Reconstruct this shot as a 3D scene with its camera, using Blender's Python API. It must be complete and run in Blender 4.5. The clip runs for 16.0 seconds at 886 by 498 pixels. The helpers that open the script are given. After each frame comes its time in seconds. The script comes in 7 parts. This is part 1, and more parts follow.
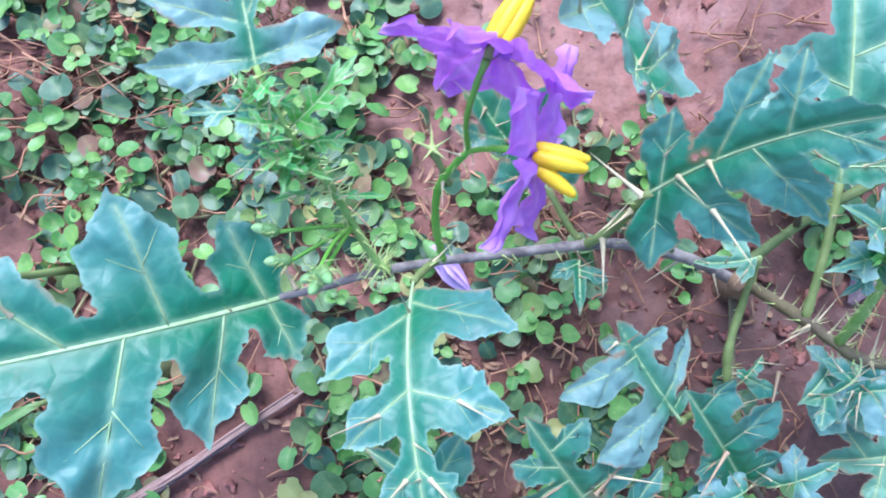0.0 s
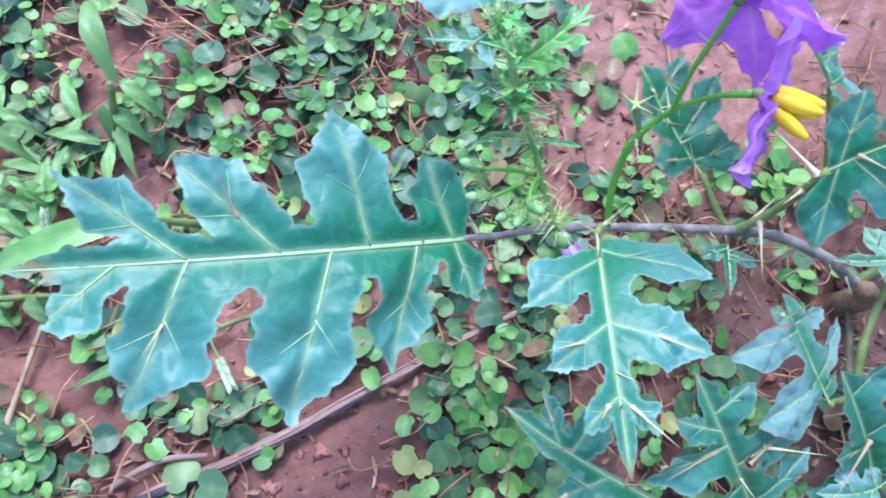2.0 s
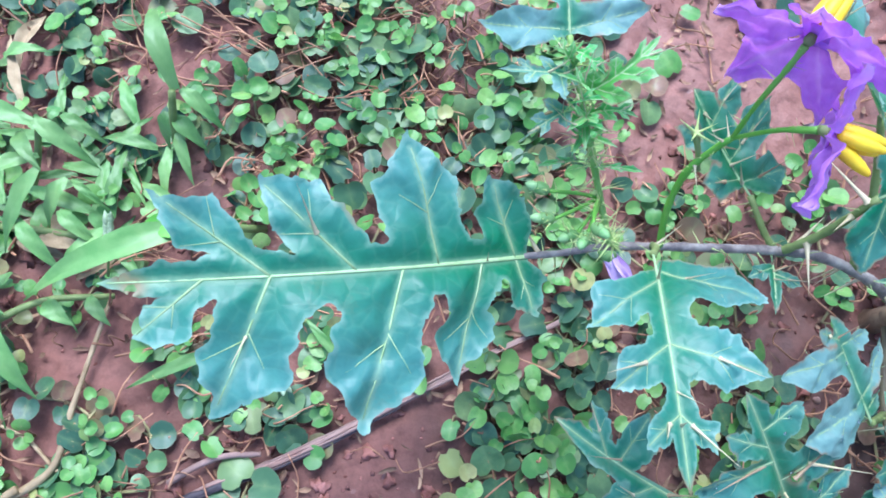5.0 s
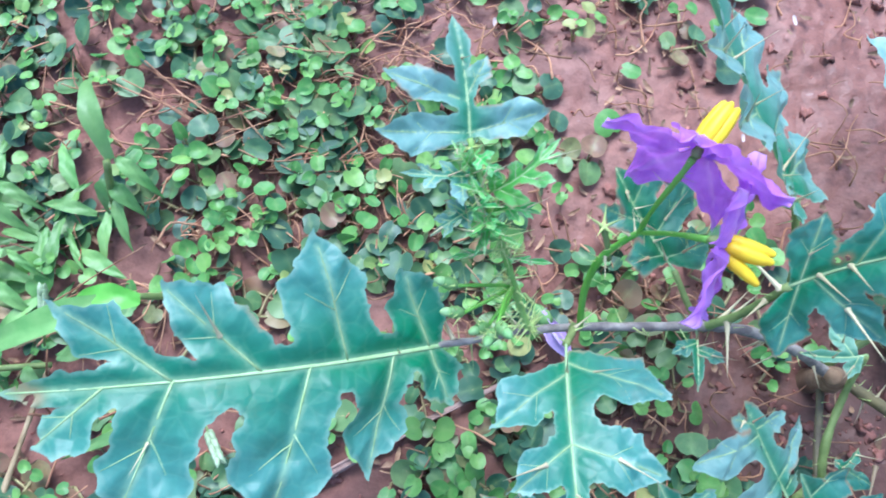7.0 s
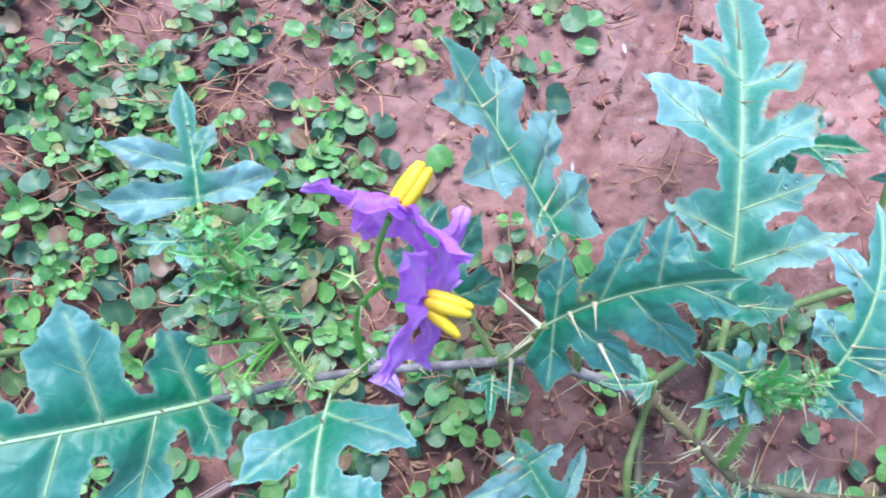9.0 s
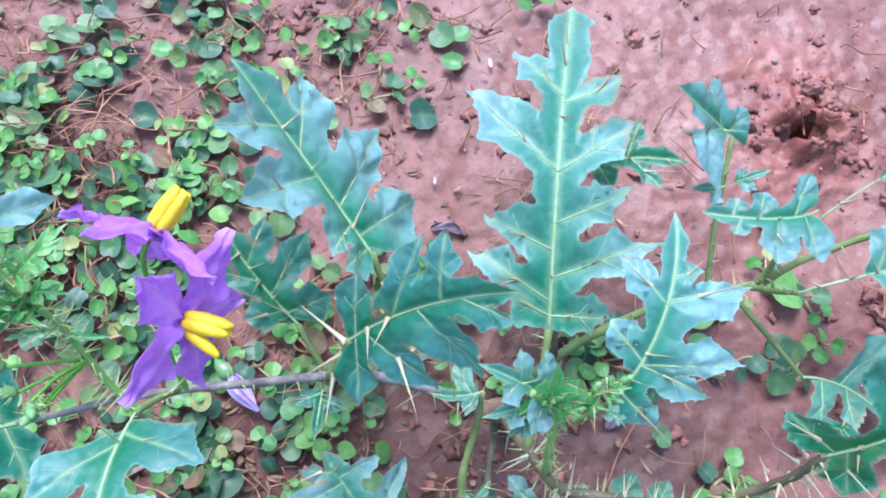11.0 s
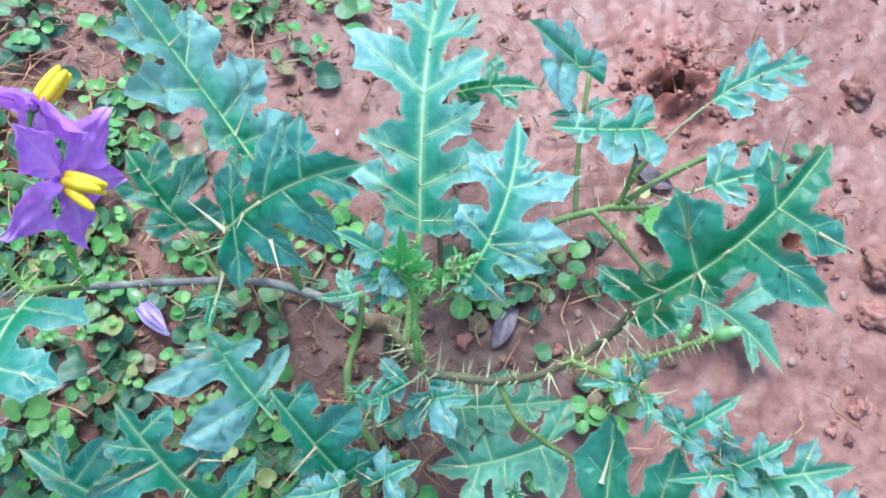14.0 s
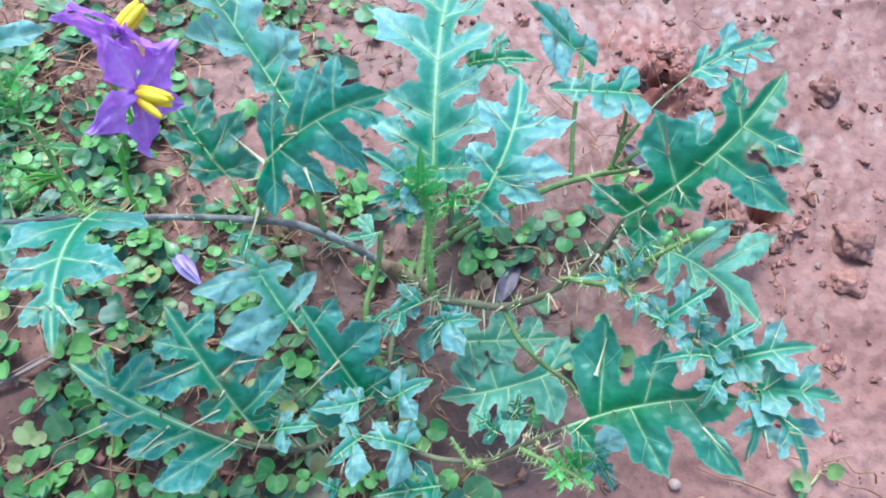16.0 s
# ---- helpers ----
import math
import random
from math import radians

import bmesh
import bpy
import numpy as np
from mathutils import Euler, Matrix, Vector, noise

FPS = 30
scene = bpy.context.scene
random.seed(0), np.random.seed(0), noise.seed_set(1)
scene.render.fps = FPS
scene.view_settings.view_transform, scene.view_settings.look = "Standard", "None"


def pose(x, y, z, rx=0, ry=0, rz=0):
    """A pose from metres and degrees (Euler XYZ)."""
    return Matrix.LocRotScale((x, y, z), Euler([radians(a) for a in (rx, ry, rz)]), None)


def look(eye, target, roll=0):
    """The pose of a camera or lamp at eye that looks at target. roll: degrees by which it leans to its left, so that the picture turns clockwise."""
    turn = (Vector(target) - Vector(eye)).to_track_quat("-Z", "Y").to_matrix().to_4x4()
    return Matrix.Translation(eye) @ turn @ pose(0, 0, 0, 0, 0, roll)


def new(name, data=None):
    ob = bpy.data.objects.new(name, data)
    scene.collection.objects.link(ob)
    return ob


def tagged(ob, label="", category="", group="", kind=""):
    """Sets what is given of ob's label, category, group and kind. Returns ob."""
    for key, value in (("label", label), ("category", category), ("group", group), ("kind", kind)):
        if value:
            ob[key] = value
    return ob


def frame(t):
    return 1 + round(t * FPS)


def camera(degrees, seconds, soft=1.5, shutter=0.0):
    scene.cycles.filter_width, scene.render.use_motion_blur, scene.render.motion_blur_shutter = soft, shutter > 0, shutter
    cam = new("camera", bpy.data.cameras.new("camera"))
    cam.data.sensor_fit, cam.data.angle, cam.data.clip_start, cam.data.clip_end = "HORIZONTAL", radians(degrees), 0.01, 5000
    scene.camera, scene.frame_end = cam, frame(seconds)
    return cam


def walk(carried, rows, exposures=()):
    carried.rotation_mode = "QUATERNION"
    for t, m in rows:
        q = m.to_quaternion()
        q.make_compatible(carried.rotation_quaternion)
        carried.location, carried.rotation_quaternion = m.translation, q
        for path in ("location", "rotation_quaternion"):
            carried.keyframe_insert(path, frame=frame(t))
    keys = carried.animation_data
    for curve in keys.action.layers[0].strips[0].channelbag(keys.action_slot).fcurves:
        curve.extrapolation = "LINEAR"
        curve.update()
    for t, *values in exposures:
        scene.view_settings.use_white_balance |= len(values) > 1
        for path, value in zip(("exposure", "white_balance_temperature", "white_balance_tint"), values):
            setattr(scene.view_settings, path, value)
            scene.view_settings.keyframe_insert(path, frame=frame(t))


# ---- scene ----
# One working unit is U metres (6.5 cm): the big leaf is 7 cm long, the flower nearly 3 cm wide.
U = 0.065
cam = camera(62.1, 16.0, soft=1.75, shutter=0.4)
METRES, EYE, TILT, LEAN, TURN = 4.0 * U, 2.8 * U, -79.0, 0.0, 0.0
ROWS = [
    (0.0, 0.0, 0.0, 0.0, 0.0, 0.0, -0.0),
    (0.5, -0.03, 0.0054, -0.035, -0.16, 1.99, -2.19),
    (1.0, -0.0584, 0.0096, -0.066, -0.47, 3.79, -3.71),
    (1.5, -0.0868, -0.0013, -0.0749, -0.44, 4.5, -4.68),
    (2.0, -0.1198, -0.0157, -0.0822, -0.42, 4.86, -5.44),
    (2.5, -0.163, -0.0202, -0.0894, -0.43, 4.82, -6.46),
    (3.0, -0.1844, -0.0307, -0.0963, -0.17, 4.43, -7.16),
    (3.5, -0.1779, -0.0384, -0.0957, 0.08, 4.43, -6.61),
    (6.0, -0.1462, -0.0352, -0.0437, 0.11, 4.09, -6.89),
    (6.5, -0.1341, -0.0381, -0.0282, -0.01, 4.32, -6.93),
    (7.0, -0.1094, -0.0447, -0.005, -0.25, 4.55, -6.27),
    (7.5, -0.0755, -0.0504, 0.0096, -0.63, 4.97, -5.32),
    (8.0, -0.0358, -0.0582, 0.0229, -0.94, 5.15, -4.49),
    (8.5, 0.0072, -0.0635, 0.033, -1.19, 5.29, -3.97),
    (9.0, 0.0457, -0.0619, 0.036, -1.29, 5.45, -3.28),
    (9.5, 0.0886, -0.0618, 0.0426, -1.38, 5.4, -2.89),
    (10.0, 0.1251, -0.0644, 0.0484, -1.95, 5.57, -2.73),
    (12.5, 0.2401, -0.1093, 0.0117, -2.66, 7.04, -0.94),
    (13.0, 0.2577, -0.12, -0.0188, -3.04, 7.7, -0.95),
    (13.5, 0.2642, -0.1288, -0.0486, -3.39, 8.93, -0.59),
    (14.0, 0.2705, -0.1414, -0.0833, -3.93, 9.72, -0.38),
    (14.5, 0.2734, -0.1494, -0.1222, -4.45, 10.67, -0.14),
    (15.0, 0.2745, -0.1668, -0.1628, -4.2, 12.28, 0.04),
    (15.5, 0.2707, -0.1825, -0.189, -4.38, 13.53, -0.1),
    (16.0, 0.2547, -0.1943, -0.2279, -4.2, 15.2, -0.74),
]
walk(cam, [(t, pose(0, 0, EYE, TILT, LEAN, TURN) @ pose(METRES * x, METRES * y, METRES * z, 90 + pitch, roll, yaw)) for t, x, y, z, yaw, pitch, roll in ROWS],
     [(0.0, 0.95, 5150, 21), (3.5, 0.95, 5150, 20), (6.5, 0.92, 5100, 10), (9.0, 0.90, 5150, 17), (12.5, 0.90, 5150, 13), (13.3, 0.90, 5150, 6), (14.5, 0.91, 5100, -2), (16.0, 0.89, 5020, -1)])

# ---- sky and sun: a bright, hazy, overcast day ----
world = bpy.data.worlds.new("sky")
scene.world = world
world.use_nodes = True
wn, wl = world.node_tree.nodes, world.node_tree.links
sky = wn.new("ShaderNodeTexSky")
sky.sky_type = "NISHITA"
sky.sun_disc = False
sky.sun_elevation, sky.sun_rotation = radians(60), radians(-14)
sky.air_density, sky.dust_density = 1.0, 2.5
wn["Background"].inputs["Strength"].default_value = 0.15
wl.new(sky.outputs["Color"], wn["Background"].inputs["Color"])
sun = new("sun", bpy.data.lights.new("sun", "SUN"))
sun.data.energy, sun.data.angle, sun.data.color = 2.0, radians(30), (1.0, 0.97, 0.93)
sun.matrix_world = look((-0.242 * 0.5, 0.970 * 0.5, 0.866), (0, 0, 0))


# ---- small helpers ----
def unit(v):
    return v / np.linalg.norm(v)


def hash01(ix, iy, seed):
    h = (ix * 374761393 + iy * 668265263 + seed * 982451653) & 0x7FFFFFFF
    h = ((h ^ (h >> 13)) * 1274126177) & 0x7FFFFFFF
    return ((h ^ (h >> 16)) & 0xFFFF) / 65535.0


def value_noise(x, y, seed=0):
    ix, iy = np.floor(x).astype(np.int64), np.floor(y).astype(np.int64)
    fx, fy = x - ix, y - iy
    fx, fy = fx * fx * (3 - 2 * fx), fy * fy * (3 - 2 * fy)
    a, b = hash01(ix, iy, seed), hash01(ix + 1, iy, seed)
    c, d = hash01(ix, iy + 1, seed), hash01(ix + 1, iy + 1, seed)
    return (a + (b - a) * fx) * (1 - fy) + (c + (d - c) * fx) * fy - 0.5


def fbm(x, y, scale, octaves=4, seed=0):
    out, amp = 0, 1.0
    for k in range(octaves):
        out = out + amp * value_noise(x / scale + 17.3 * k, y / scale - 9.1 * k, seed + k)
        scale, amp = scale / 2.03, amp * 0.5
    return out


def mesh_of(name, verts, faces, mat, smooth=True):
    me = bpy.data.meshes.new(name)
    me.from_pydata((np.asarray(verts, float) * U).tolist(), [], faces)
    me.materials.append(mat)
    if smooth:
        me.polygons.foreach_set("use_smooth", [True] * len(me.polygons))
    me.update()
    return me


def place_under(ob, parent):
    ob.parent = parent
    if parent is not None:
        ob.matrix_parent_inverse = parent.matrix_basis.inverted() if parent.parent is None else Matrix()
    return ob


def part(name, verts, faces, mat, parent=None, label="", smooth=True):
    """One mesh object in working units, under its thing (or top-level)."""
    ob = new(name, mesh_of(name, verts, faces, mat, smooth))
    place_under(ob, parent)
    return tagged(ob, label) if label else ob


def thing(name, at, label, category, group="", kind=""):
    ob = new(name)
    ob.empty_display_size = 0.01
    ob.matrix_basis = Matrix.Translation([c * U for c in at])
    ROOTS[name] = ob
    return tagged(ob, label, category, group, kind)


ROOTS = {}


def catmull(points, n):
    p = np.asarray(points, float)
    p = np.vstack([2 * p[0] - p[1], p, 2 * p[-1] - p[-2]])
    out = []
    for k in range(1, len(p) - 2):
        t = np.linspace(0, 1, n, endpoint=False)[:, None]
        a, b, c, d = p[k - 1], p[k], p[k + 1], p[k + 2]
        out.append(0.5 * (2 * b + (c - a) * t + (2 * a - 5 * b + 4 * c - d) * t**2 + (3 * b - a - 3 * c + d) * t**3))
    return np.vstack(out + [p[-2:-1]])


def tube(path, radii, sides=7, flat=1.0, wobble=0.0, rng=None):
    """Vertices and faces of a tapered stem along a path; flat squeezes it in height."""
    path = np.asarray(path, float)
    n = len(path)
    radii = np.interp(np.linspace(0, 1, n), np.linspace(0, 1, len(radii)), radii)
    if wobble and rng is not None:
        radii = radii * (1 + wobble * rng.uniform(-1, 1, n))
    tang = np.gradient(path, axis=0)
    verts, faces = [], []
    up = np.array([0.0, 0.0, 1.0])
    for k in range(n):
        t = unit(tang[k] + 1e-9)
        side = np.cross(t, up)
        side = unit(side) if np.linalg.norm(side) > 0.05 else unit(np.cross(t, [1.0, 0.1, 0]))
        nor = np.cross(side, t)
        for j in range(sides):
            w = 2 * math.pi * j / sides
            verts.append(path[k] + radii[k] * (math.cos(w) * side + flat * math.sin(w) * nor))
    for k in range(n - 1):
        for j in range(sides):
            a, b = k * sides + j, k * sides + (j + 1) % sides
            faces.append((a, b, b + sides, a + sides))
    faces.append(tuple(range(sides - 1, -1, -1)))
    faces.append(tuple(range((n - 1) * sides, n * sides)))
    return verts, faces


def joined(pieces):
    verts, faces = [], []
    for v, f in pieces:
        o = len(verts)
        verts.extend(v)
        faces.extend(tuple(i + o for i in q) for q in f)
    return verts, faces


# ---- materials ----
def material(name):
    mat = bpy.data.materials.new(name)
    mat.use_nodes = True
    return mat, mat.node_tree.nodes, mat.node_tree.links, mat.node_tree.nodes["Principled BSDF"]


def ramp(nodes, links, source, stops):
    r = nodes.new("ShaderNodeValToRGB")
    while len(r.color_ramp.elements) < len(stops):
        r.color_ramp.elements.new(0.5)
    for e, (p, c) in zip(r.color_ramp.elements, stops):
        e.position, e.color = p, (*c, 1)
    links.new(source, r.inputs["Fac"])
    return r.outputs["Color"]


def tex(nodes, links, kind, scale, coords=None, **inputs):
    t = nodes.new(kind)
    t.inputs["Scale"].default_value = scale
    for key, value in inputs.items():
        t.inputs[key].default_value = value
    if coords is not None:
        links.new(coords, t.inputs["Vector"])
    return t


def mixed(nodes, links, fac, a, b, mode="MIX"):
    m = nodes.new("ShaderNodeMix")
    m.data_type, m.blend_type = "RGBA", mode
    for socket, value in ((m.inputs[0], fac), (m.inputs[6], a), (m.inputs[7], b)):
        if isinstance(value, (int, float)):
            socket.default_value = value
        elif isinstance(value, tuple):
            socket.default_value = (*value, 1)
        else:
            links.new(value, socket)
    return m.outputs[2]


def maths(nodes, links, op, a, b):
    m = nodes.new("ShaderNodeMath")
    m.operation = op
    for socket, value in zip(m.inputs, (a, b)):
        if isinstance(value, (int, float)):
            socket.default_value = value
        else:
            links.new(value, socket)
    return m.outputs[0]


def bump(nodes, links, height, strength, distance, shader):
    b = nodes.new("ShaderNodeBump")
    b.inputs["Strength"].default_value, b.inputs["Distance"].default_value = strength, distance
    links.new(height, b.inputs["Height"])
    links.new(b.outputs["Normal"], shader.inputs["Normal"])


def soil_material():
    mat, n, l, s = material("red_soil")
    co = n.new("ShaderNodeTexCoord").outputs["Object"]
    big = tex(n, l, "ShaderNodeTexNoise", 14 , co, Detail=5.0, Roughness=0.6)
    fine = tex(n, l, "ShaderNodeTexNoise", 260, co, Detail=6.0, Roughness=0.7)
    grit = tex(n, l, "ShaderNodeTexVoronoi", 900, co)
    base = ramp(n, l, big.outputs["Fac"], [(0.3, (0.235, 0.098, 0.068)), (0.5, (0.325, 0.146, 0.106)), (0.72, (0.43, 0.222, 0.168))])
    tint = ramp(n, l, fine.outputs["Fac"], [(0.30, (0.60, 0.55, 0.55)), (0.55, (1, 1, 1)), (0.75, (1.15, 1.12, 1.12))])
    col = mixed(n, l, 1.0, base, tint, "MULTIPLY")
    speck = ramp(n, l, grit.outputs["Color"], [(0.93, (0, 0, 0)), (0.97, (1, 1, 1))])
    # leaf mould plus shade under the plant, both painted into the soil colour
    humus_shade = n.new("ShaderNodeAttribute")
    humus_shade.attribute_name = "humus_shade"
    blotch = tex(n, l, "ShaderNodeTexNoise", 45, co, Detail=5.0, Roughness=0.65)
    soil_shade = maths(n, l, "MULTIPLY", humus_shade.outputs["Fac"], ramp(n, l, blotch.outputs["Fac"], [(0.3, (0.35, 0.35, 0.35)), (0.6, (1, 1, 1))]))
    col = mixed(n, l, maths(n, l, "MULTIPLY", soil_shade, 0.92), col, (0.068, 0.036, 0.026))
    # fresh red spoil thrown up round the burrow
    dug = n.new("ShaderNodeAttribute")
    dug.attribute_name = "spoil"
    fresh = mixed(n, l, 1.0, ramp(n, l, blotch.outputs["Fac"], [(0.3, (0.20, 0.055, 0.034)), (0.65, (0.43, 0.155, 0.105))]), tint, "MULTIPLY")
    col = mixed(n, l, dug.outputs["Fac"], col, fresh)
    l.new(mixed(n, l, maths(n, l, "MULTIPLY", speck, 0.3), col, (0.5, 0.36, 0.31)), s.inputs["Base Color"])
    wet = tex(n, l, "ShaderNodeTexNoise", 6, co, Detail=1.0)
    # the open soil away from the weed is wet
    sep = n.new("ShaderNodeSeparateXYZ")
    l.new(co, sep.inputs[0])
    back = maths(n, l, "MULTIPLY", maths(n, l, "MAXIMUM", maths(n, l, "SUBTRACT", sep.outputs["Y"], 0.05), 0.0), 2.6)
    shift = maths(n, l, "SUBTRACT", wet.outputs["Fac"], maths(n, l, "ADD", maths(n, l, "MULTIPLY", sep.outputs["X"], 1.4), back))
    l.new(ramp(n, l, shift, [(0.10, (0.42, 0.42, 0.42)), (0.58, (0.78, 0.78, 0.78))]), s.inputs["Roughness"])
    h = maths(n, l, "ADD", maths(n, l, "MULTIPLY", fine.outputs["Fac"], 1.0), maths(n, l, "MULTIPLY", grit.outputs["Distance"], 0.5))
    bump(n, l, h, 0.32, 0.0007, s)
    return mat


def leaf_material(name, dark, light, vein, rough=0.42, spots=0.0):
    """A veined leaf: the mesh carries how near a vein is ("vein") and the flat leaf coordinates ("flat")."""
    mat, n, l, s = material(name)
    va = n.new("ShaderNodeAttribute")
    va.attribute_name = "vein"
    fa = n.new("ShaderNodeAttribute")
    fa.attribute_name = "flat"
    info = n.new("ShaderNodeObjectInfo").outputs["Random"]
    patch = tex(n, l, "ShaderNodeTexNoise", 3.5, fa.outputs["Vector"], Detail=6.0, Roughness=0.62)
    cells = tex(n, l, "ShaderNodeTexVoronoi", 17, fa.outputs["Vector"])
    cells.feature = "DISTANCE_TO_EDGE"
    # green along the midrib; towards the lobes a painted bluish sky sheen
    sky_sheen = n.new("ShaderNodeAttribute")
    sky_sheen.attribute_name = "sky_sheen"
    sheen_mix = maths(n, l, "ADD", maths(n, l, "MULTIPLY", patch.outputs["Fac"], 0.42), maths(n, l, "MULTIPLY", sky_sheen.outputs["Fac"], 0.62))
    col = ramp(n, l, sheen_mix, [(0.18, dark), (0.72, light)])
    edge = n.new("ShaderNodeAttribute")
    edge.attribute_name = "rim"
    col = mixed(n, l, maths(n, l, "MULTIPLY", edge.outputs["Fac"], 0.30), col, (0.50, 0.68, 0.52))
    net = ramp(n, l, cells.outputs["Distance"], [(0.0, (0.5, 0.5, 0.5)), (0.09, (0, 0, 0))])
    col = mixed(n, l, maths(n, l, "MULTIPLY", net, 0.08), col, vein)
    col = mixed(n, l, maths(n, l, "MULTIPLY", va.outputs["Fac"], 0.74), col, vein)
    mot = tex(n, l, "ShaderNodeTexNoise", 38, fa.outputs["Vector"], Detail=3.0)
    col = mixed(n, l, 0.5, col, ramp(n, l, mot.outputs["Fac"], [(0.35, (0.82, 0.85, 0.84)), (0.65, (1.14, 1.11, 1.10))]), "MULTIPLY")
    if spots:
        sp = tex(n, l, "ShaderNodeTexNoise", 7.5, fa.outputs["Vector"], Detail=4.0, Roughness=0.7)
        col = mixed(n, l, maths(n, l, "MULTIPLY", ramp(n, l, sp.outputs["Fac"], [(0.60, (0, 0, 0)), (0.70, (1, 1, 1))]), spots), col, (0.33, 0.2, 0.08))
    dry = n.new("ShaderNodeAttribute")
    dry.attribute_name = "withered"
    col = mixed(n, l, dry.outputs["Fac"], col, (0.30, 0.20, 0.10))
    hs = n.new("ShaderNodeHueSaturation")
    l.new(col, hs.inputs["Color"])
    l.new(maths(n, l, "ADD", maths(n, l, "MULTIPLY", info, 0.03), 0.485), hs.inputs["Hue"])
    l.new(maths(n, l, "ADD", maths(n, l, "MULTIPLY", info, 0.16), 0.90), hs.inputs["Value"])
    l.new(hs.outputs["Color"], s.inputs["Base Color"])
    s.inputs["Roughness"].default_value = rough
    s.inputs["Specular IOR Level"].default_value = 0.5
    h = maths(n, l, "ADD", maths(n, l, "MULTIPLY", cells.outputs["Distance"], 1.2), maths(n, l, "MULTIPLY", mot.outputs["Fac"], 0.3))
    bump(n, l, h, 0.5, 0.0006, s)
    return mat


def plain_material(name, a, b, scale, rough=0.6, detail_bump=0.3, random_value=0.0, island=False, coords="Object"):
    """Two tones broken by noise, with fine relief; random_value varies it from piece to piece."""
    mat, n, l, s = material(name)
    co = n.new("ShaderNodeTexCoord").outputs[coords]
    t = tex(n, l, "ShaderNodeTexNoise", scale, co, Detail=5.0, Roughness=0.62)
    col = ramp(n, l, t.outputs["Fac"], [(0.34, a), (0.68, b)])
    if random_value:
        r = n.new("ShaderNodeNewGeometry").outputs["Random Per Island"] if island else n.new("ShaderNodeObjectInfo").outputs["Random"]
        hs = n.new("ShaderNodeHueSaturation")
        l.new(col, hs.inputs["Color"])
        l.new(maths(n, l, "ADD", maths(n, l, "MULTIPLY", r, random_value), 1 - random_value / 2), hs.inputs["Value"])
        col = hs.outputs["Color"]
    l.new(col, s.inputs["Base Color"])
    s.inputs["Roughness"].default_value = rough
    bump(n, l, t.outputs["Fac"], detail_bump, 0.0004, s)
    return mat


def cover_material(name, island, stops):
    """Round weed leaves: old ones dark blue-green, young ones fresh yellow-green, a few browned."""
    mat, n, l, s = material(name)
    if island:
        r = n.new("ShaderNodeNewGeometry").outputs["Random Per Island"]
    else:
        r = n.new("ShaderNodeObjectInfo").outputs["Random"]
    col = ramp(n, l, r, stops)
    co = n.new("ShaderNodeTexCoord").outputs["Object"]
    t = tex(n, l, "ShaderNodeTexNoise", 420 if island else 4.0, co, Detail=4.0, Roughness=0.6)
    col = mixed(n, l, 0.6, col, ramp(n, l, t.outputs["Fac"], [(0.3, (0.6, 0.62, 0.62)), (0.7, (1.3, 1.22, 1.15))]), "MULTIPLY")
    spot = tex(n, l, "ShaderNodeTexNoise", 900 if island else 9.0, co, Detail=2.0)
    col = mixed(n, l, maths(n, l, "MULTIPLY", ramp(n, l, spot.outputs["Fac"], [(0.66, (0, 0, 0)), (0.74, (1, 1, 1))]), 0.35), col, (0.28, 0.20, 0.09))
    mv, rim = n.new("ShaderNodeAttribute"), n.new("ShaderNodeAttribute")
    mv.attribute_name, rim.attribute_name = "midvein", "rim"
    col = mixed(n, l, maths(n, l, "MULTIPLY", mv.outputs["Fac"], 0.22), col, (0.40, 0.52, 0.18))
    col = mixed(n, l, maths(n, l, "MULTIPLY", rim.outputs["Fac"], 0.09), col, (0.40, 0.40, 0.20))
    l.new(col, s.inputs["Base Color"])
    s.inputs["Roughness"].default_value = 0.44
    bump(n, l, t.outputs["Fac"], 0.45, 0.0004, s)
    return mat


SOIL = soil_material()
VEIN = (0.47, 0.64, 0.36)
LEAF = leaf_material("blue_green_leaf", (0.014, 0.190, 0.068), (0.088, 0.272, 0.215), VEIN, 0.42, 0.12)
# glaucous leaves, with reflected sky painted in as a paler, bluer base colour
LEAF_BLUE = leaf_material("glaucous_sky_sheen_leaf", (0.028, 0.230, 0.108), (0.215, 0.395, 0.365), VEIN, 0.42, 0.10)
LEAF_DARK = leaf_material("deep_green_leaf", (0.013, 0.178, 0.050), (0.070, 0.258, 0.180), (0.36, 0.54, 0.22), 0.40, 0.18)
LEAF_PALE = leaf_material("pale_worn_leaf", (0.075, 0.24, 0.125), (0.15, 0.33, 0.205), (0.42, 0.42, 0.2), 0.5, 0.7)
LEAF_YOUNG = leaf_material("young_leaf", (0.085, 0.380, 0.055), (0.17, 0.50, 0.13), (0.36, 0.58, 0.18), 0.42)
RIB = plain_material("leaf_rib", (0.30, 0.46, 0.18), (0.42, 0.57, 0.29), 300, 0.5, random_value=0.3)
STEM = plain_material("brown_green_stem", (0.095, 0.074, 0.045), (0.21, 0.185, 0.085), 160, 0.6, 0.8)
STEM_YOUNG = plain_material("fresh_green_stem", (0.14, 0.20, 0.05), (0.27, 0.35, 0.11), 150, 0.6, 0.8)
PEDUNCLE = plain_material("grass_green_stalk", (0.12, 0.38, 0.03), (0.22, 0.50, 0.07), 150, 0.5)
SHOOT = plain_material("bright_green_shoot", (0.20, 0.40, 0.07), (0.36, 0.56, 0.15), 200, 0.5)
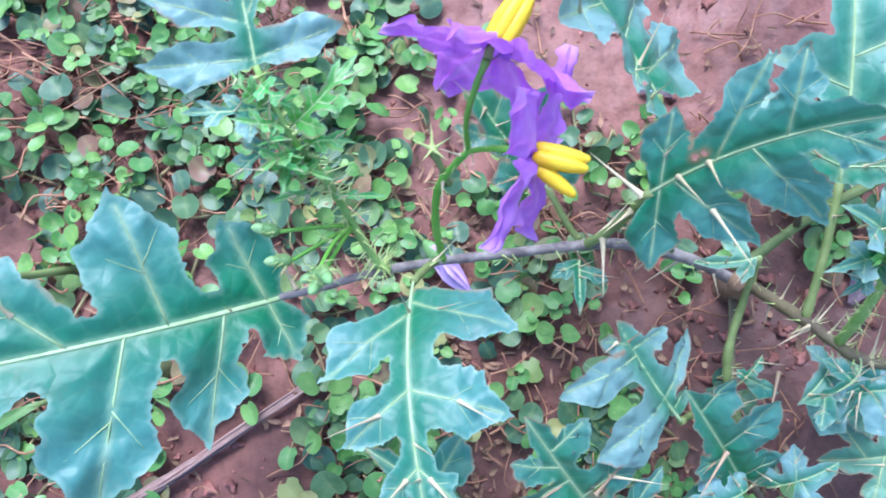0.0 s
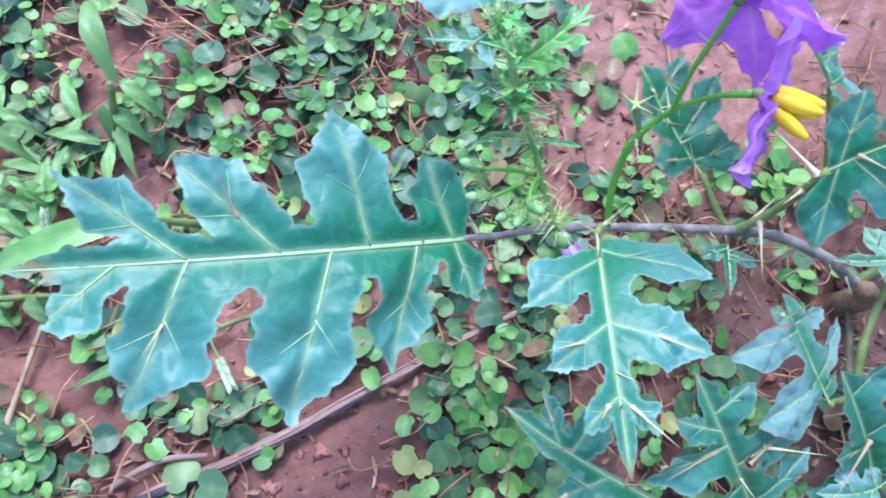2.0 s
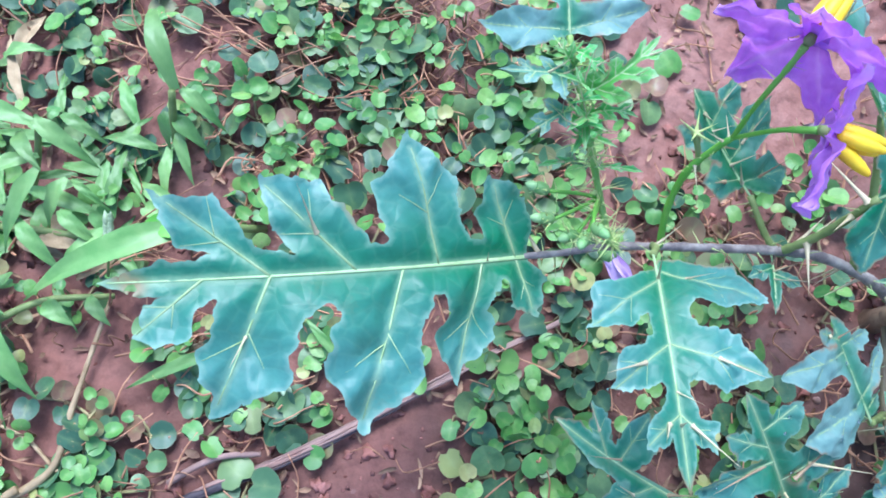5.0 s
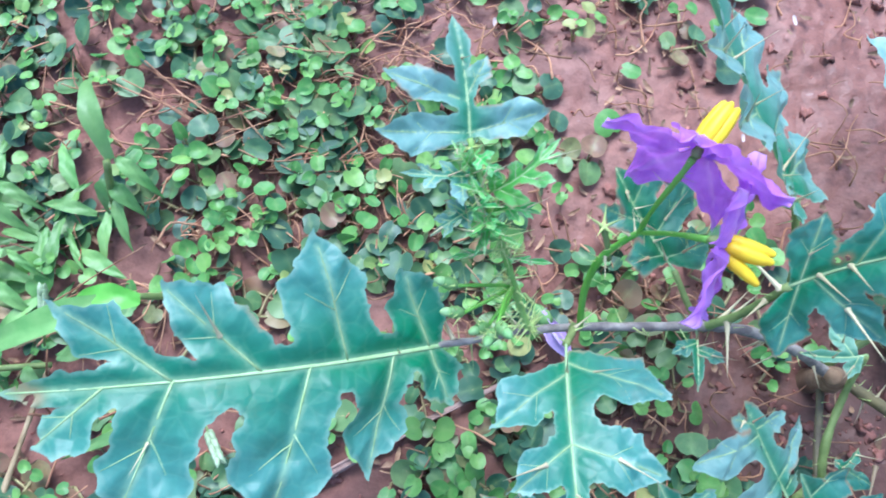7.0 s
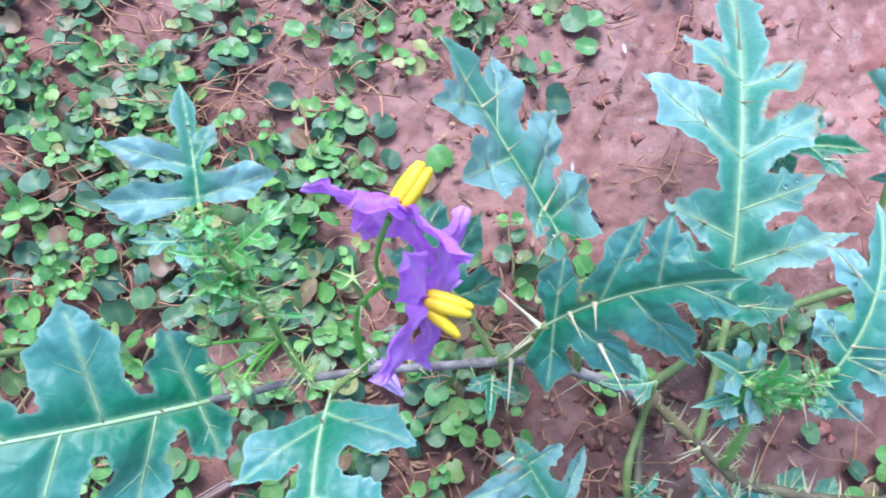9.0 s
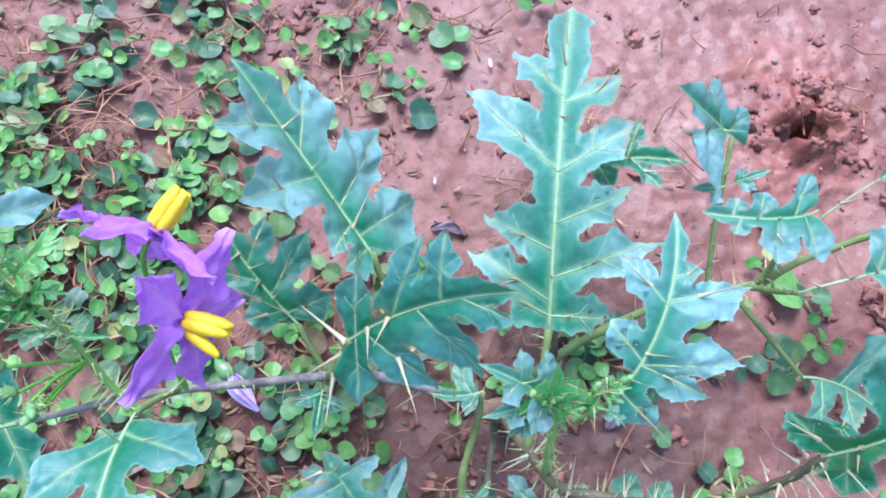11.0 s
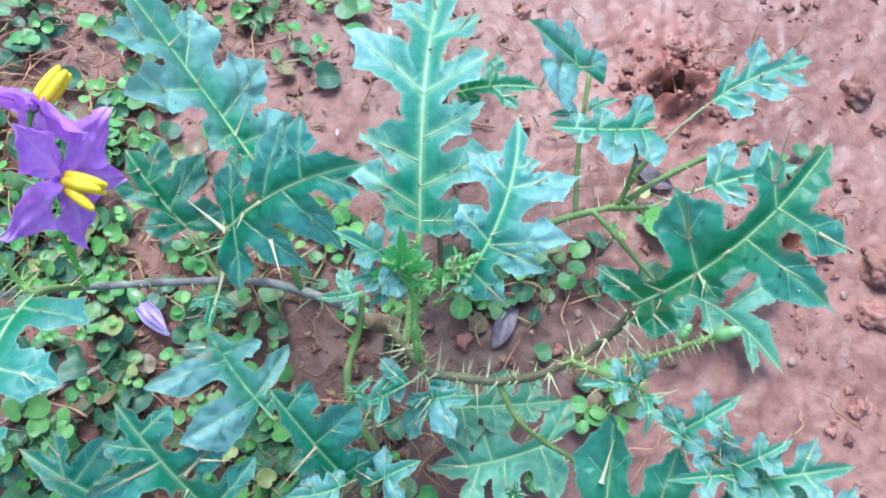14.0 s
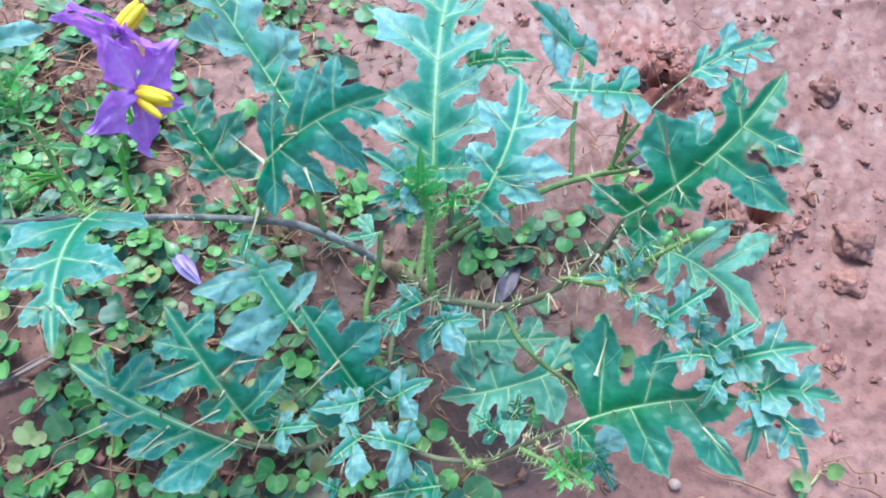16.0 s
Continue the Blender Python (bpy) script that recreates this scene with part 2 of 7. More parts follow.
STEM_OLD = plain_material("purple_grey_stem", (0.15, 0.125, 0.115), (0.42, 0.38, 0.32), 260, 0.75, 1.0)
WOOD = plain_material("woody_crown", (0.18, 0.11, 0.06), (0.34, 0.23, 0.13), 180, 0.8, 0.8)
PRICKLE = plain_material("straw_prickle", (0.50, 0.43, 0.22), (0.72, 0.64, 0.42), 3, 0.4, 0.1, 0.5)
PRICKLE_GREEN = plain_material("greenish_prickle", (0.40, 0.54, 0.13), (0.64, 0.72, 0.32), 3, 0.4, 0.1, 0.5)
PRICKLE_RED = plain_material("brown_prickle", (0.30, 0.21, 0.11), (0.50, 0.38, 0.22), 3, 0.4, 0.1, 0.5)
PETAL = plain_material("violet_petal", (0.46, 0.16, 0.68), (0.64, 0.30, 0.86), 240, 0.55, 0.8, 0.2)
def pale_lines(mat, tone):
    """Mix a paler tone in along the lines that the mesh carries as "pale"."""
    n, l = mat.node_tree.nodes, mat.node_tree.links
    s = n["Principled BSDF"]
    at = n.new("ShaderNodeAttribute")
    at.attribute_name = "pale"
    source = s.inputs["Base Color"].links[0].from_socket
    l.new(mixed(n, l, at.outputs["Fac"], source, tone), s.inputs["Base Color"])


pale_lines(PETAL, (0.80, 0.58, 0.90))


def thin(mat, share, tint):
    """Let light through a leaf or petal: part of it passes as a diffuse glow, tinted by the tissue."""
    n, l = mat.node_tree.nodes, mat.node_tree.links
    s = n["Principled BSDF"]
    through_light = n.new("ShaderNodeBsdfTranslucent")
    l.new(mixed(n, l, 1.0, s.inputs["Base Color"].links[0].from_socket, tint, "MULTIPLY"), through_light.inputs["Color"])
    blend = n.new("ShaderNodeMixShader")
    blend.inputs[0].default_value = share
    out = s.outputs[0].links[0].to_socket
    l.new(s.outputs[0], blend.inputs[1])
    l.new(through_light.outputs[0], blend.inputs[2])
    l.new(blend.outputs[0], out)


thin(PETAL, 0.38, (1.3, 1.15, 1.15))
for sheet in (LEAF, LEAF_BLUE, LEAF_DARK, LEAF_YOUNG):
    thin(sheet, 0.20, (1.4, 1.65, 0.95))
PETAL_FADED = plain_material("faded_violet_petal", (0.52, 0.34, 0.62), (0.76, 0.60, 0.82), 200, 0.6, 0.8)
ANTHER = plain_material("yellow_anther", (0.86, 0.55, 0.004), (0.97, 0.76, 0.02), 260, 0.5, 0.4)
DEW = plain_material("dew_water", (0.9, 0.95, 0.95), (0.9, 0.95, 0.95), 5, 0.03, 0.0)
DEW.node_tree.nodes["Principled BSDF"].inputs["Transmission Weight"].default_value = 1.0
DEW.node_tree.nodes["Principled BSDF"].inputs["IOR"].default_value = 1.33
BUD = plain_material("green_bud", (0.12, 0.28, 0.07), (0.26, 0.42, 0.14), 220, 0.5)
OLD_TONES = [(0.0, (0.042, 0.114, 0.066)), (0.35, (0.070, 0.168, 0.078)), (0.65, (0.112, 0.232, 0.082)), (0.86, (0.178, 0.290, 0.100)), (0.93, (0.25, 0.20, 0.09)), (0.97, (0.24, 0.14, 0.08))]
YOUNG_TONES = [(0.0, (0.085, 0.250, 0.056)), (0.5, (0.130, 0.325, 0.066)), (0.9, (0.205, 0.400, 0.088)), (0.96, (0.36, 0.37, 0.12))]
COVER = cover_material("weed_leaf", False, OLD_TONES)
COVER_MASS = cover_material("weed_leaf_mass", True, OLD_TONES)
COVER_YOUNG = cover_material("young_weed_leaf", False, YOUNG_TONES)
COVER_YOUNG_MASS = cover_material("young_weed_leaf_mass", True, YOUNG_TONES)
GRASS_FRESH = plain_material("fresh_grass_blade", (0.12, 0.40, 0.04), (0.20, 0.50, 0.07), 90, 0.42, 0.3, 0.2)
RUNNER = plain_material("weed_runner", (0.30, 0.21, 0.10), (0.40, 0.40, 0.17), 200, 0.6, random_value=0.5, island=True)
GRASS = plain_material("grass_blade", (0.12, 0.29, 0.065), (0.23, 0.40, 0.12), 90, 0.45, 0.3, 0.45)
GRASS_DRY = plain_material("dry_grass", (0.27, 0.19, 0.09), (0.46, 0.36, 0.20), 160, 0.7, 0.5, 0.5)
DRY = plain_material("dry_stem", (0.30, 0.13, 0.065), (0.54, 0.30, 0.16), 190, 0.7, 0.5, 0.7, True)
TWIG = plain_material("dead_twig", (0.20, 0.12, 0.095), (0.44, 0.30, 0.24), 70, 0.75, 1.0)
CLOD = plain_material("soil_clod", (0.24, 0.095, 0.065), (0.42, 0.20, 0.15), 330, 0.85, 1.0, 0.4)
CRUMB = plain_material("soil_crumb", (0.25, 0.095, 0.065), (0.43, 0.20, 0.155), 300, 0.85, 0.8, 0.8, True)
DRY_LEAF = plain_material("purple_brown_dead_leaf", (0.10, 0.07, 0.09), (0.30, 0.22, 0.24), 150, 0.5, 0.8)
FLAKE = plain_material("dead_leaf_flake", (0.17, 0.085, 0.05), (0.46, 0.30, 0.17), 200, 0.75, 0.5, 0.9, True)
SCRAP = plain_material("white_petal_scrap", (0.46, 0.36, 0.34), (0.64, 0.55, 0.52), 150, 0.5, 0.3)
PEBBLE = plain_material("pale_pebble", (0.34, 0.19, 0.14), (0.52, 0.35, 0.28), 180, 0.6, 0.5, 0.5)


# ---- ground ----
def ground_height(x, y):
    x, y = np.asarray(x, float), np.asarray(y, float)
    h = 0.07 * fbm(x, y, 1.3, 3, 3) + 0.045 * fbm(x, y, 0.34, 4, 11) + 0.011 * fbm(x, y, 0.06, 3, 29)
    rough = np.clip((fbm(x, y, 0.9, 2, 41) + 0.12) * 3, 0, 1)
    h = h + rough * 0.035 * np.abs(fbm(x, y, 0.13, 3, 51))
    for hx, hy, r, deep, rim in BURROWS:
        d = np.hypot((x - hx), (y - hy) * 1.15) * (1 + 0.5 * fbm(x, y, 0.12, 2, 61))
        h = h - deep * np.exp(-((d / r) ** 4)) + rim * np.exp(-(((d - 1.9 * r) / (0.8 * r)) ** 2)) * (0.6 + 1.6 * fbm(x, y, 0.07, 3, 71))
    spoil = np.exp(-((np.hypot((x - 2.57) / 0.34, (y - 1.80) / 0.42)) ** 3))
    h = h + spoil * (0.05 * np.abs(fbm(x, y, 0.10, 3, 91)) + 0.03 * fbm(x, y, 0.045, 2, 95))
    return h - 0.02


BURROWS = [(2.59, 1.745, 0.075, 0.10, 0.085), (3.06, 0.93, 0.08, 0.22, 0.05)]


def build_ground():
    fx, fy = np.arange(-3.6, 5.2, 0.017), np.arange(-1.7, 3.6, 0.017)
    far = np.array([0.4, 1, 2.5, 6, 14, 30, 70, 160, 400, 1200, 5000])
    xs = np.concatenate([fx[0] - far[::-1], fx, fx[-1] + far])
    ys = np.concatenate([fy[0] - far[::-1], fy, fy[-1] + far])
    gx, gy = np.meshgrid(xs, ys)
    z = ground_height(gx, gy)
    nx = len(xs)
    idx = (np.arange(len(ys) - 1)[:, None] * nx + np.arange(nx - 1)[None]).ravel()
    mx, my = gx.ravel()[idx] + 0.0085 - 2.59, gy.ravel()[idx] + 0.0085 - 1.745
    idx = idx[np.hypot(mx, my * 1.1) * (1 + 0.35 * np.sin(3 * np.arctan2(my, mx) + 0.6)) > 0.078]
    faces = np.stack([idx, idx + 1, idx + 1 + nx, idx + nx], 1).tolist()
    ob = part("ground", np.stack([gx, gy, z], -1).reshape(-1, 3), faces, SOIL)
    # leaf mould under the weed, and painted shade beneath the plant's leaves
    mould_shade = np.clip(1 - ((gx - 0.2) / 1.1).clip(0, None), 0, 1) * 0.12 * (gx < 1.4)
    mould_shade = np.maximum(mould_shade, 0.9 * np.exp(-(((gx - 0.35) / 0.55) ** 4 + ((gy + 0.55) / 0.42) ** 4)))
    mould_shade = np.maximum(mould_shade, 0.7 * np.exp(-(((gx - 0.25) / 0.5) ** 4 + ((gy - 0.05) / 0.35) ** 4)))
    mould_shade = np.maximum(mould_shade, 0.75 * np.exp(-(((gx - 1.75) / 0.4) ** 4 + ((gy - 0.1) / 0.38) ** 4)))
    mould_shade = np.maximum(mould_shade, 1.0 * np.exp(-(((gx - 0.95) / 0.55) ** 4 + ((gy + 0.25) / 0.45) ** 4)))
    mould_shade = np.maximum(mould_shade, 0.8 * np.exp(-(((gx - 1.55) / 0.45) ** 4 + ((gy - 0.45) / 0.4) ** 4)))
    mould_shade = np.maximum(mould_shade, 0.9 * np.exp(-(((gx + 0.35) / 0.42) ** 4 + ((gy + 0.3) / 0.36) ** 4)))
    mould_shade = np.maximum(mould_shade, 0.8 * np.exp(-(((gx - 1.35) / 0.55) ** 4 + ((gy + 0.35) / 0.42) ** 4)))
    mould_shade = np.maximum(mould_shade, 0.85 * np.exp(-(((gx - 1.05) / 0.6) ** 2 + ((gy - 0.1) / 0.55) ** 2)))
    mould_shade = np.maximum(mould_shade, 0.45 * np.exp(-(((gx + 1.2) / 1.1) ** 4 + ((gy - 0.75) / 0.5) ** 4)))
    mould_shade = np.maximum(mould_shade, 1.0 * np.exp(-(((gx - 1.25) / 0.30) ** 2 + ((gy + -0.01) / 0.22) ** 2)))
    mould_shade = np.maximum(mould_shade, 0.6 * np.exp(-(((gx + 1.5) / 0.6) ** 4 + ((gy + 0.35) / 0.4) ** 4)))
    ob.data.attributes.new("humus_shade", "FLOAT", "POINT").data.foreach_set("value", mould_shade.ravel().astype(np.float32))
    spoil = np.exp(-((np.hypot((gx - 2.57) / 0.34, (gy - 1.80) / 0.42) * (1 + 0.5 * fbm(gx, gy, 0.14, 3, 81))) ** 3))
    ob.data.attributes.new("spoil", "FLOAT", "POINT").data.foreach_set("value", spoil.ravel().astype(np.float32))
    r = np.random.default_rng(3)
    path = catmull([(2.59, 1.745, -0.02), (2.592, 1.755, -0.16), (2.61, 1.80, -0.34), (2.64, 2.05, -0.50), (2.72, 2.32, -0.58)], 6)
    bore, walls = tube(path, [0.150, 0.110, 0.09, 0.08, 0.07], 14, 1.0, 0.12, r)
    part("burrow_tunnel", bore, walls[:-2] + walls[-1:], SOIL, ob)
    return tagged(ob, "damp red-brown bare soil with crumbs and small burrows", "soil", kind="structure")


build_ground()


# ---- the prickly nightshade ----
from mathutils import geometry

plant = thing("nightshade_plant", (1.08, 0.38, 0.0), "sprawling prickly nightshade with deeply lobed blue-green leaves on red soil", "plant")
rng = np.random.default_rng(5)


def cone_mesh(name, mat):
    """A prickle one unit long: a swollen foot, a straight shaft and a sharp point."""
    verts, faces = [], []
    prof = [(0.0, 0.13), (0.05, 0.085), (0.28, 0.050), (0.68, 0.023), (1.0, 0.002)]
    for z, r in prof:
        for j in range(6):
            w = j * math.pi / 3
            verts.append((r * math.cos(w), r * math.sin(w), z))
    for k in range(len(prof) - 1):
        for j in range(6):
            a, b = k * 6 + j, k * 6 + (j + 1) % 6
            faces.append((a, b, b + 6, a + 6))
    return mesh_of(name, verts, faces, mat)


SPINE = cone_mesh("prickle", PRICKLE)
SPINE_RED = cone_mesh("prickle_brown", PRICKLE_RED)
SPINE_GREEN = cone_mesh("prickle_green", PRICKLE_GREEN)


def prickle(at, way, length, parent, mesh=None, thick=1.0):
    ob = new("prickle", mesh or SPINE)
    turn = Vector(way).to_track_quat("Z", "Y").to_matrix().to_4x4()
    ob.matrix_basis = Matrix.Translation([c * U for c in at]) @ turn @ Matrix.Diagonal((length * thick, length * thick, length, 1))
    place_under(ob, parent)
    return ob


def revolve(profile, sides=10):
    """A closed body of revolution about z from (z, r) rows."""
    verts, faces = [], []
    for z, r in profile:
        for j in range(sides):
            w = 2 * math.pi * j / sides
            verts.append((r * math.cos(w), r * math.sin(w), z))
    for k in range(len(profile) - 1):
        for j in range(sides):
            a, b = k * sides + j, k * sides + (j + 1) % sides
            faces.append((a, b, b + sides, a + sides))
    faces += [tuple(range(sides - 1, -1, -1)), tuple(range((len(profile) - 1) * sides, len(profile) * sides))]
    return verts, faces


def turned(verts, at, way, roll=0.0, scale=1.0):
    m = np.array((Vector(way).to_track_quat("Z", "Y").to_matrix() @ Matrix.Rotation(roll, 3, "Z")))
    return np.asarray(verts) @ m.T * scale + np.asarray(at)


class Blade:
    """The curved sheet on which a leaf lies: a is the way along the midrib, b across it, both in leaf lengths."""

    def __init__(self, base, mid, tip, up, cup, droop, seed, quilt):
        self.B, self.M, self.T = (np.array(v, float) for v in (base, mid, tip))
        d1, d2 = np.linalg.norm(self.M - self.B), np.linalg.norm(self.T - self.M)
        self.m, self.L = d1 / (d1 + d2), np.linalg.norm(self.T - self.B)
        self.left = unit(np.cross(up, unit(self.T - self.B)))
        self.cup, self.droop, self.seed, self.quilt = cup, droop, seed, quilt
        self.veins = []

    def centre(self, a):
        m = self.m
        return self.B * (a - m) * (a - 1) / m + self.M * a * (a - 1) / (m * (m - 1)) + self.T * a * (a - m) / (1 - m)

    def vein_distance(self, a, b):
        d = np.abs(b) + 0 * a
        for (ra, rb), (ta, tb) in self.veins:
            va, vb = ta - ra, tb - rb
            k = np.clip(((a - ra) * va + (b - rb) * vb) / (va * va + vb * vb), 0, 1)
            d = np.minimum(d, np.hypot(a - ra - k * va, b - rb - k * vb))
        return d

    def surface(self, a, b, lift=0.0):
        a, b = np.asarray(a, float).reshape(-1, 1), np.asarray(b, float).reshape(-1, 1)
        aa = np.clip(a, -0.05, 1.1)
        t = self.centre(aa + 0.01) - self.centre(aa - 0.01)
        t = t / np.linalg.norm(t, axis=1, keepdims=True)
        n = np.cross(t, self.left)
        n = n / np.linalg.norm(n, axis=1, keepdims=True)
        h = self.cup * np.abs(b) - self.droop * b * b
        h = h + self.quilt * (0.027 * (1 - np.exp(-((self.vein_distance(a, b) / 0.042) ** 2))))
        s = self.seed
        h = h + (0.032 * fbm(a + s, b - s, 0.22, 4, 5) + 0.010 * fbm(a - s, b + s, 0.07, 2, 15) + 0.011 * np.sin(23 * a + 7 * s)) * np.clip(np.abs(b) / 0.16, 0, 1.4)
        return self.centre(aa) + (a - aa) * self.L * t + self.L * (b * self.left + (h + lift) * n), n, t


def bez(p, c, q, n):
    t = np.linspace(0, 1, n, endpoint=False)[:, None]
    return (1 - t) ** 2 * p + 2 * t * (1 - t) * c + t**2 * q


def half_outline(lobes, width, bay, fill=0.375, blunt=0.4):
    """One side of a pinnate leaf, from base to tip: rounded bays between broad lobes, each with a pointed end and a tooth on both shoulders.
    Rows of a and |b|."""
    roots = [np.array([r, 0.0]) for r, _, _ in lobes]
    tips = [np.array([r + 1.05 * (a - r), 1.05 * abs(b)]) for r, a, b in lobes]
    last = lobes[-1][0] if lobes else 0.05
    lam = 1 - last
    end = np.array([1.0, 0.0])
    roots.append(np.array([last, 0.0]))
    tips.append(end)
    rows = []

    def vein(k, q):
        return roots[k] + q * (tips[k] - roots[k])

    def width_of(k, j):
        """Half the lobe's breadth on the side of its neighbour j."""
        ln = np.linalg.norm(tips[k] - roots[k])
        if j < 0:
            return width * ln * 0.85
        d = tips[k] - roots[k]
        u, w = d / ln, vein(j, 0.55) - vein(k, 0.6)
        across = abs(u[0] * w[1] - u[1] * w[0])
        return min(width * ln, max(fill * across, 0.12 * ln) + 0.004)

    bays = [np.array([max(roots[0][0] - 0.07, 0.0), 0.012])]
    for k in range(1, len(lobes) + 1):
        shorter = min(tips[k - 1][1], tips[k][1]) if k < len(lobes) else tips[k - 1][1]
        p = 0.5 * vein(k - 1, 0.32) + 0.5 * vein(k, 0.30)
        p[1] = bay * min(max(0.25 * shorter, 0.045), 0.095)
        bays.append(p)
    for k in range(len(lobes)):
        p, q = bays[k], bays[k + 1]
        d = tips[k] - roots[k]
        ln = np.linalg.norm(d)
        side = np.array([-d[1], d[0]]) / ln
        wa, wb = width_of(k, k - 1), width_of(k, k + 1)
        sa, sb = vein(k, 0.60) + side * wa, vein(k, 0.64) - side * wb
        sa[1], sb[1] = max(sa[1], p[1] + 0.01), max(sb[1], q[1] + 0.01)
        ca, cb = vein(k, 0.28) + side * wa * 0.72, vein(k, 0.32) - side * wb * 0.72
        ca[1], cb[1] = min(ca[1], p[1]), min(cb[1], q[1])
        t1 = vein(k, 0.78 + 0.07 * blunt) + side * wa * (0.36 + 0.24 * blunt)
        t2 = vein(k, 0.80 + 0.06 * blunt) - side * wb * (0.34 + 0.24 * blunt)
        if k == 0:
            ca = 0.5 * (p + sa) + np.array([0.0, -0.25 * sa[1]])
        for pts in (bez(p, ca, sa, 12), bez(sa, t1, tips[k], 9), bez(tips[k], t2, sb, 9), bez(sb, cb, q, 12)):
            rows.append(pts)
    p = bays[-1]
    shoulder = np.array([last + 0.60 * lam, min(width_of(len(lobes), len(lobes) - 1) * 0.95, 0.27 * lam + 0.015)]) if lobes else np.array([0.45, 0.9 * width])
    shoulder[1] = max(shoulder[1], 0.8 * p[1])
    c = np.array([last + 0.36 * lam, min(p[1], shoulder[1]) * 0.9])
    rows.append(bez(p, c, shoulder, 12))
    rows.append(bez(shoulder, np.array([last + 0.82 * lam, 0.42 * shoulder[1]]), end, 12))
    rows.append(np.array([[1.0, 0.0005]]))
    return np.vstack(rows)


LEAF_COUNT = [0]


def filled(line, grain, r):
    """Fill a closed outline with small triangles; also how near each point is to the rim."""
    lo, hi = line.min(0), line.max(0)
    ga, gb = np.meshgrid(np.arange(lo[0], hi[0], grain), np.arange(lo[1], hi[1], grain * 0.87))
    ga = ga + 0.5 * grain * (np.arange(ga.shape[0]) % 2)[:, None]
    pts = np.c_[ga.ravel(), gb.ravel()] + r.normal(0, 0.08 * grain, (ga.size, 2))
    p, q = line, np.roll(line, -1, 0)

    def reach(x):
        d = q - p
        k = np.clip(((x[:, None] - p) * d).sum(2) / np.maximum((d * d).sum(1), 1e-12), 0, 1)
        return np.sqrt((((p + k[..., None] * d) - x[:, None]) ** 2).sum(2).min(1))

    x, y = pts[:, :1], pts[:, 1:]
    cross = ((p[:, 1] > y) != (q[:, 1] > y)) & (x < (q[:, 0] - p[:, 0]) * (y - p[:, 1]) / np.where(q[:, 1] == p[:, 1], 1e-9, q[:, 1] - p[:, 1]) + p[:, 0])
    pts = pts[cross.sum(1) % 2 == 1]
    pts = pts[reach(pts) > 0.55 * grain]
    n = len(line)
    co = [Vector((float(a), float(b))) for a, b in np.vstack([line, pts])]
    got = geometry.delaunay_2d_cdt(co, [(k, (k + 1) % n) for k in range(n)], [], 1, 1e-6)
    flat = np.array([(v[0], v[1]) for v in got[0]])
    return flat, [tuple(f) for f in got[2]], np.clip(1 - reach(flat) / 0.0065, 0, 1)


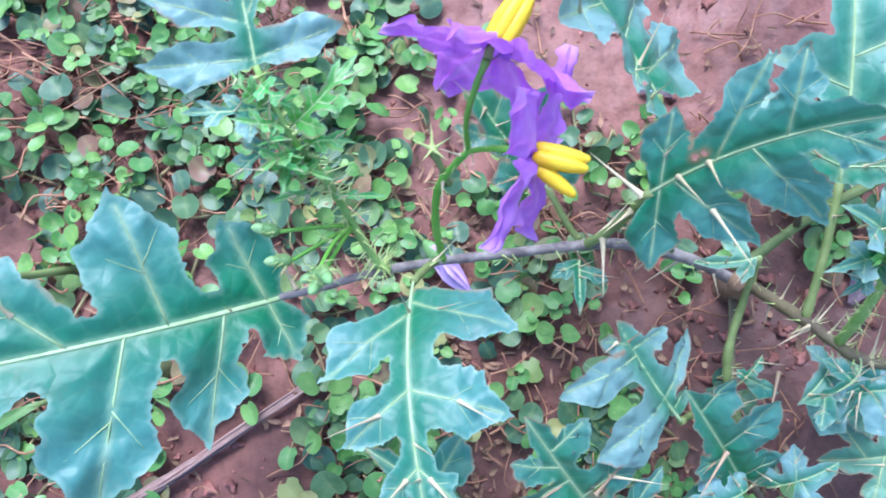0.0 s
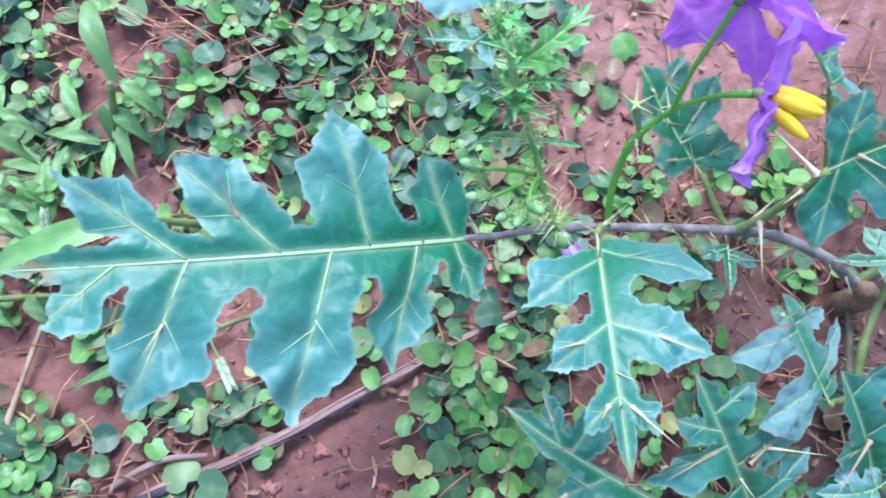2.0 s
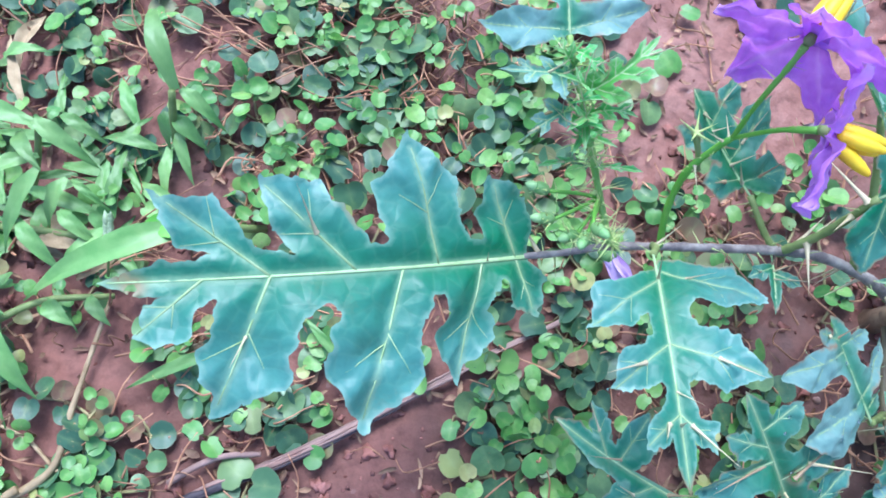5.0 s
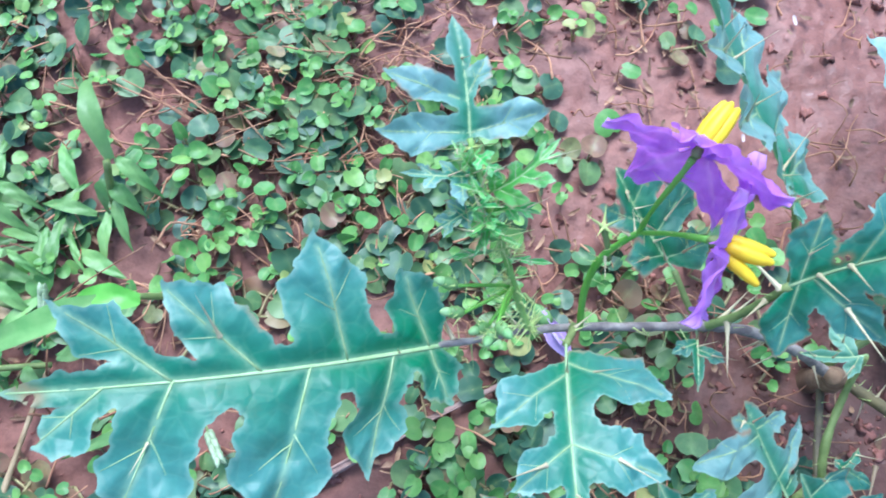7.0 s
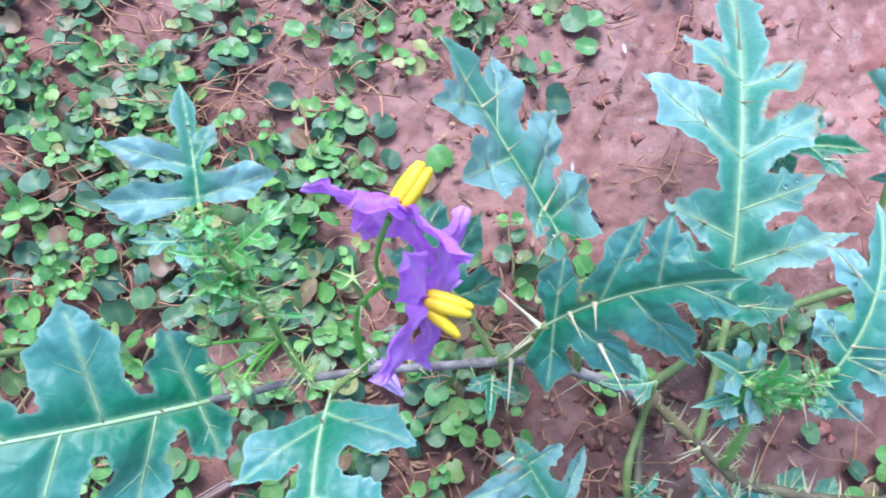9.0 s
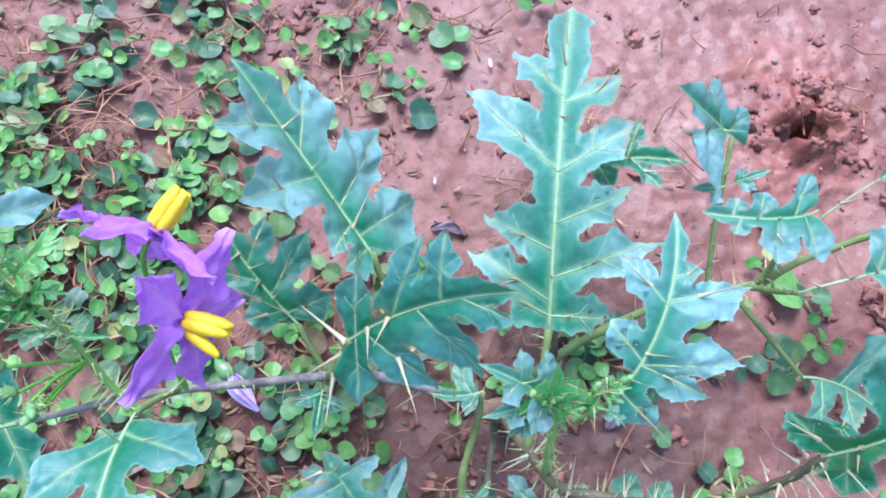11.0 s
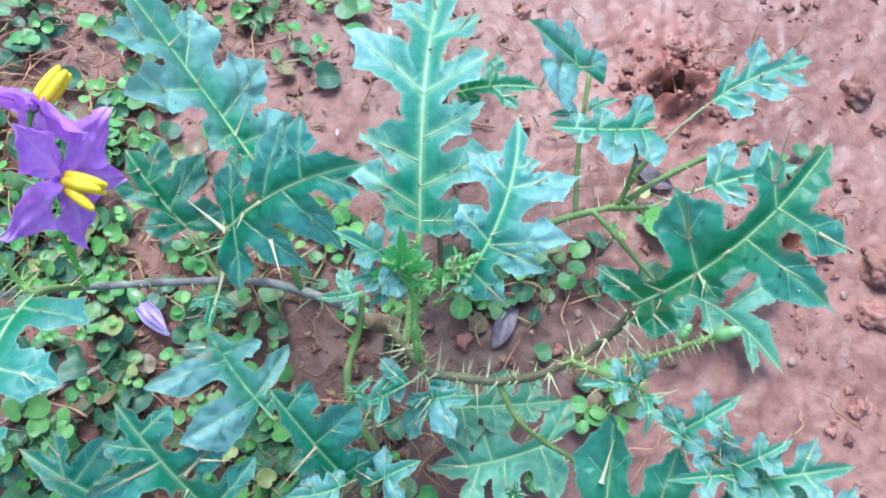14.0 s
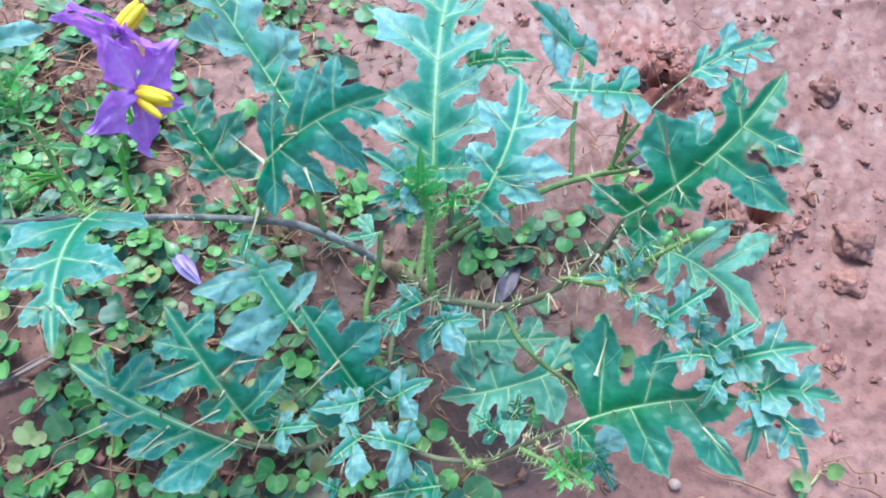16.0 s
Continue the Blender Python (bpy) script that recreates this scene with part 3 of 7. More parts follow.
def leaf(kind, base, mid, tip, up, lobes, mat=None, cup=0.12, droop=0.35, width=0.36, spines=1.0, quilt=1.0, rib=1.0, long=1.0, brown=0.15, bay=1.0, holes=(), worn=0.15, dew=0, fill=0.375, blunt=0.4):
    """One leaf blade with raised ribs and straight prickles along them. lobes: where each rib leaves the midrib, and its lobe's point (a, b)."""
    LEAF_COUNT[0] += 1
    seed = LEAF_COUNT[0] * 3.71
    bl = Blade(base, mid, tip, up, cup, droop, seed, quilt)
    mat = mat or LEAF
    r = np.random.default_rng(LEAF_COUNT[0])
    for ra, a, b in lobes:
        root, end = np.array([ra, 0.0]), np.array([a, b])
        bl.veins.append((root, root + 0.95 * (end - root)))
        d = end - root
        side = np.array([-d[1], d[0]])
        for q0, q1, w in ((0.42, 0.62, 0.20), (0.48, 0.70, -0.20)):
            bl.veins.append((root + q0 * d, root + q1 * d + w * side))
    fine = np.linalg.norm(np.array(tip) - np.array(base)) > 0.42
    halves = []
    for sign in (1, -1):
        out = half_outline([q for q in lobes if q[2] * sign > 0], width, bay, fill, blunt)
        if fine:
            k = np.linspace(0, len(out) - 1, 2 * len(out) - 1)
            out = np.stack([np.interp(k, np.arange(len(out)), out[:, c]) for c in range(2)], 1)
        fringe = np.clip(out[:, 1] / 0.08, 0, 1)[:, None]
        jag = np.c_[fbm(out[:, 0] + seed, out[:, 1] * sign, 0.06, 2, 9), fbm(out[:, 0] - seed, out[:, 1] * sign, 0.06, 2, 19)]
        teeth = np.c_[fbm(out[:, 0] + seed, out[:, 1] * sign, 0.016, 2, 29), fbm(out[:, 0] - seed, out[:, 1] * sign, 0.016, 2, 39)]
        out[:-1, :2] += ((0.025 * jag + 0.014 * teeth) * fringe)[:-1]
        halves.append(np.c_[out[:-1, 0], sign * np.maximum(out[:-1, 1], 0.002)])
    rim_line = np.vstack([halves[0], [[1.0, 0.0]], halves[1][::-1]])
    flat, faces, rim = filled(rim_line, 0.012 if fine else 0.024, r)
    verts, _, _ = bl.surface(flat[:, 0], flat[:, 1])
    centre = flat[np.array(faces)].mean(1)
    for ha, hb, hr in holes:
        d = np.hypot(centre[:, 0] - ha, centre[:, 1] - hb) * (1 + 0.6 * fbm(centre[:, 0], centre[:, 1], 0.03, 2, 7))
        faces = [f for f, q in zip(faces, d) if q > hr]
        centre = flat[np.array(faces)].mean(1)
    ob = part("leaf", verts, faces, mat, plant)
    me = ob.data
    main = [bl.veins[k] for k in range(0, len(bl.veins), 3)]
    near = np.abs(flat[:, 1]) / 1.3
    for (ra, rb), (ta, tb) in main:
        va, vb = ta - ra, tb - rb
        k = np.clip(((flat[:, 0] - ra) * va + (flat[:, 1] - rb) * vb) / (va * va + vb * vb), 0, 1)
        near = np.minimum(near, np.hypot(flat[:, 0] - ra - k * va, flat[:, 1] - rb - k * vb))
    near = np.exp(-((near / 0.0078) ** 2)) * 0.62
    me.attributes.new("rim", "FLOAT", "POINT").data.foreach_set("value", rim.astype(np.float32))
    # painted sky sheen grows away from the midrib and towards the tip
    sky_sheen = np.clip((np.abs(flat[:, 1]) - 0.02) / 0.2, 0, 1) * 0.75 + 0.35 * flat[:, 0] - 0.05
    me.attributes.new("sky_sheen", "FLOAT", "POINT").data.foreach_set("value", sky_sheen.astype(np.float32))
    wither = np.clip(1.6 * rim, 0, 1) * np.clip((fbm(flat[:, 0] + seed, flat[:, 1], 0.22, 2, 33) - (0.32 - worn)) * 8, 0, 0.85)
    for ha, hb, hr in holes:
        wither = np.maximum(wither, 0.8 * np.exp(-((np.clip(np.hypot(flat[:, 0] - ha, flat[:, 1] - hb) - hr, 0, None) / 0.018) ** 2)))
    me.attributes.new("withered", "FLOAT", "POINT").data.foreach_set("value", wither.astype(np.float32))
    me.attributes.new("vein", "FLOAT", "POINT").data.foreach_set("value", near.astype(np.float32))
    ab = np.c_[flat * bl.L, np.full(len(flat), seed)].astype(np.float32)
    me.attributes.new("flat", "FLOAT_VECTOR", "POINT").data.foreach_set("vector", ab.ravel())

    def ribline(p, q, n, r0, r1):
        k = np.linspace(0, 1, n)[:, None]
        ab2 = p + k * (q - p)
        path, _, _ = bl.surface(ab2[:, 0], ab2[:, 1], 0.001)
        return tube(path, [r0, r1], 6, 0.30)

    size = 0.55 + 0.45 * min(bl.L, 1.0)
    part("midrib", *ribline(np.array([-0.02, 0.0]), np.array([0.98, 0.0]), 26, 0.0066 * size * rib, 0.0016), RIB, ob)
    for k in range(0, len(bl.veins), 3):
        pieces = [ribline(*bl.veins[k], 9, 0.0030 * size * rib, 0.0009)]
        pieces += [ribline(*v, 5, 0.0015 * size * rib, 0.0006) for v in bl.veins[k + 1:k + 3]]
        part("vein", *joined(pieces), RIB, ob)
    if dew:
        beads, inner = [], flat[(rim < 0.01) & (np.abs(flat[:, 1]) > 0.03)]
        for _ in range(dew):
            a, b = inner[r.integers(0, len(inner))]
            p, n, t = bl.surface([a], [b], 0.002)
            size = r.uniform(0.004, 0.011)
            v, f = revolve([(-0.25, 0.02), (-0.2, 0.75), (0.1, 1.0), (0.45, 0.75), (0.68, 0.3), (0.72, 0.02)], 8)
            beads.append((turned(np.array(v) * size, p[0], n[0]), f))
        tagged(part("dew", *joined(beads), DEW, ob), "clear water drops", kind="stuff")
    # prickles: on the ribs, mostly upright, leaning at random
    if spines:
        spots = [(s, 0.0, 1.0, None) for s in np.arange(0.12, 0.9, 0.17) + r.uniform(-0.04, 0.04, 5)[: len(np.arange(0.12, 0.9, 0.17))]]
        for k in range(0, len(bl.veins), 3):
            (ra, rb), (ta, tb) = bl.veins[k]
            q = r.uniform(0.3, 0.6)
            spots.append((ra + q * (ta - ra), rb + q * (tb - rb), 1.0, (ta - ra, tb - rb)))
        for a, b, s, vein_way in spots:
            if r.random() > 0.72 * spines:
                continue
            p, n, t = bl.surface([a], [b])
            lean = r.normal(0, 0.42, 2)
            way = n[0] + lean[0] * t[0] + lean[1] * bl.left + 0.25 * t[0]
            if vein_way:
                d = unit(np.array(vein_way))
                way = way * 0.75 + 0.8 * (d[0] * t[0] + d[1] * bl.left)
            prickle(p[0], way, long * s * r.uniform(0.07, 0.165) * (0.5 + 0.5 * min(bl.L / 0.6, 1)), ob, SPINE_RED if r.random() < brown else SPINE, 0.42)
    return ob


leaf("big_low", (-0.419, 0.246, 0.878), (-0.905, 0.084, 1.115), (-1.448, -0.030, 1.200), (0.360, -0.133, 0.923), [(0.04, -0.0, 0.14), (0.04, 0.1, -0.19), (0.14, 0.22, 0.28), (0.26, 0.32, -0.29), (0.35, 0.47, 0.35), (0.46, 0.66, -0.21), (0.65, 0.78, 0.28), (0.65, 0.88, -0.19), (0.79, 0.93, 0.115)], rib=1.15, cup=0.07, spines=0.3, width=0.44, fill=0.43, holes=[(0.93, 0.012, 0.012), (0.955, -0.02, 0.008)])
leaf("mid_low", (-0.076, 0.278, 0.930), (-0.078, 0.010, 1.105), (-0.018, -0.345, 1.115), (0.000, 0.100, 0.995), [(0.11, 0.3, 0.38), (0.17, 0.43, -0.3), (0.48, 0.6, 0.33), (0.48, 0.67, -0.24), (0.74, 0.85, -0.14), (0.74, 0.86, 0.12)], droop=.15, spines=0.5, mat=LEAF, rib=0.75, quilt=0.5)
leaf("bottom_left", (0.546, -0.452, 0.450), (0.382, -0.281, 0.700), (0.205, -0.059, 0.880), (0.357, -0.595, 0.720), [(0.17, 0.09, -0.15), (0.25, 0.33, -0.34), (0.39, 0.35, 0.18), (0.51, 0.54, -0.3), (0.63, 0.7, 0.35), (0.71, 0.87, 0.15), (0.8, 0.83, -0.18)], mat=LEAF, spines=0.4, long=1.1, width=0.46, bay=1.30, worn=0.4, holes=[(0.5, -0.06, 0.022), (0.44, 0.05, 0.016)], rib=0.8, dew=14, blunt=0.9)
leaf("low_broad_small", (0.569, -0.415, 0.470), (0.670, -0.409, 0.520), (0.758, -0.399, 0.500), (0.000, 0.000, 1.000), [(0.2, 0.48, 0.31), (0.27, 0.33, -0.48), (0.61, 0.8, 0.23)], width=0.46, bay=1.6, rib=0.7, dew=5, mat=LEAF_BLUE, spines=0, blunt=0.9)
leaf("under_low", (0.476, -0.466, 0.400), (0.088, -0.342, 0.470), (-0.246, -0.162, 0.480), (0.000, 0.000, 1.000), [(0.1, 0.3, 0.3), (0.27, 0.49, 0.23), (0.52, 0.67, 0.17), (0.69, 0.66, -0.23), (0.74, 0.89, -0.14)], mat=LEAF, spines=0.4, width=0.46, bay=1.30, worn=0.35, rib=0.8, blunt=0.9)
leaf("spined_small", (0.928, -0.274, 0.420), (0.820, -0.165, 0.580), (0.668, 0.005, 0.740), (0.276, -0.683, 0.676), [(0.03, 0.23, 0.42), (0.08, 0.11, -0.31), (0.39, 0.44, 0.21), (0.47, 0.52, -0.41), (0.81, 0.9, -0.25)], brown=0.8, width=0.56, bay=2.0, fill=0.5, worn=0.4, rib=0.8, spines=0.5, blunt=0.9)
leaf("star_small", (1.008, -0.291, 0.420), (1.102, -0.249, 0.510), (1.196, -0.207, 0.500), (0.000, 0.000, 1.000), [(0.18, -0.12, 0.34), (0.37, 0.56, 0.45), (0.42, 0.45, -0.54)], width=0.54, bay=1.8, rib=0.8, mat=LEAF_BLUE, fill=0.48)
leaf("star_small", (0.939, -0.422, 0.450), (0.863, -0.490, 0.525), (0.786, -0.557, 0.500), (0.000, 0.000, 1.000), [(0.26, 0.35, -0.43), (0.38, 0.85, 0.57)], width=0.54, bay=1.8, rib=0.8, mat=LEAF_BLUE, brown=0.8, fill=0.48)
leaf("star_small", (1.136, -0.478, 0.450), (1.028, -0.458, 0.525), (0.919, -0.437, 0.500), (0.000, 0.000, 1.000), [(0.27, 0.2, -0.45), (0.37, 0.32, 0.71), (0.63, 0.87, -0.25)], width=0.54, bay=1.8, rib=0.8, mat=LEAF_BLUE, fill=0.48)
leaf("star_small", (1.180, -0.004, 0.550), (1.286, 0.005, 0.625), (1.391, 0.015, 0.600), (0.000, 0.000, 1.000), [(0.07, -0.33, -0.55), (0.27, 0.59, 0.33), (0.37, 0.58, -0.66)], width=0.54, bay=1.8, rib=0.8, mat=LEAF_BLUE, fill=0.48)
leaf("star_small", (1.143, 0.116, 0.620), (1.071, 0.039, 0.700), (0.999, -0.037, 0.680), (0.000, 0.000, 1.000), [(0.38, 0.32, -0.38), (0.52, 0.64, 0.34)], width=0.54, bay=1.8, rib=0.8, mat=LEAF_BLUE, worn=0.4, fill=0.48)
leaf("pale_brown", (1.748, -0.113, 0.360), (1.503, -0.194, 0.340), (1.237, -0.222, 0.270), (0.000, 0.000, 1.000), [(0.12, -0.14, -0.21), (0.16, 0.13, 0.37), (0.44, 0.53, 0.45), (0.53, 0.56, -0.49), (0.62, 0.81, 0.32), (0.72, 0.83, -0.3)], mat=LEAF_PALE, width=0.46, bay=1.30, worn=0.6, blunt=0.8, rib=0.8, spines=0.5)
leaf("pale_upper", (1.265, 0.009, 0.340), (1.505, 0.013, 0.360), (1.775, 0.039, 0.340), (0.000, 0.000, 1.000), [(0.14, 0.2, 0.2), (0.19, 0.22, -0.3), (0.42, 0.49, -0.21), (0.42, 0.55, 0.26), (0.69, 0.76, -0.14), (0.69, 0.82, 0.19)], mat=LEAF_PALE, width=0.55, bay=1.7, fill=0.48, worn=0.4, rib=0.7, spines=0.4, blunt=0.8)
leaf("low_broad_small", (0.957, -0.271, 0.450), (0.842, -0.319, 0.500), (0.712, -0.332, 0.480), (0.000, 0.000, 1.000), [(0.24, 0.32, -0.28), (0.33, 0.55, 0.25), (0.59, 0.7, -0.3)], mat=LEAF_BLUE, width=0.6, bay=2.2, fill=0.52, rib=0.7, spines=0.5, blunt=1.0)
leaf("low_small", (1.609, -0.278, 0.300), (1.662, -0.259, 0.320), (1.713, -0.269, 0.300), (0.000, 0.000, 1.000), [(0.21, 0.38, 0.34), (0.32, 0.49, -0.49)], mat=LEAF_YOUNG, width=0.6, bay=2.2, fill=0.5, rib=0.7, spines=0, blunt=1.0)
leaf("low_pale", (1.753, -0.409, 0.500), (1.829, -0.520, 0.525), (1.904, -0.631, 0.450), (0.000, 0.000, 1.000), [(0.32, 0.48, 0.63), (0.45, 0.62, -0.27)], mat=LEAF_BLUE, width=0.46, bay=1.30, rib=0.8)
leaf("low_small", (0.896, -0.007, 0.400), (0.954, 0.055, 0.475), (1.012, 0.117, 0.450), (0.000, 0.000, 1.000), [(0.47, 0.48, 0.2), (0.47, 0.65, -0.57)], mat=LEAF_DARK, width=0.46, bay=1.30, rib=0.8, blunt=0.9)
leaf("red_spined", (0.673, -0.079, 0.660), (0.562, 0.043, 0.760), (0.460, 0.188, 0.840), (0.536, -0.088, 0.840), [(0.12, 0.16, -0.2), (0.26, 0.37, 0.67), (0.26, 0.4, -0.56), (0.69, 0.93, 0.65), (0.75, 0.63, -0.36), (0.79, 1.03, 0.24)], brown=0.8, long=1.2, width=0.46, bay=1.30, worn=0.4, holes=[(0.52, -0.2, 0.02)], mat=LEAF_BLUE, spines=0.5, dew=9, blunt=0.9)
leaf("broad_low", (1.648, -0.460, 0.800), (1.854, -0.419, 0.942), (2.166, -0.432, 1.120), (-0.482, -0.278, 0.831), [(0.04, 0.14, -0.18), (0.22, 0.38, 0.52), (0.4, 0.51, -0.39), (0.48, 0.66, 0.33), (0.69, 0.89, -0.42), (0.78, 1.03, 0.17)], mat=LEAF_DARK, droop=.2, width=0.42, bay=1.5)
leaf("broad_right", (1.830, 0.205, 1.160), (2.040, 0.300, 1.335), (2.315, 0.580, 1.530), (-0.243, -0.521, 0.818), [(0.03, -0.0, 0.22), (0.07, -0.04, -0.18), (0.28, 0.26, -0.16), (0.28, 0.44, 0.34), (0.51, 0.57, -0.44), (0.67, 0.8, 0.19), (0.68, 0.75, -0.32)], mat=LEAF_DARK, long=1.2, holes=[(0.62, -0.12, 0.03)], droop=.2, dew=12, bay=1.3, width=0.40, fill=0.42, blunt=0.1)
leaf("spined_mid", (0.531, 0.503, 0.980), (0.736, 0.568, 1.160), (0.991, 0.583, 1.310), (-0.462, -0.613, 0.642), [(0.05, -0.15, -0.32), (0.05, 0.23, 0.28), (0.11, 0.33, -0.44), (0.31, 0.65, 0.34), (0.46, 0.62, -0.42), (0.6, 0.77, 0.33), (0.71, 0.91, -0.14)], mat=LEAF, long=1.3, holes=[(0.24, 0.05, 0.014), (0.28, 0.05, 0.012)], cup=0.05, worn=0.35, bay=1.7, width=0.48, fill=0.44, spines=0.6)
leaf("tall_left", (0.580, 0.780, 0.930), (0.357, 1.045, 1.100), (0.164, 1.256, 1.270), (0.698, 0.192, 0.690), [(0.03, 0.06, 0.22), (0.1, 0.02, -0.45), (0.16, 0.15, 0.25), (0.25, 0.38, -0.5), (0.41, 0.54, 0.47), (0.53, 0.8, -0.3), (0.66, 0.82, 0.31)], droop=.15, mat=LEAF_BLUE, dew=6, bay=1.9, width=0.50, fill=0.46, blunt=0.1)
leaf("tall_center", (1.180, 0.610, 0.690), (1.187, 1.130, 0.863), (1.338, 2.026, 0.507), (-0.137, -0.085, 0.987), [(0.03, 0.04, -0.14), (0.03, 0.07, 0.11), (0.06, 0.16, 0.19), (0.11, 0.21, -0.23), (0.17, 0.23, 0.16), (0.23, 0.31, -0.17), (0.35, 0.47, -0.17), (0.35, 0.54, 0.22), (0.54, 0.59, -0.14), (0.56, 0.68, 0.12)], brown=0.8, droop=.1, mat=LEAF_BLUE, dew=8, bay=1.2, fill=0.42, blunt=0.1)
leaf("glossy_right", (1.332, 0.357, 0.911), (1.440, 0.550, 1.030), (1.515, 0.929, 1.030), (-0.122, -0.231, 0.965), [(0.05, -0.05, -0.24), (0.21, 0.17, -0.36), (0.21, 0.37, -0.42), (0.23, 0.37, 0.24), (0.53, 0.68, 0.27), (0.55, 0.73, -0.37), (0.67, 0.74, -0.14)], mat=LEAF_BLUE, dew=8, bay=1.3, blunt=0.1)
leaf("back_left", (0.323, 0.611, 0.620), (0.191, 0.739, 0.700), (0.072, 0.893, 0.780), (0.000, -0.100, 0.995), [(0.14, 0.03, -0.37), (0.17, 0.31, 0.29), (0.34, 0.58, -0.58), (0.49, 0.82, 0.27), (0.66, 0.89, -0.35)], mat=LEAF, worn=0.3, spines=0.8, long=1.2, bay=1.9, width=0.52, fill=0.46, blunt=0.1)
leaf("shoot_top", (-0.410, 0.700, 1.300), (-0.440, 0.850, 1.340), (-0.488, 1.006, 1.352), (0.184, -0.108, 0.977), [(0.04, 0.1, 0.72), (0.04, 0.15, -0.61), (0.28, 0.52, 0.62), (0.32, 0.61, -0.19)], mat=LEAF_BLUE, spines=0.3, droop=.1, cup=.2, bay=0.9, width=0.27)
leaf("shoot_side", (-0.365, 0.643, 1.210), (-0.467, 0.595, 1.295), (-0.574, 0.597, 1.283), (0.0, 0.0, 1.0), [(0.10, 0.22, 0.17), (0.14, 0.30, -0.14), (0.34, 0.44, 0.37), (0.40, 0.58, -0.15), (0.64, 0.76, 0.17), (0.66, 0.80, -0.10)], mat=LEAF_BLUE, cup=0.3, spines=0.3, droop=0.1)
leaf("shoot_side", (-0.351, 0.602, 1.190), (-0.270, 0.626, 1.288), (-0.185, 0.729, 1.300), (0.0, 0.0, 1.0), [(0.12, 0.28, 0.16), (0.16, 0.42, -0.30), (0.40, 0.52, 0.16), (0.46, 0.70, -0.30), (0.70, 0.84, 0.10), (0.70, 0.90, -0.14)], mat=LEAF_YOUNG, cup=0.3, spines=0.3, droop=0.1)
leaf("shoot_side", (-0.343, 0.584, 1.140), (-0.417, 0.522, 1.213), (-0.483, 0.472, 1.177), (0.0, 0.0, 1.0), [(0.14, 0.26, 0.22), (0.16, 0.28, -0.20), (0.42, 0.56, 0.24), (0.44, 0.62, -0.26), (0.70, 0.84, 0.14), (0.68, 0.82, -0.15)], mat=LEAF_BLUE, cup=0.35, spines=0.3, droop=0.1)
leaf("shoot_side", (-0.329, 0.566, 1.110), (-0.272, 0.566, 1.195), (-0.196, 0.566, 1.171), (0.0, 0.0, 1.0), [(0.14, 0.26, 0.22), (0.16, 0.28, -0.20), (0.42, 0.56, 0.24), (0.44, 0.62, -0.26), (0.70, 0.84, 0.14), (0.68, 0.82, -0.15)], mat=LEAF_YOUNG, cup=0.4, spines=0.3, droop=0.1)
leaf("shoot_side", (-0.384, 0.641, 1.250), (-0.425, 0.634, 1.335), (-0.454, 0.675, 1.335), (0.0, 0.0, 1.0), [(0.14, 0.26, 0.22), (0.16, 0.28, -0.20), (0.42, 0.56, 0.24), (0.44, 0.62, -0.26), (0.70, 0.84, 0.14), (0.68, 0.82, -0.15)], mat=LEAF_YOUNG, cup=0.4, spines=0.3, droop=0.1)
leaf("shoot_side", (-0.397, 0.669, 1.270), (-0.363, 0.617, 1.343), (-0.318, 0.591, 1.319), (0.0, 0.0, 1.0), [(0.14, 0.26, 0.22), (0.16, 0.28, -0.20), (0.42, 0.56, 0.24), (0.44, 0.62, -0.26), (0.70, 0.84, 0.14), (0.68, 0.82, -0.15)], mat=LEAF_YOUNG, cup=0.4, spines=0.3, droop=0.1)
leaf("shoot_narrow", (-0.287, 0.494, 0.990), (-0.224, 0.473, 1.050), (-0.141, 0.479, 1.030), (0.0, 0.0, 1.0), [(0.2, 0.30, 0.07), (0.24, 0.36, -0.07), (0.5, 0.62, 0.08), (0.54, 0.68, -0.07)], mat=LEAF_YOUNG, cup=0.3, spines=0.8, droop=0.1, width=0.28)
leaf("shoot_narrow", (-0.297, 0.506, 1.000), (-0.366, 0.475, 1.050), (-0.434, 0.459, 1.030), (0.0, 0.0, 1.0), [(0.2, 0.30, 0.07), (0.24, 0.36, -0.07), (0.5, 0.62, 0.08), (0.54, 0.68, -0.07)], mat=LEAF_YOUNG, cup=0.3, spines=0.8, droop=0.1, width=0.28)
leaf("shoot_frill", (-0.369, 0.590, 1.250), (-0.410, 0.544, 1.369), (-0.440, 0.551, 1.369), (0.0, 0.0, 1.0), [(0.2, 0.34, 0.24), (0.24, 0.38, -0.22), (0.5, 0.64, 0.20), (0.54, 0.68, -0.20)], mat=LEAF_YOUNG, cup=0.45, spines=0.3, droop=0.1)
leaf("shoot_frill", (-0.356, 0.558, 1.222), (-0.339, 0.514, 1.341), (-0.310, 0.517, 1.341), (0.0, 0.0, 1.0), [(0.2, 0.34, 0.24), (0.24, 0.38, -0.22), (0.5, 0.64, 0.20), (0.54, 0.68, -0.20)], mat=LEAF_YOUNG, cup=0.45, spines=0.3, droop=0.1)
leaf("shoot_frill", (-0.344, 0.525, 1.194), (-0.380, 0.457, 1.313), (-0.402, 0.437, 1.313), (0.0, 0.0, 1.0), [(0.2, 0.34, 0.24), (0.24, 0.38, -0.22), (0.5, 0.64, 0.20), (0.54, 0.68, -0.20)], mat=LEAF_YOUNG, cup=0.45, spines=0.3, droop=0.1)
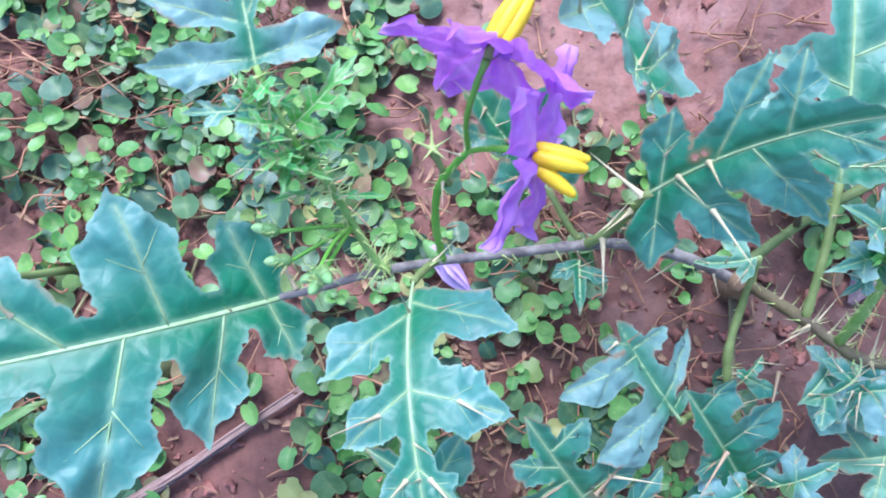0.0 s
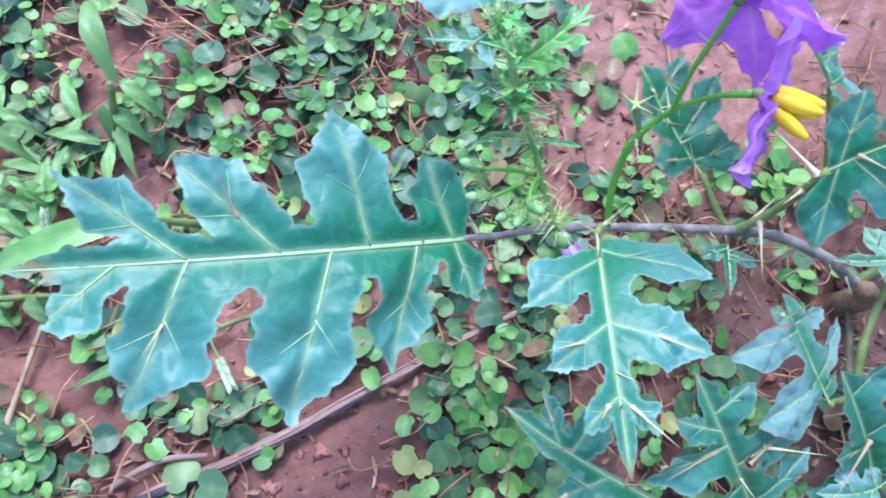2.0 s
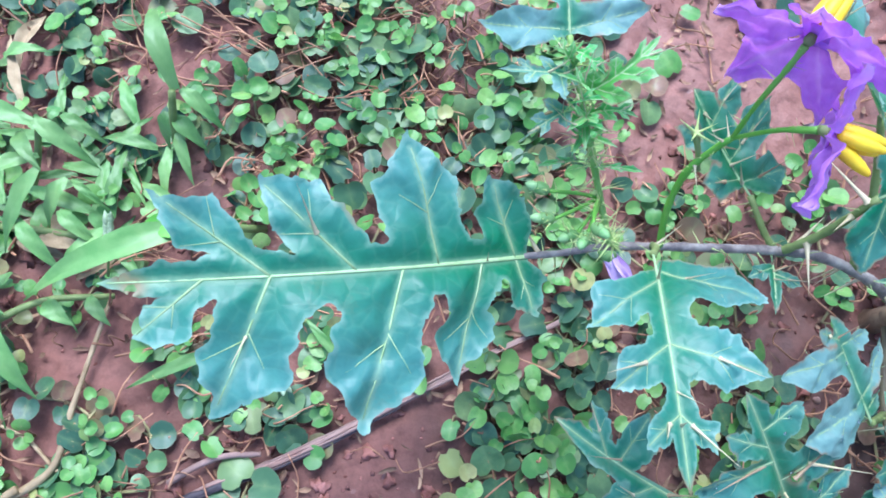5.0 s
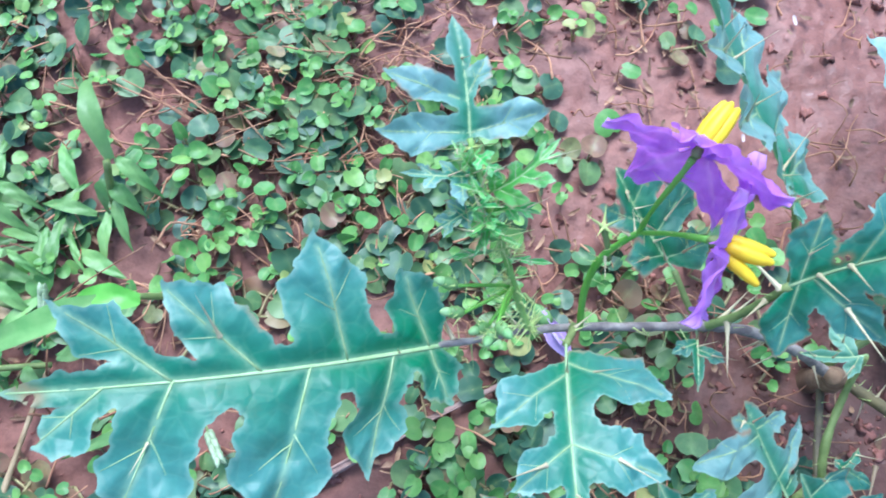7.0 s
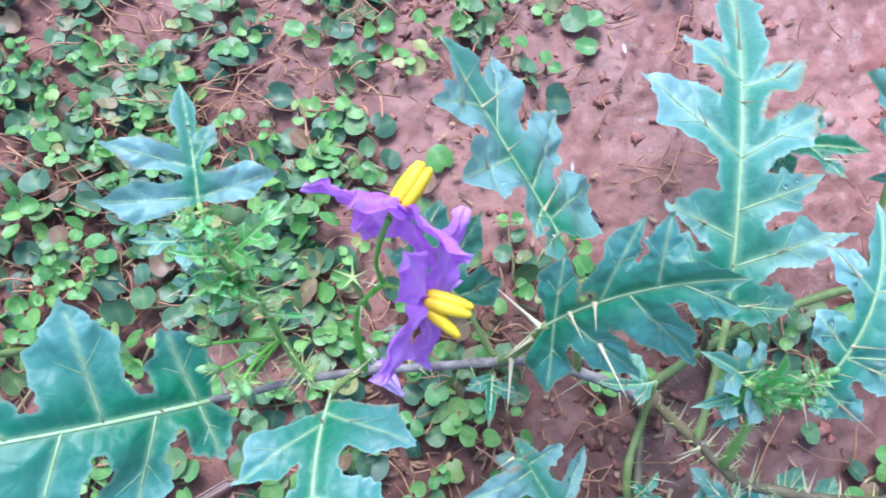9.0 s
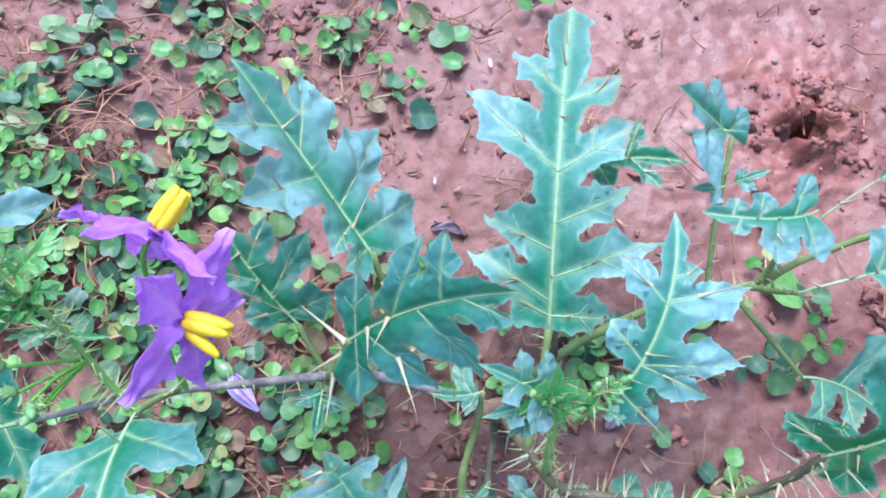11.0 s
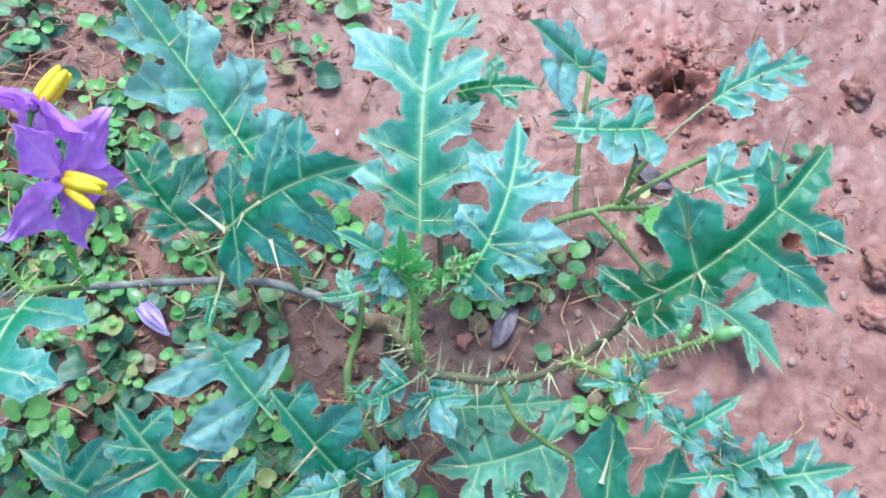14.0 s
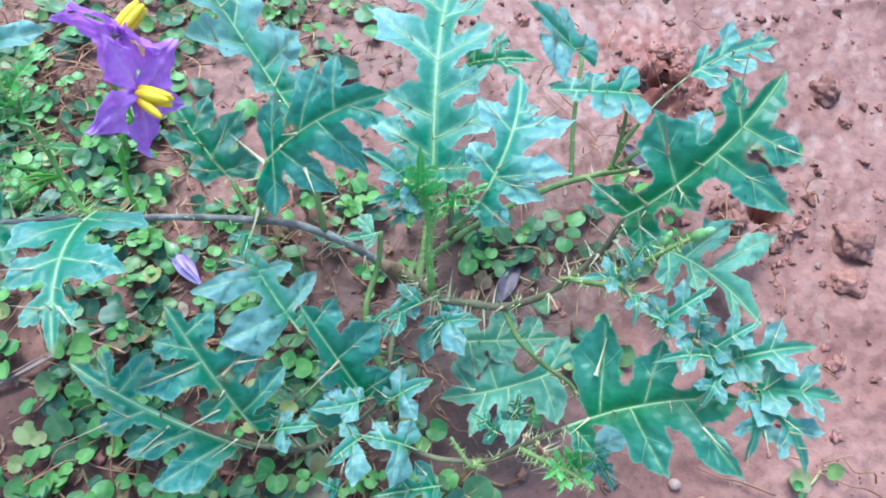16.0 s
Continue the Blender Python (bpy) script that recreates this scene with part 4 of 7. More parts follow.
leaf("shoot_frill", (-0.337, 0.521, 1.166), (-0.320, 0.470, 1.285), (-0.293, 0.463, 1.285), (0.0, 0.0, 1.0), [(0.2, 0.34, 0.24), (0.24, 0.38, -0.22), (0.5, 0.64, 0.20), (0.54, 0.68, -0.20)], mat=LEAF_YOUNG, cup=0.45, spines=0.3, droop=0.1)
leaf("shoot_frill", (-0.339, 0.559, 1.138), (-0.347, 0.464, 1.257), (-0.344, 0.416, 1.257), (0.0, 0.0, 1.0), [(0.2, 0.34, 0.24), (0.24, 0.38, -0.22), (0.5, 0.64, 0.20), (0.54, 0.68, -0.20)], mat=LEAF_YOUNG, cup=0.45, spines=0.3, droop=0.1)
leaf("shoot_frill", (-0.364, 0.683, 1.110), (-0.347, 0.649, 1.229), (-0.318, 0.668, 1.229), (0.0, 0.0, 1.0), [(0.2, 0.34, 0.24), (0.24, 0.38, -0.22), (0.5, 0.64, 0.20), (0.54, 0.68, -0.20)], mat=LEAF_YOUNG, cup=0.45, spines=0.3, droop=0.1)
leaf("shoot_frill", (-0.323, 0.545, 1.082), (-0.352, 0.463, 1.201), (-0.367, 0.426, 1.201), (0.0, 0.0, 1.0), [(0.2, 0.34, 0.24), (0.24, 0.38, -0.22), (0.5, 0.64, 0.20), (0.54, 0.68, -0.20)], mat=LEAF_YOUNG, cup=0.45, spines=0.3, droop=0.1)
leaf("shoot_frill", (-0.316, 0.547, 1.054), (-0.289, 0.489, 1.173), (-0.245, 0.476, 1.173), (0.0, 0.0, 1.0), [(0.2, 0.34, 0.24), (0.24, 0.38, -0.22), (0.5, 0.64, 0.20), (0.54, 0.68, -0.20)], mat=LEAF_YOUNG, cup=0.45, spines=0.3, droop=0.1)
leaf("far_right", (2.200, 1.066, 0.653), (2.457, 1.227, 0.823), (2.785, 1.345, 0.850), (0.000, -0.196, 0.981), [(0.4, 0.49, -0.19), (0.4, 0.54, 0.12), (0.56, 0.75, 0.2), (0.6, 0.71, -0.19), (0.75, 0.88, -0.14), (0.85, 0.9, 0.09)], droop=.1, mat=LEAF_BLUE, bay=1.15, width=0.42, fill=0.45, blunt=0.8, rib=0.7)
leaf("stalked", (1.914, 1.394, 0.620), (1.754, 1.407, 0.780), (1.583, 1.418, 0.950), (0.000, 0.000, 1.000), [(0.1, -0.19, -0.27), (0.2, 0.46, -0.31), (0.2, 0.89, 0.4)], droop=.1, mat=LEAF_BLUE, bay=2.6, width=0.62, fill=0.52, blunt=0.9, rib=0.7, spines=0.4)
leaf("stalked_low", (2.107, 1.040, 0.800), (1.880, 0.965, 0.900), (1.671, 0.993, 0.860), (0.000, 0.000, 1.000), [(0.2, 0.18, 0.37), (0.32, 0.09, -0.29), (0.47, 0.59, 0.36), (0.62, 0.55, -0.21), (0.75, 0.82, 0.15), (0.81, 0.75, -0.15)], droop=.1, mat=LEAF_BLUE, bay=1.9, width=0.52, fill=0.5, blunt=0.9, rib=0.7, spines=0.4)
leaf("stalked_small", (1.871, 1.195, 0.620), (1.776, 1.149, 0.700), (1.697, 1.142, 0.700), (0.000, 0.000, 1.000), [(0.36, 0.44, -0.34), (0.45, 0.76, 0.33)], droop=.1, mat=LEAF_BLUE, bay=1.3, width=0.44, spines=0.2)
leaf("stalked_small", (1.876, 1.200, 0.620), (1.921, 1.196, 0.700), (2.013, 1.232, 0.700), (0.000, 0.000, 1.000), [(0.23, 0.53, 0.23), (0.31, 0.56, -0.33)], droop=.1, mat=LEAF_BLUE, bay=1.3, width=0.44, spines=0.2)
leaf("shaded", (1.280, 1.207, 0.720), (1.464, 1.218, 0.780), (1.661, 1.194, 0.812), (0.000, 0.000, 1.000), [(0.17, 0.33, -0.29), (0.22, 0.25, 0.32), (0.46, 0.57, 0.35), (0.49, 0.75, -0.29)], mat=LEAF_DARK, droop=.1, bay=1.3)
leaf("pale_ground", (2.249, 0.532, 0.300), (2.576, 0.472, 0.160), (2.846, 0.197, 0.100), (0.000, 0.000, 1.000), [(0.15, 0.25, -0.34), (0.29, 0.49, 0.44), (0.34, 0.48, -0.2), (0.48, 0.85, 0.65), (0.7, 0.81, -0.19)], mat=LEAF_PALE, spines=0.2, droop=.2, holes=[(0.45, 0.08, 0.05), (0.62, -0.1, 0.035)], worn=0.5, dew=5)
leaf("speckled", (1.203, 0.093, 0.660), (1.110, 0.014, 0.740), (0.995, -0.028, 0.700), (0.000, 0.000, 1.000), [(0.42, 0.59, -0.39), (0.78, 0.97, 0.34)], cup=.2)
leaf("speckled", (1.204, 0.086, 0.620), (1.226, 0.005, 0.600), (1.165, -0.094, 0.550), (0.000, 0.000, 1.000), [(0.2, 0.17, 0.63), (0.36, 0.6, -0.44), (0.46, 0.83, 0.5)], cup=.2)
leaf("node_small", (0.420, 0.433, 0.560), (0.413, 0.334, 0.600), (0.406, 0.221, 0.620), (0.000, 0.000, 1.000), [(0.23, 0.46, -0.37), (0.34, 0.47, 0.38)])
leaf("petiole_pale", (0.964, 0.403, 0.600), (0.891, 0.391, 0.580), (0.783, 0.401, 0.520), (0.000, 0.000, 1.000), [(0.11, 0.3, 0.33), (0.19, 0.52, -0.59)], mat=LEAF_PALE)
leaf("back_small", (2.139, 0.807, 0.550), (2.402, 0.869, 0.660), (2.713, 0.916, 0.740), (0.000, 0.000, 1.000), [(0.44, 0.63, 0.29), (0.47, 0.57, -0.2), (0.71, 0.78, -0.17), (0.71, 0.86, 0.19)], droop=.1, mat=LEAF_BLUE, bay=1.3)
leaf("tip_young", (1.820, -0.039, 1.100), (1.725, -0.046, 1.191), (1.630, -0.052, 1.184), (0.0, 0.0, 1.0), [(0.10, 0.20, 0.36), (0.12, 0.24, -0.33), (0.42, 0.62, 0.30), (0.45, 0.58, -0.33)], mat=LEAF_BLUE, cup=0.3, spines=0.5, droop=0.1, width=0.46, rib=0.75)
leaf("tip_young", (1.827, -0.028, 1.100), (1.796, 0.010, 1.219), (1.765, 0.049, 1.240), (0.0, 0.0, 1.0), [(0.10, 0.20, 0.36), (0.12, 0.24, -0.33), (0.42, 0.62, 0.30), (0.45, 0.58, -0.33)], mat=LEAF_BLUE, cup=0.3, spines=0.5, droop=0.1, width=0.46, rib=0.75)
leaf("tip_young", (1.847, -0.064, 1.100), (1.836, -0.128, 1.149), (1.826, -0.194, 1.100), (0.0, 0.0, 1.0), [(0.10, 0.20, 0.36), (0.12, 0.24, -0.33), (0.42, 0.62, 0.30), (0.45, 0.58, -0.33)], mat=LEAF_BLUE, cup=0.3, spines=0.5, droop=0.1, width=0.46, rib=0.75)
leaf("tip_young", (1.910, -0.187, 1.130), (2.000, -0.135, 1.228), (2.091, -0.085, 1.228), (0.0, 0.0, 1.0), [(0.10, 0.20, 0.36), (0.12, 0.24, -0.33), (0.42, 0.62, 0.30), (0.45, 0.58, -0.33)], mat=LEAF_BLUE, cup=0.3, spines=0.5, droop=0.1, width=0.46, rib=0.75)
leaf("tip_young", (1.939, -0.212, 1.120), (1.894, -0.187, 1.190), (1.851, -0.160, 1.162), (0.0, 0.0, 1.0), [(0.10, 0.20, 0.36), (0.12, 0.24, -0.33), (0.42, 0.62, 0.30), (0.45, 0.58, -0.33)], mat=LEAF_BLUE, cup=0.3, spines=0.5, droop=0.1, width=0.46, rib=0.75)
leaf("tip_young", (2.056, -0.286, 1.160), (2.133, -0.248, 1.251), (2.210, -0.210, 1.244), (0.0, 0.0, 1.0), [(0.10, 0.20, 0.36), (0.12, 0.24, -0.33), (0.42, 0.62, 0.30), (0.45, 0.58, -0.33)], mat=LEAF_BLUE, cup=0.3, spines=0.5, droop=0.1, width=0.46, rib=0.75)
leaf("tip_young", (2.082, -0.301, 1.150), (1.980, -0.307, 1.178), (1.878, -0.314, 1.108), (0.0, 0.0, 1.0), [(0.10, 0.20, 0.36), (0.12, 0.24, -0.33), (0.42, 0.62, 0.30), (0.45, 0.58, -0.33)], mat=LEAF_BLUE, cup=0.3, spines=0.5, droop=0.1, width=0.46, rib=0.75)
leaf("tip_young", (2.091, -0.326, 1.150), (2.052, -0.396, 1.164), (2.011, -0.467, 1.080), (0.0, 0.0, 1.0), [(0.10, 0.20, 0.36), (0.12, 0.24, -0.33), (0.42, 0.62, 0.30), (0.45, 0.58, -0.33)], mat=LEAF_BLUE, cup=0.3, spines=0.5, droop=0.1, width=0.46, rib=0.75)
leaf("tip_young", (2.112, -0.319, 1.160), (2.253, -0.301, 1.237), (2.395, -0.283, 1.216), (0.0, 0.0, 1.0), [(0.10, 0.20, 0.36), (0.12, 0.24, -0.33), (0.42, 0.62, 0.30), (0.45, 0.58, -0.33)], mat=LEAF_BLUE, cup=0.3, spines=0.5, droop=0.1, width=0.46, rib=0.75)
leaf("tip_young", (2.189, -0.408, 1.150), (2.332, -0.426, 1.199), (2.476, -0.444, 1.150), (0.0, 0.0, 1.0), [(0.10, 0.20, 0.36), (0.12, 0.24, -0.33), (0.42, 0.62, 0.30), (0.45, 0.58, -0.33)], mat=LEAF_BLUE, cup=0.3, spines=0.5, droop=0.1, width=0.46, rib=0.75)
leaf("tip_young", (2.192, -0.412, 1.150), (2.175, -0.514, 1.150), (2.158, -0.618, 1.052), (0.0, 0.0, 1.0), [(0.10, 0.20, 0.36), (0.12, 0.24, -0.33), (0.42, 0.62, 0.30), (0.45, 0.58, -0.33)], mat=LEAF_BLUE, cup=0.3, spines=0.5, droop=0.1, width=0.46, rib=0.75)
leaf("tip_young", (2.211, -0.414, 1.140), (2.281, -0.536, 1.147), (2.351, -0.659, 1.056), (0.0, 0.0, 1.0), [(0.10, 0.20, 0.36), (0.12, 0.24, -0.33), (0.42, 0.62, 0.30), (0.45, 0.58, -0.33)], mat=LEAF_BLUE, cup=0.3, spines=0.5, droop=0.1, width=0.46, rib=0.75)
leaf("tip_young", (2.010, -0.241, 1.150), (2.007, -0.189, 1.262), (2.003, -0.137, 1.276), (0.0, 0.0, 1.0), [(0.10, 0.20, 0.36), (0.12, 0.24, -0.33), (0.42, 0.62, 0.30), (0.45, 0.58, -0.33)], mat=LEAF_BLUE, cup=0.3, spines=0.5, droop=0.1, width=0.46, rib=0.75)
leaf("crown_frill", (1.080, 0.340, 1.060), (1.111, 0.341, 1.097), (1.142, 0.342, 1.105), (0.0, 0.0, 1.0), [(0.15, 0.30, 0.34), (0.2, 0.36, -0.3), (0.5, 0.64, 0.22), (0.52, 0.68, -0.22)], mat=LEAF_YOUNG, cup=0.45, spines=0.5, droop=0.1, rib=0.8)
leaf("crown_frill", (1.080, 0.340, 1.050), (1.105, 0.374, 1.093), (1.129, 0.409, 1.105), (0.0, 0.0, 1.0), [(0.15, 0.30, 0.34), (0.2, 0.36, -0.3), (0.5, 0.64, 0.22), (0.52, 0.68, -0.22)], mat=LEAF_YOUNG, cup=0.45, spines=0.5, droop=0.1, rib=0.8)
leaf("crown_frill", (1.080, 0.340, 1.040), (1.061, 0.364, 1.084), (1.042, 0.389, 1.097), (0.0, 0.0, 1.0), [(0.15, 0.30, 0.34), (0.2, 0.36, -0.3), (0.5, 0.64, 0.22), (0.52, 0.68, -0.22)], mat=LEAF_YOUNG, cup=0.45, spines=0.5, droop=0.1, rib=0.8)
leaf("crown_frill", (1.080, 0.340, 1.030), (1.055, 0.348, 1.077), (1.031, 0.355, 1.094), (0.0, 0.0, 1.0), [(0.15, 0.30, 0.34), (0.2, 0.36, -0.3), (0.5, 0.64, 0.22), (0.52, 0.68, -0.22)], mat=LEAF_YOUNG, cup=0.45, spines=0.5, droop=0.1, rib=0.8)
leaf("crown_frill", (1.080, 0.340, 1.020), (1.047, 0.314, 1.067), (1.013, 0.289, 1.083), (0.0, 0.0, 1.0), [(0.15, 0.30, 0.34), (0.2, 0.36, -0.3), (0.5, 0.64, 0.22), (0.52, 0.68, -0.22)], mat=LEAF_YOUNG, cup=0.45, spines=0.5, droop=0.1, rib=0.8)
leaf("crown_frill", (1.080, 0.340, 1.010), (1.098, 0.321, 1.044), (1.115, 0.302, 1.048), (0.0, 0.0, 1.0), [(0.15, 0.30, 0.34), (0.2, 0.36, -0.3), (0.5, 0.64, 0.22), (0.52, 0.68, -0.22)], mat=LEAF_YOUNG, cup=0.45, spines=0.5, droop=0.1, rib=0.8)
leaf("crown_frill", (1.160, 0.310, 0.940), (1.191, 0.319, 0.983), (1.223, 0.328, 0.995), (0.0, 0.0, 1.0), [(0.15, 0.30, 0.34), (0.2, 0.36, -0.3), (0.5, 0.64, 0.22), (0.52, 0.68, -0.22)], mat=LEAF_YOUNG, cup=0.45, spines=0.5, droop=0.1, rib=0.8)
leaf("crown_frill", (1.160, 0.310, 0.930), (1.168, 0.337, 0.970), (1.177, 0.364, 0.980), (0.0, 0.0, 1.0), [(0.15, 0.30, 0.34), (0.2, 0.36, -0.3), (0.5, 0.64, 0.22), (0.52, 0.68, -0.22)], mat=LEAF_YOUNG, cup=0.45, spines=0.5, droop=0.1, rib=0.8)
leaf("crown_frill", (1.160, 0.310, 0.920), (1.126, 0.303, 0.952), (1.093, 0.296, 0.954), (0.0, 0.0, 1.0), [(0.15, 0.30, 0.34), (0.2, 0.36, -0.3), (0.5, 0.64, 0.22), (0.52, 0.68, -0.22)], mat=LEAF_YOUNG, cup=0.45, spines=0.5, droop=0.1, rib=0.8)
leaf("crown_frill", (1.160, 0.310, 0.910), (1.168, 0.284, 0.949), (1.176, 0.257, 0.958), (0.0, 0.0, 1.0), [(0.15, 0.30, 0.34), (0.2, 0.36, -0.3), (0.5, 0.64, 0.22), (0.52, 0.68, -0.22)], mat=LEAF_YOUNG, cup=0.45, spines=0.5, droop=0.1, rib=0.8)
leaf("crown_frill", (1.300, 0.380, 0.965), (1.331, 0.382, 1.003), (1.361, 0.384, 1.012), (0.0, 0.0, 1.0), [(0.15, 0.30, 0.34), (0.2, 0.36, -0.3), (0.5, 0.64, 0.22), (0.52, 0.68, -0.22)], mat=LEAF_YOUNG, cup=0.45, spines=0.5, droop=0.1, rib=0.8)
leaf("crown_frill", (1.300, 0.380, 0.955), (1.290, 0.411, 0.996), (1.280, 0.443, 1.007), (0.0, 0.0, 1.0), [(0.15, 0.30, 0.34), (0.2, 0.36, -0.3), (0.5, 0.64, 0.22), (0.52, 0.68, -0.22)], mat=LEAF_YOUNG, cup=0.45, spines=0.5, droop=0.1, rib=0.8)
leaf("crown_frill", (1.300, 0.380, 0.945), (1.272, 0.369, 0.993), (1.245, 0.358, 1.011), (0.0, 0.0, 1.0), [(0.15, 0.30, 0.34), (0.2, 0.36, -0.3), (0.5, 0.64, 0.22), (0.52, 0.68, -0.22)], mat=LEAF_YOUNG, cup=0.45, spines=0.5, droop=0.1, rib=0.8)
leaf("crown_frill", (1.300, 0.380, 0.935), (1.297, 0.350, 0.983), (1.293, 0.319, 1.000), (0.0, 0.0, 1.0), [(0.15, 0.30, 0.34), (0.2, 0.36, -0.3), (0.5, 0.64, 0.22), (0.52, 0.68, -0.22)], mat=LEAF_YOUNG, cup=0.45, spines=0.5, droop=0.1, rib=0.8)
leaf("crown_frill", (1.220, 0.345, 0.930), (1.258, 0.331, 0.977), (1.296, 0.318, 0.993), (0.0, 0.0, 1.0), [(0.15, 0.30, 0.34), (0.2, 0.36, -0.3), (0.5, 0.64, 0.22), (0.52, 0.68, -0.22)], mat=LEAF_YOUNG, cup=0.45, spines=0.5, droop=0.1, rib=0.8)
leaf("crown_frill", (1.220, 0.345, 0.920), (1.201, 0.362, 0.955), (1.181, 0.380, 0.960), (0.0, 0.0, 1.0), [(0.15, 0.30, 0.34), (0.2, 0.36, -0.3), (0.5, 0.64, 0.22), (0.52, 0.68, -0.22)], mat=LEAF_YOUNG, cup=0.45, spines=0.5, droop=0.1, rib=0.8)
leaf("crown_frill", (1.220, 0.345, 0.910), (1.210, 0.314, 0.940), (1.200, 0.283, 0.940), (0.0, 0.0, 1.0), [(0.15, 0.30, 0.34), (0.2, 0.36, -0.3), (0.5, 0.64, 0.22), (0.52, 0.68, -0.22)], mat=LEAF_YOUNG, cup=0.45, spines=0.5, droop=0.1, rib=0.8)
leaf("crown_young", (1.103, 0.350, 1.020), (0.996, 0.382, 1.144), (0.891, 0.412, 1.200), (0.0, 0.0, 1.0), [(0.10, 0.28, 0.42), (0.12, 0.33, -0.38), (0.50, 0.68, 0.24), (0.48, 0.64, -0.27)], mat=LEAF_BLUE, cup=0.25, spines=0.4, droop=0.1, width=0.46, bay=1.30, rib=0.5)
leaf("crown_young", (1.112, 0.340, 1.020), (1.105, 0.379, 1.166), (1.099, 0.419, 1.245), (0.0, 0.0, 1.0), [(0.10, 0.28, 0.42), (0.12, 0.33, -0.38), (0.50, 0.68, 0.24), (0.48, 0.64, -0.27)], mat=LEAF_YOUNG, cup=0.25, spines=0.4, droop=0.1, width=0.46, bay=1.30, rib=0.5)
leaf("crown_young", (1.103, 0.338, 1.000), (1.010, 0.309, 1.056), (0.917, 0.283, 1.045), (0.0, 0.0, 1.0), [(0.10, 0.28, 0.42), (0.12, 0.33, -0.38), (0.50, 0.68, 0.24), (0.48, 0.64, -0.27)], mat=LEAF_BLUE, cup=0.25, spines=0.4, droop=0.1, width=0.46, bay=1.30, rib=0.5)
leaf("crown_young", (1.122, 0.326, 0.980), (1.158, 0.360, 1.059), (1.194, 0.393, 1.070), (0.0, 0.0, 1.0), [(0.10, 0.28, 0.42), (0.12, 0.33, -0.38), (0.50, 0.68, 0.24), (0.48, 0.64, -0.27)], mat=LEAF_YOUNG, cup=0.25, spines=0.4, droop=0.1, width=0.46, bay=1.30, rib=0.5)
leaf("crown_young", (1.103, 0.319, 0.970), (1.051, 0.276, 0.992), (0.999, 0.234, 0.948), (0.0, 0.0, 1.0), [(0.10, 0.28, 0.42), (0.12, 0.33, -0.38), (0.50, 0.68, 0.24), (0.48, 0.64, -0.27)], mat=LEAF_BLUE, cup=0.25, spines=0.4, droop=0.1, width=0.46, bay=1.30, rib=0.5)
leaf("crown_young", (1.239, 0.340, 0.950), (1.246, 0.345, 1.040), (1.253, 0.352, 1.062), (0.0, 0.0, 1.0), [(0.10, 0.28, 0.42), (0.12, 0.33, -0.38), (0.50, 0.68, 0.24), (0.48, 0.64, -0.27)], mat=LEAF_YOUNG, cup=0.25, spines=0.4, droop=0.1, width=0.46, bay=1.30, rib=0.5)
leaf("crown_young", (1.297, 0.320, 0.950), (1.324, 0.297, 0.984), (1.351, 0.274, 0.950), (0.0, 0.0, 1.0), [(0.10, 0.28, 0.42), (0.12, 0.33, -0.38), (0.50, 0.68, 0.24), (0.48, 0.64, -0.27)], mat=LEAF_BLUE, cup=0.25, spines=0.4, droop=0.1, width=0.46, bay=1.30, rib=0.5)
leaf("low_young", (1.686, -0.548, 0.600), (1.631, -0.587, 0.670), (1.576, -0.625, 0.700), (0.0, 0.0, 1.0), [(0.10, 0.28, 0.42), (0.12, 0.33, -0.38), (0.50, 0.68, 0.24), (0.48, 0.64, -0.27)], mat=LEAF_YOUNG, cup=0.25, spines=0.4, droop=0.1, width=0.46, bay=1.30, rib=0.5)
leaf("low_young", (1.698, -0.537, 0.600), (1.729, -0.531, 0.670), (1.759, -0.524, 0.700), (0.0, 0.0, 1.0), [(0.10, 0.28, 0.42), (0.12, 0.33, -0.38), (0.50, 0.68, 0.24), (0.48, 0.64, -0.27)], mat=LEAF_YOUNG, cup=0.25, spines=0.4, droop=0.1, width=0.46, bay=1.30, rib=0.5)
leaf("low_young", (1.706, -0.568, 0.600), (1.737, -0.615, 0.670), (1.767, -0.662, 0.700), (0.0, 0.0, 1.0), [(0.10, 0.28, 0.42), (0.12, 0.33, -0.38), (0.50, 0.68, 0.24), (0.48, 0.64, -0.27)], mat=LEAF_YOUNG, cup=0.25, spines=0.4, droop=0.1, width=0.46, bay=1.30, rib=0.5)
leaf("low_young", (1.684, -0.578, 0.600), (1.653, -0.631, 0.670), (1.623, -0.683, 0.700), (0.0, 0.0, 1.0), [(0.10, 0.28, 0.42), (0.12, 0.33, -0.38), (0.50, 0.68, 0.24), (0.48, 0.64, -0.27)], mat=LEAF_YOUNG, cup=0.25, spines=0.4, droop=0.1, width=0.46, bay=1.30, rib=0.5)
leaf("low_young", (1.724, -0.551, 0.620), (1.721, -0.522, 0.705), (1.718, -0.494, 0.750), (0.0, 0.0, 1.0), [(0.10, 0.28, 0.42), (0.12, 0.33, -0.38), (0.50, 0.68, 0.24), (0.48, 0.64, -0.27)], mat=LEAF_YOUNG, cup=0.25, spines=0.4, droop=0.1, width=0.46, bay=1.30, rib=0.5)
leaf("low_small", (1.518, -0.368, 0.500), (1.523, -0.319, 0.570), (1.528, -0.270, 0.600), (0.0, 0.0, 1.0), [(0.10, 0.28, 0.42), (0.12, 0.33, -0.38), (0.50, 0.68, 0.24), (0.48, 0.64, -0.27)], width=0.46, bay=1.30, rib=0.6, blunt=0.9)
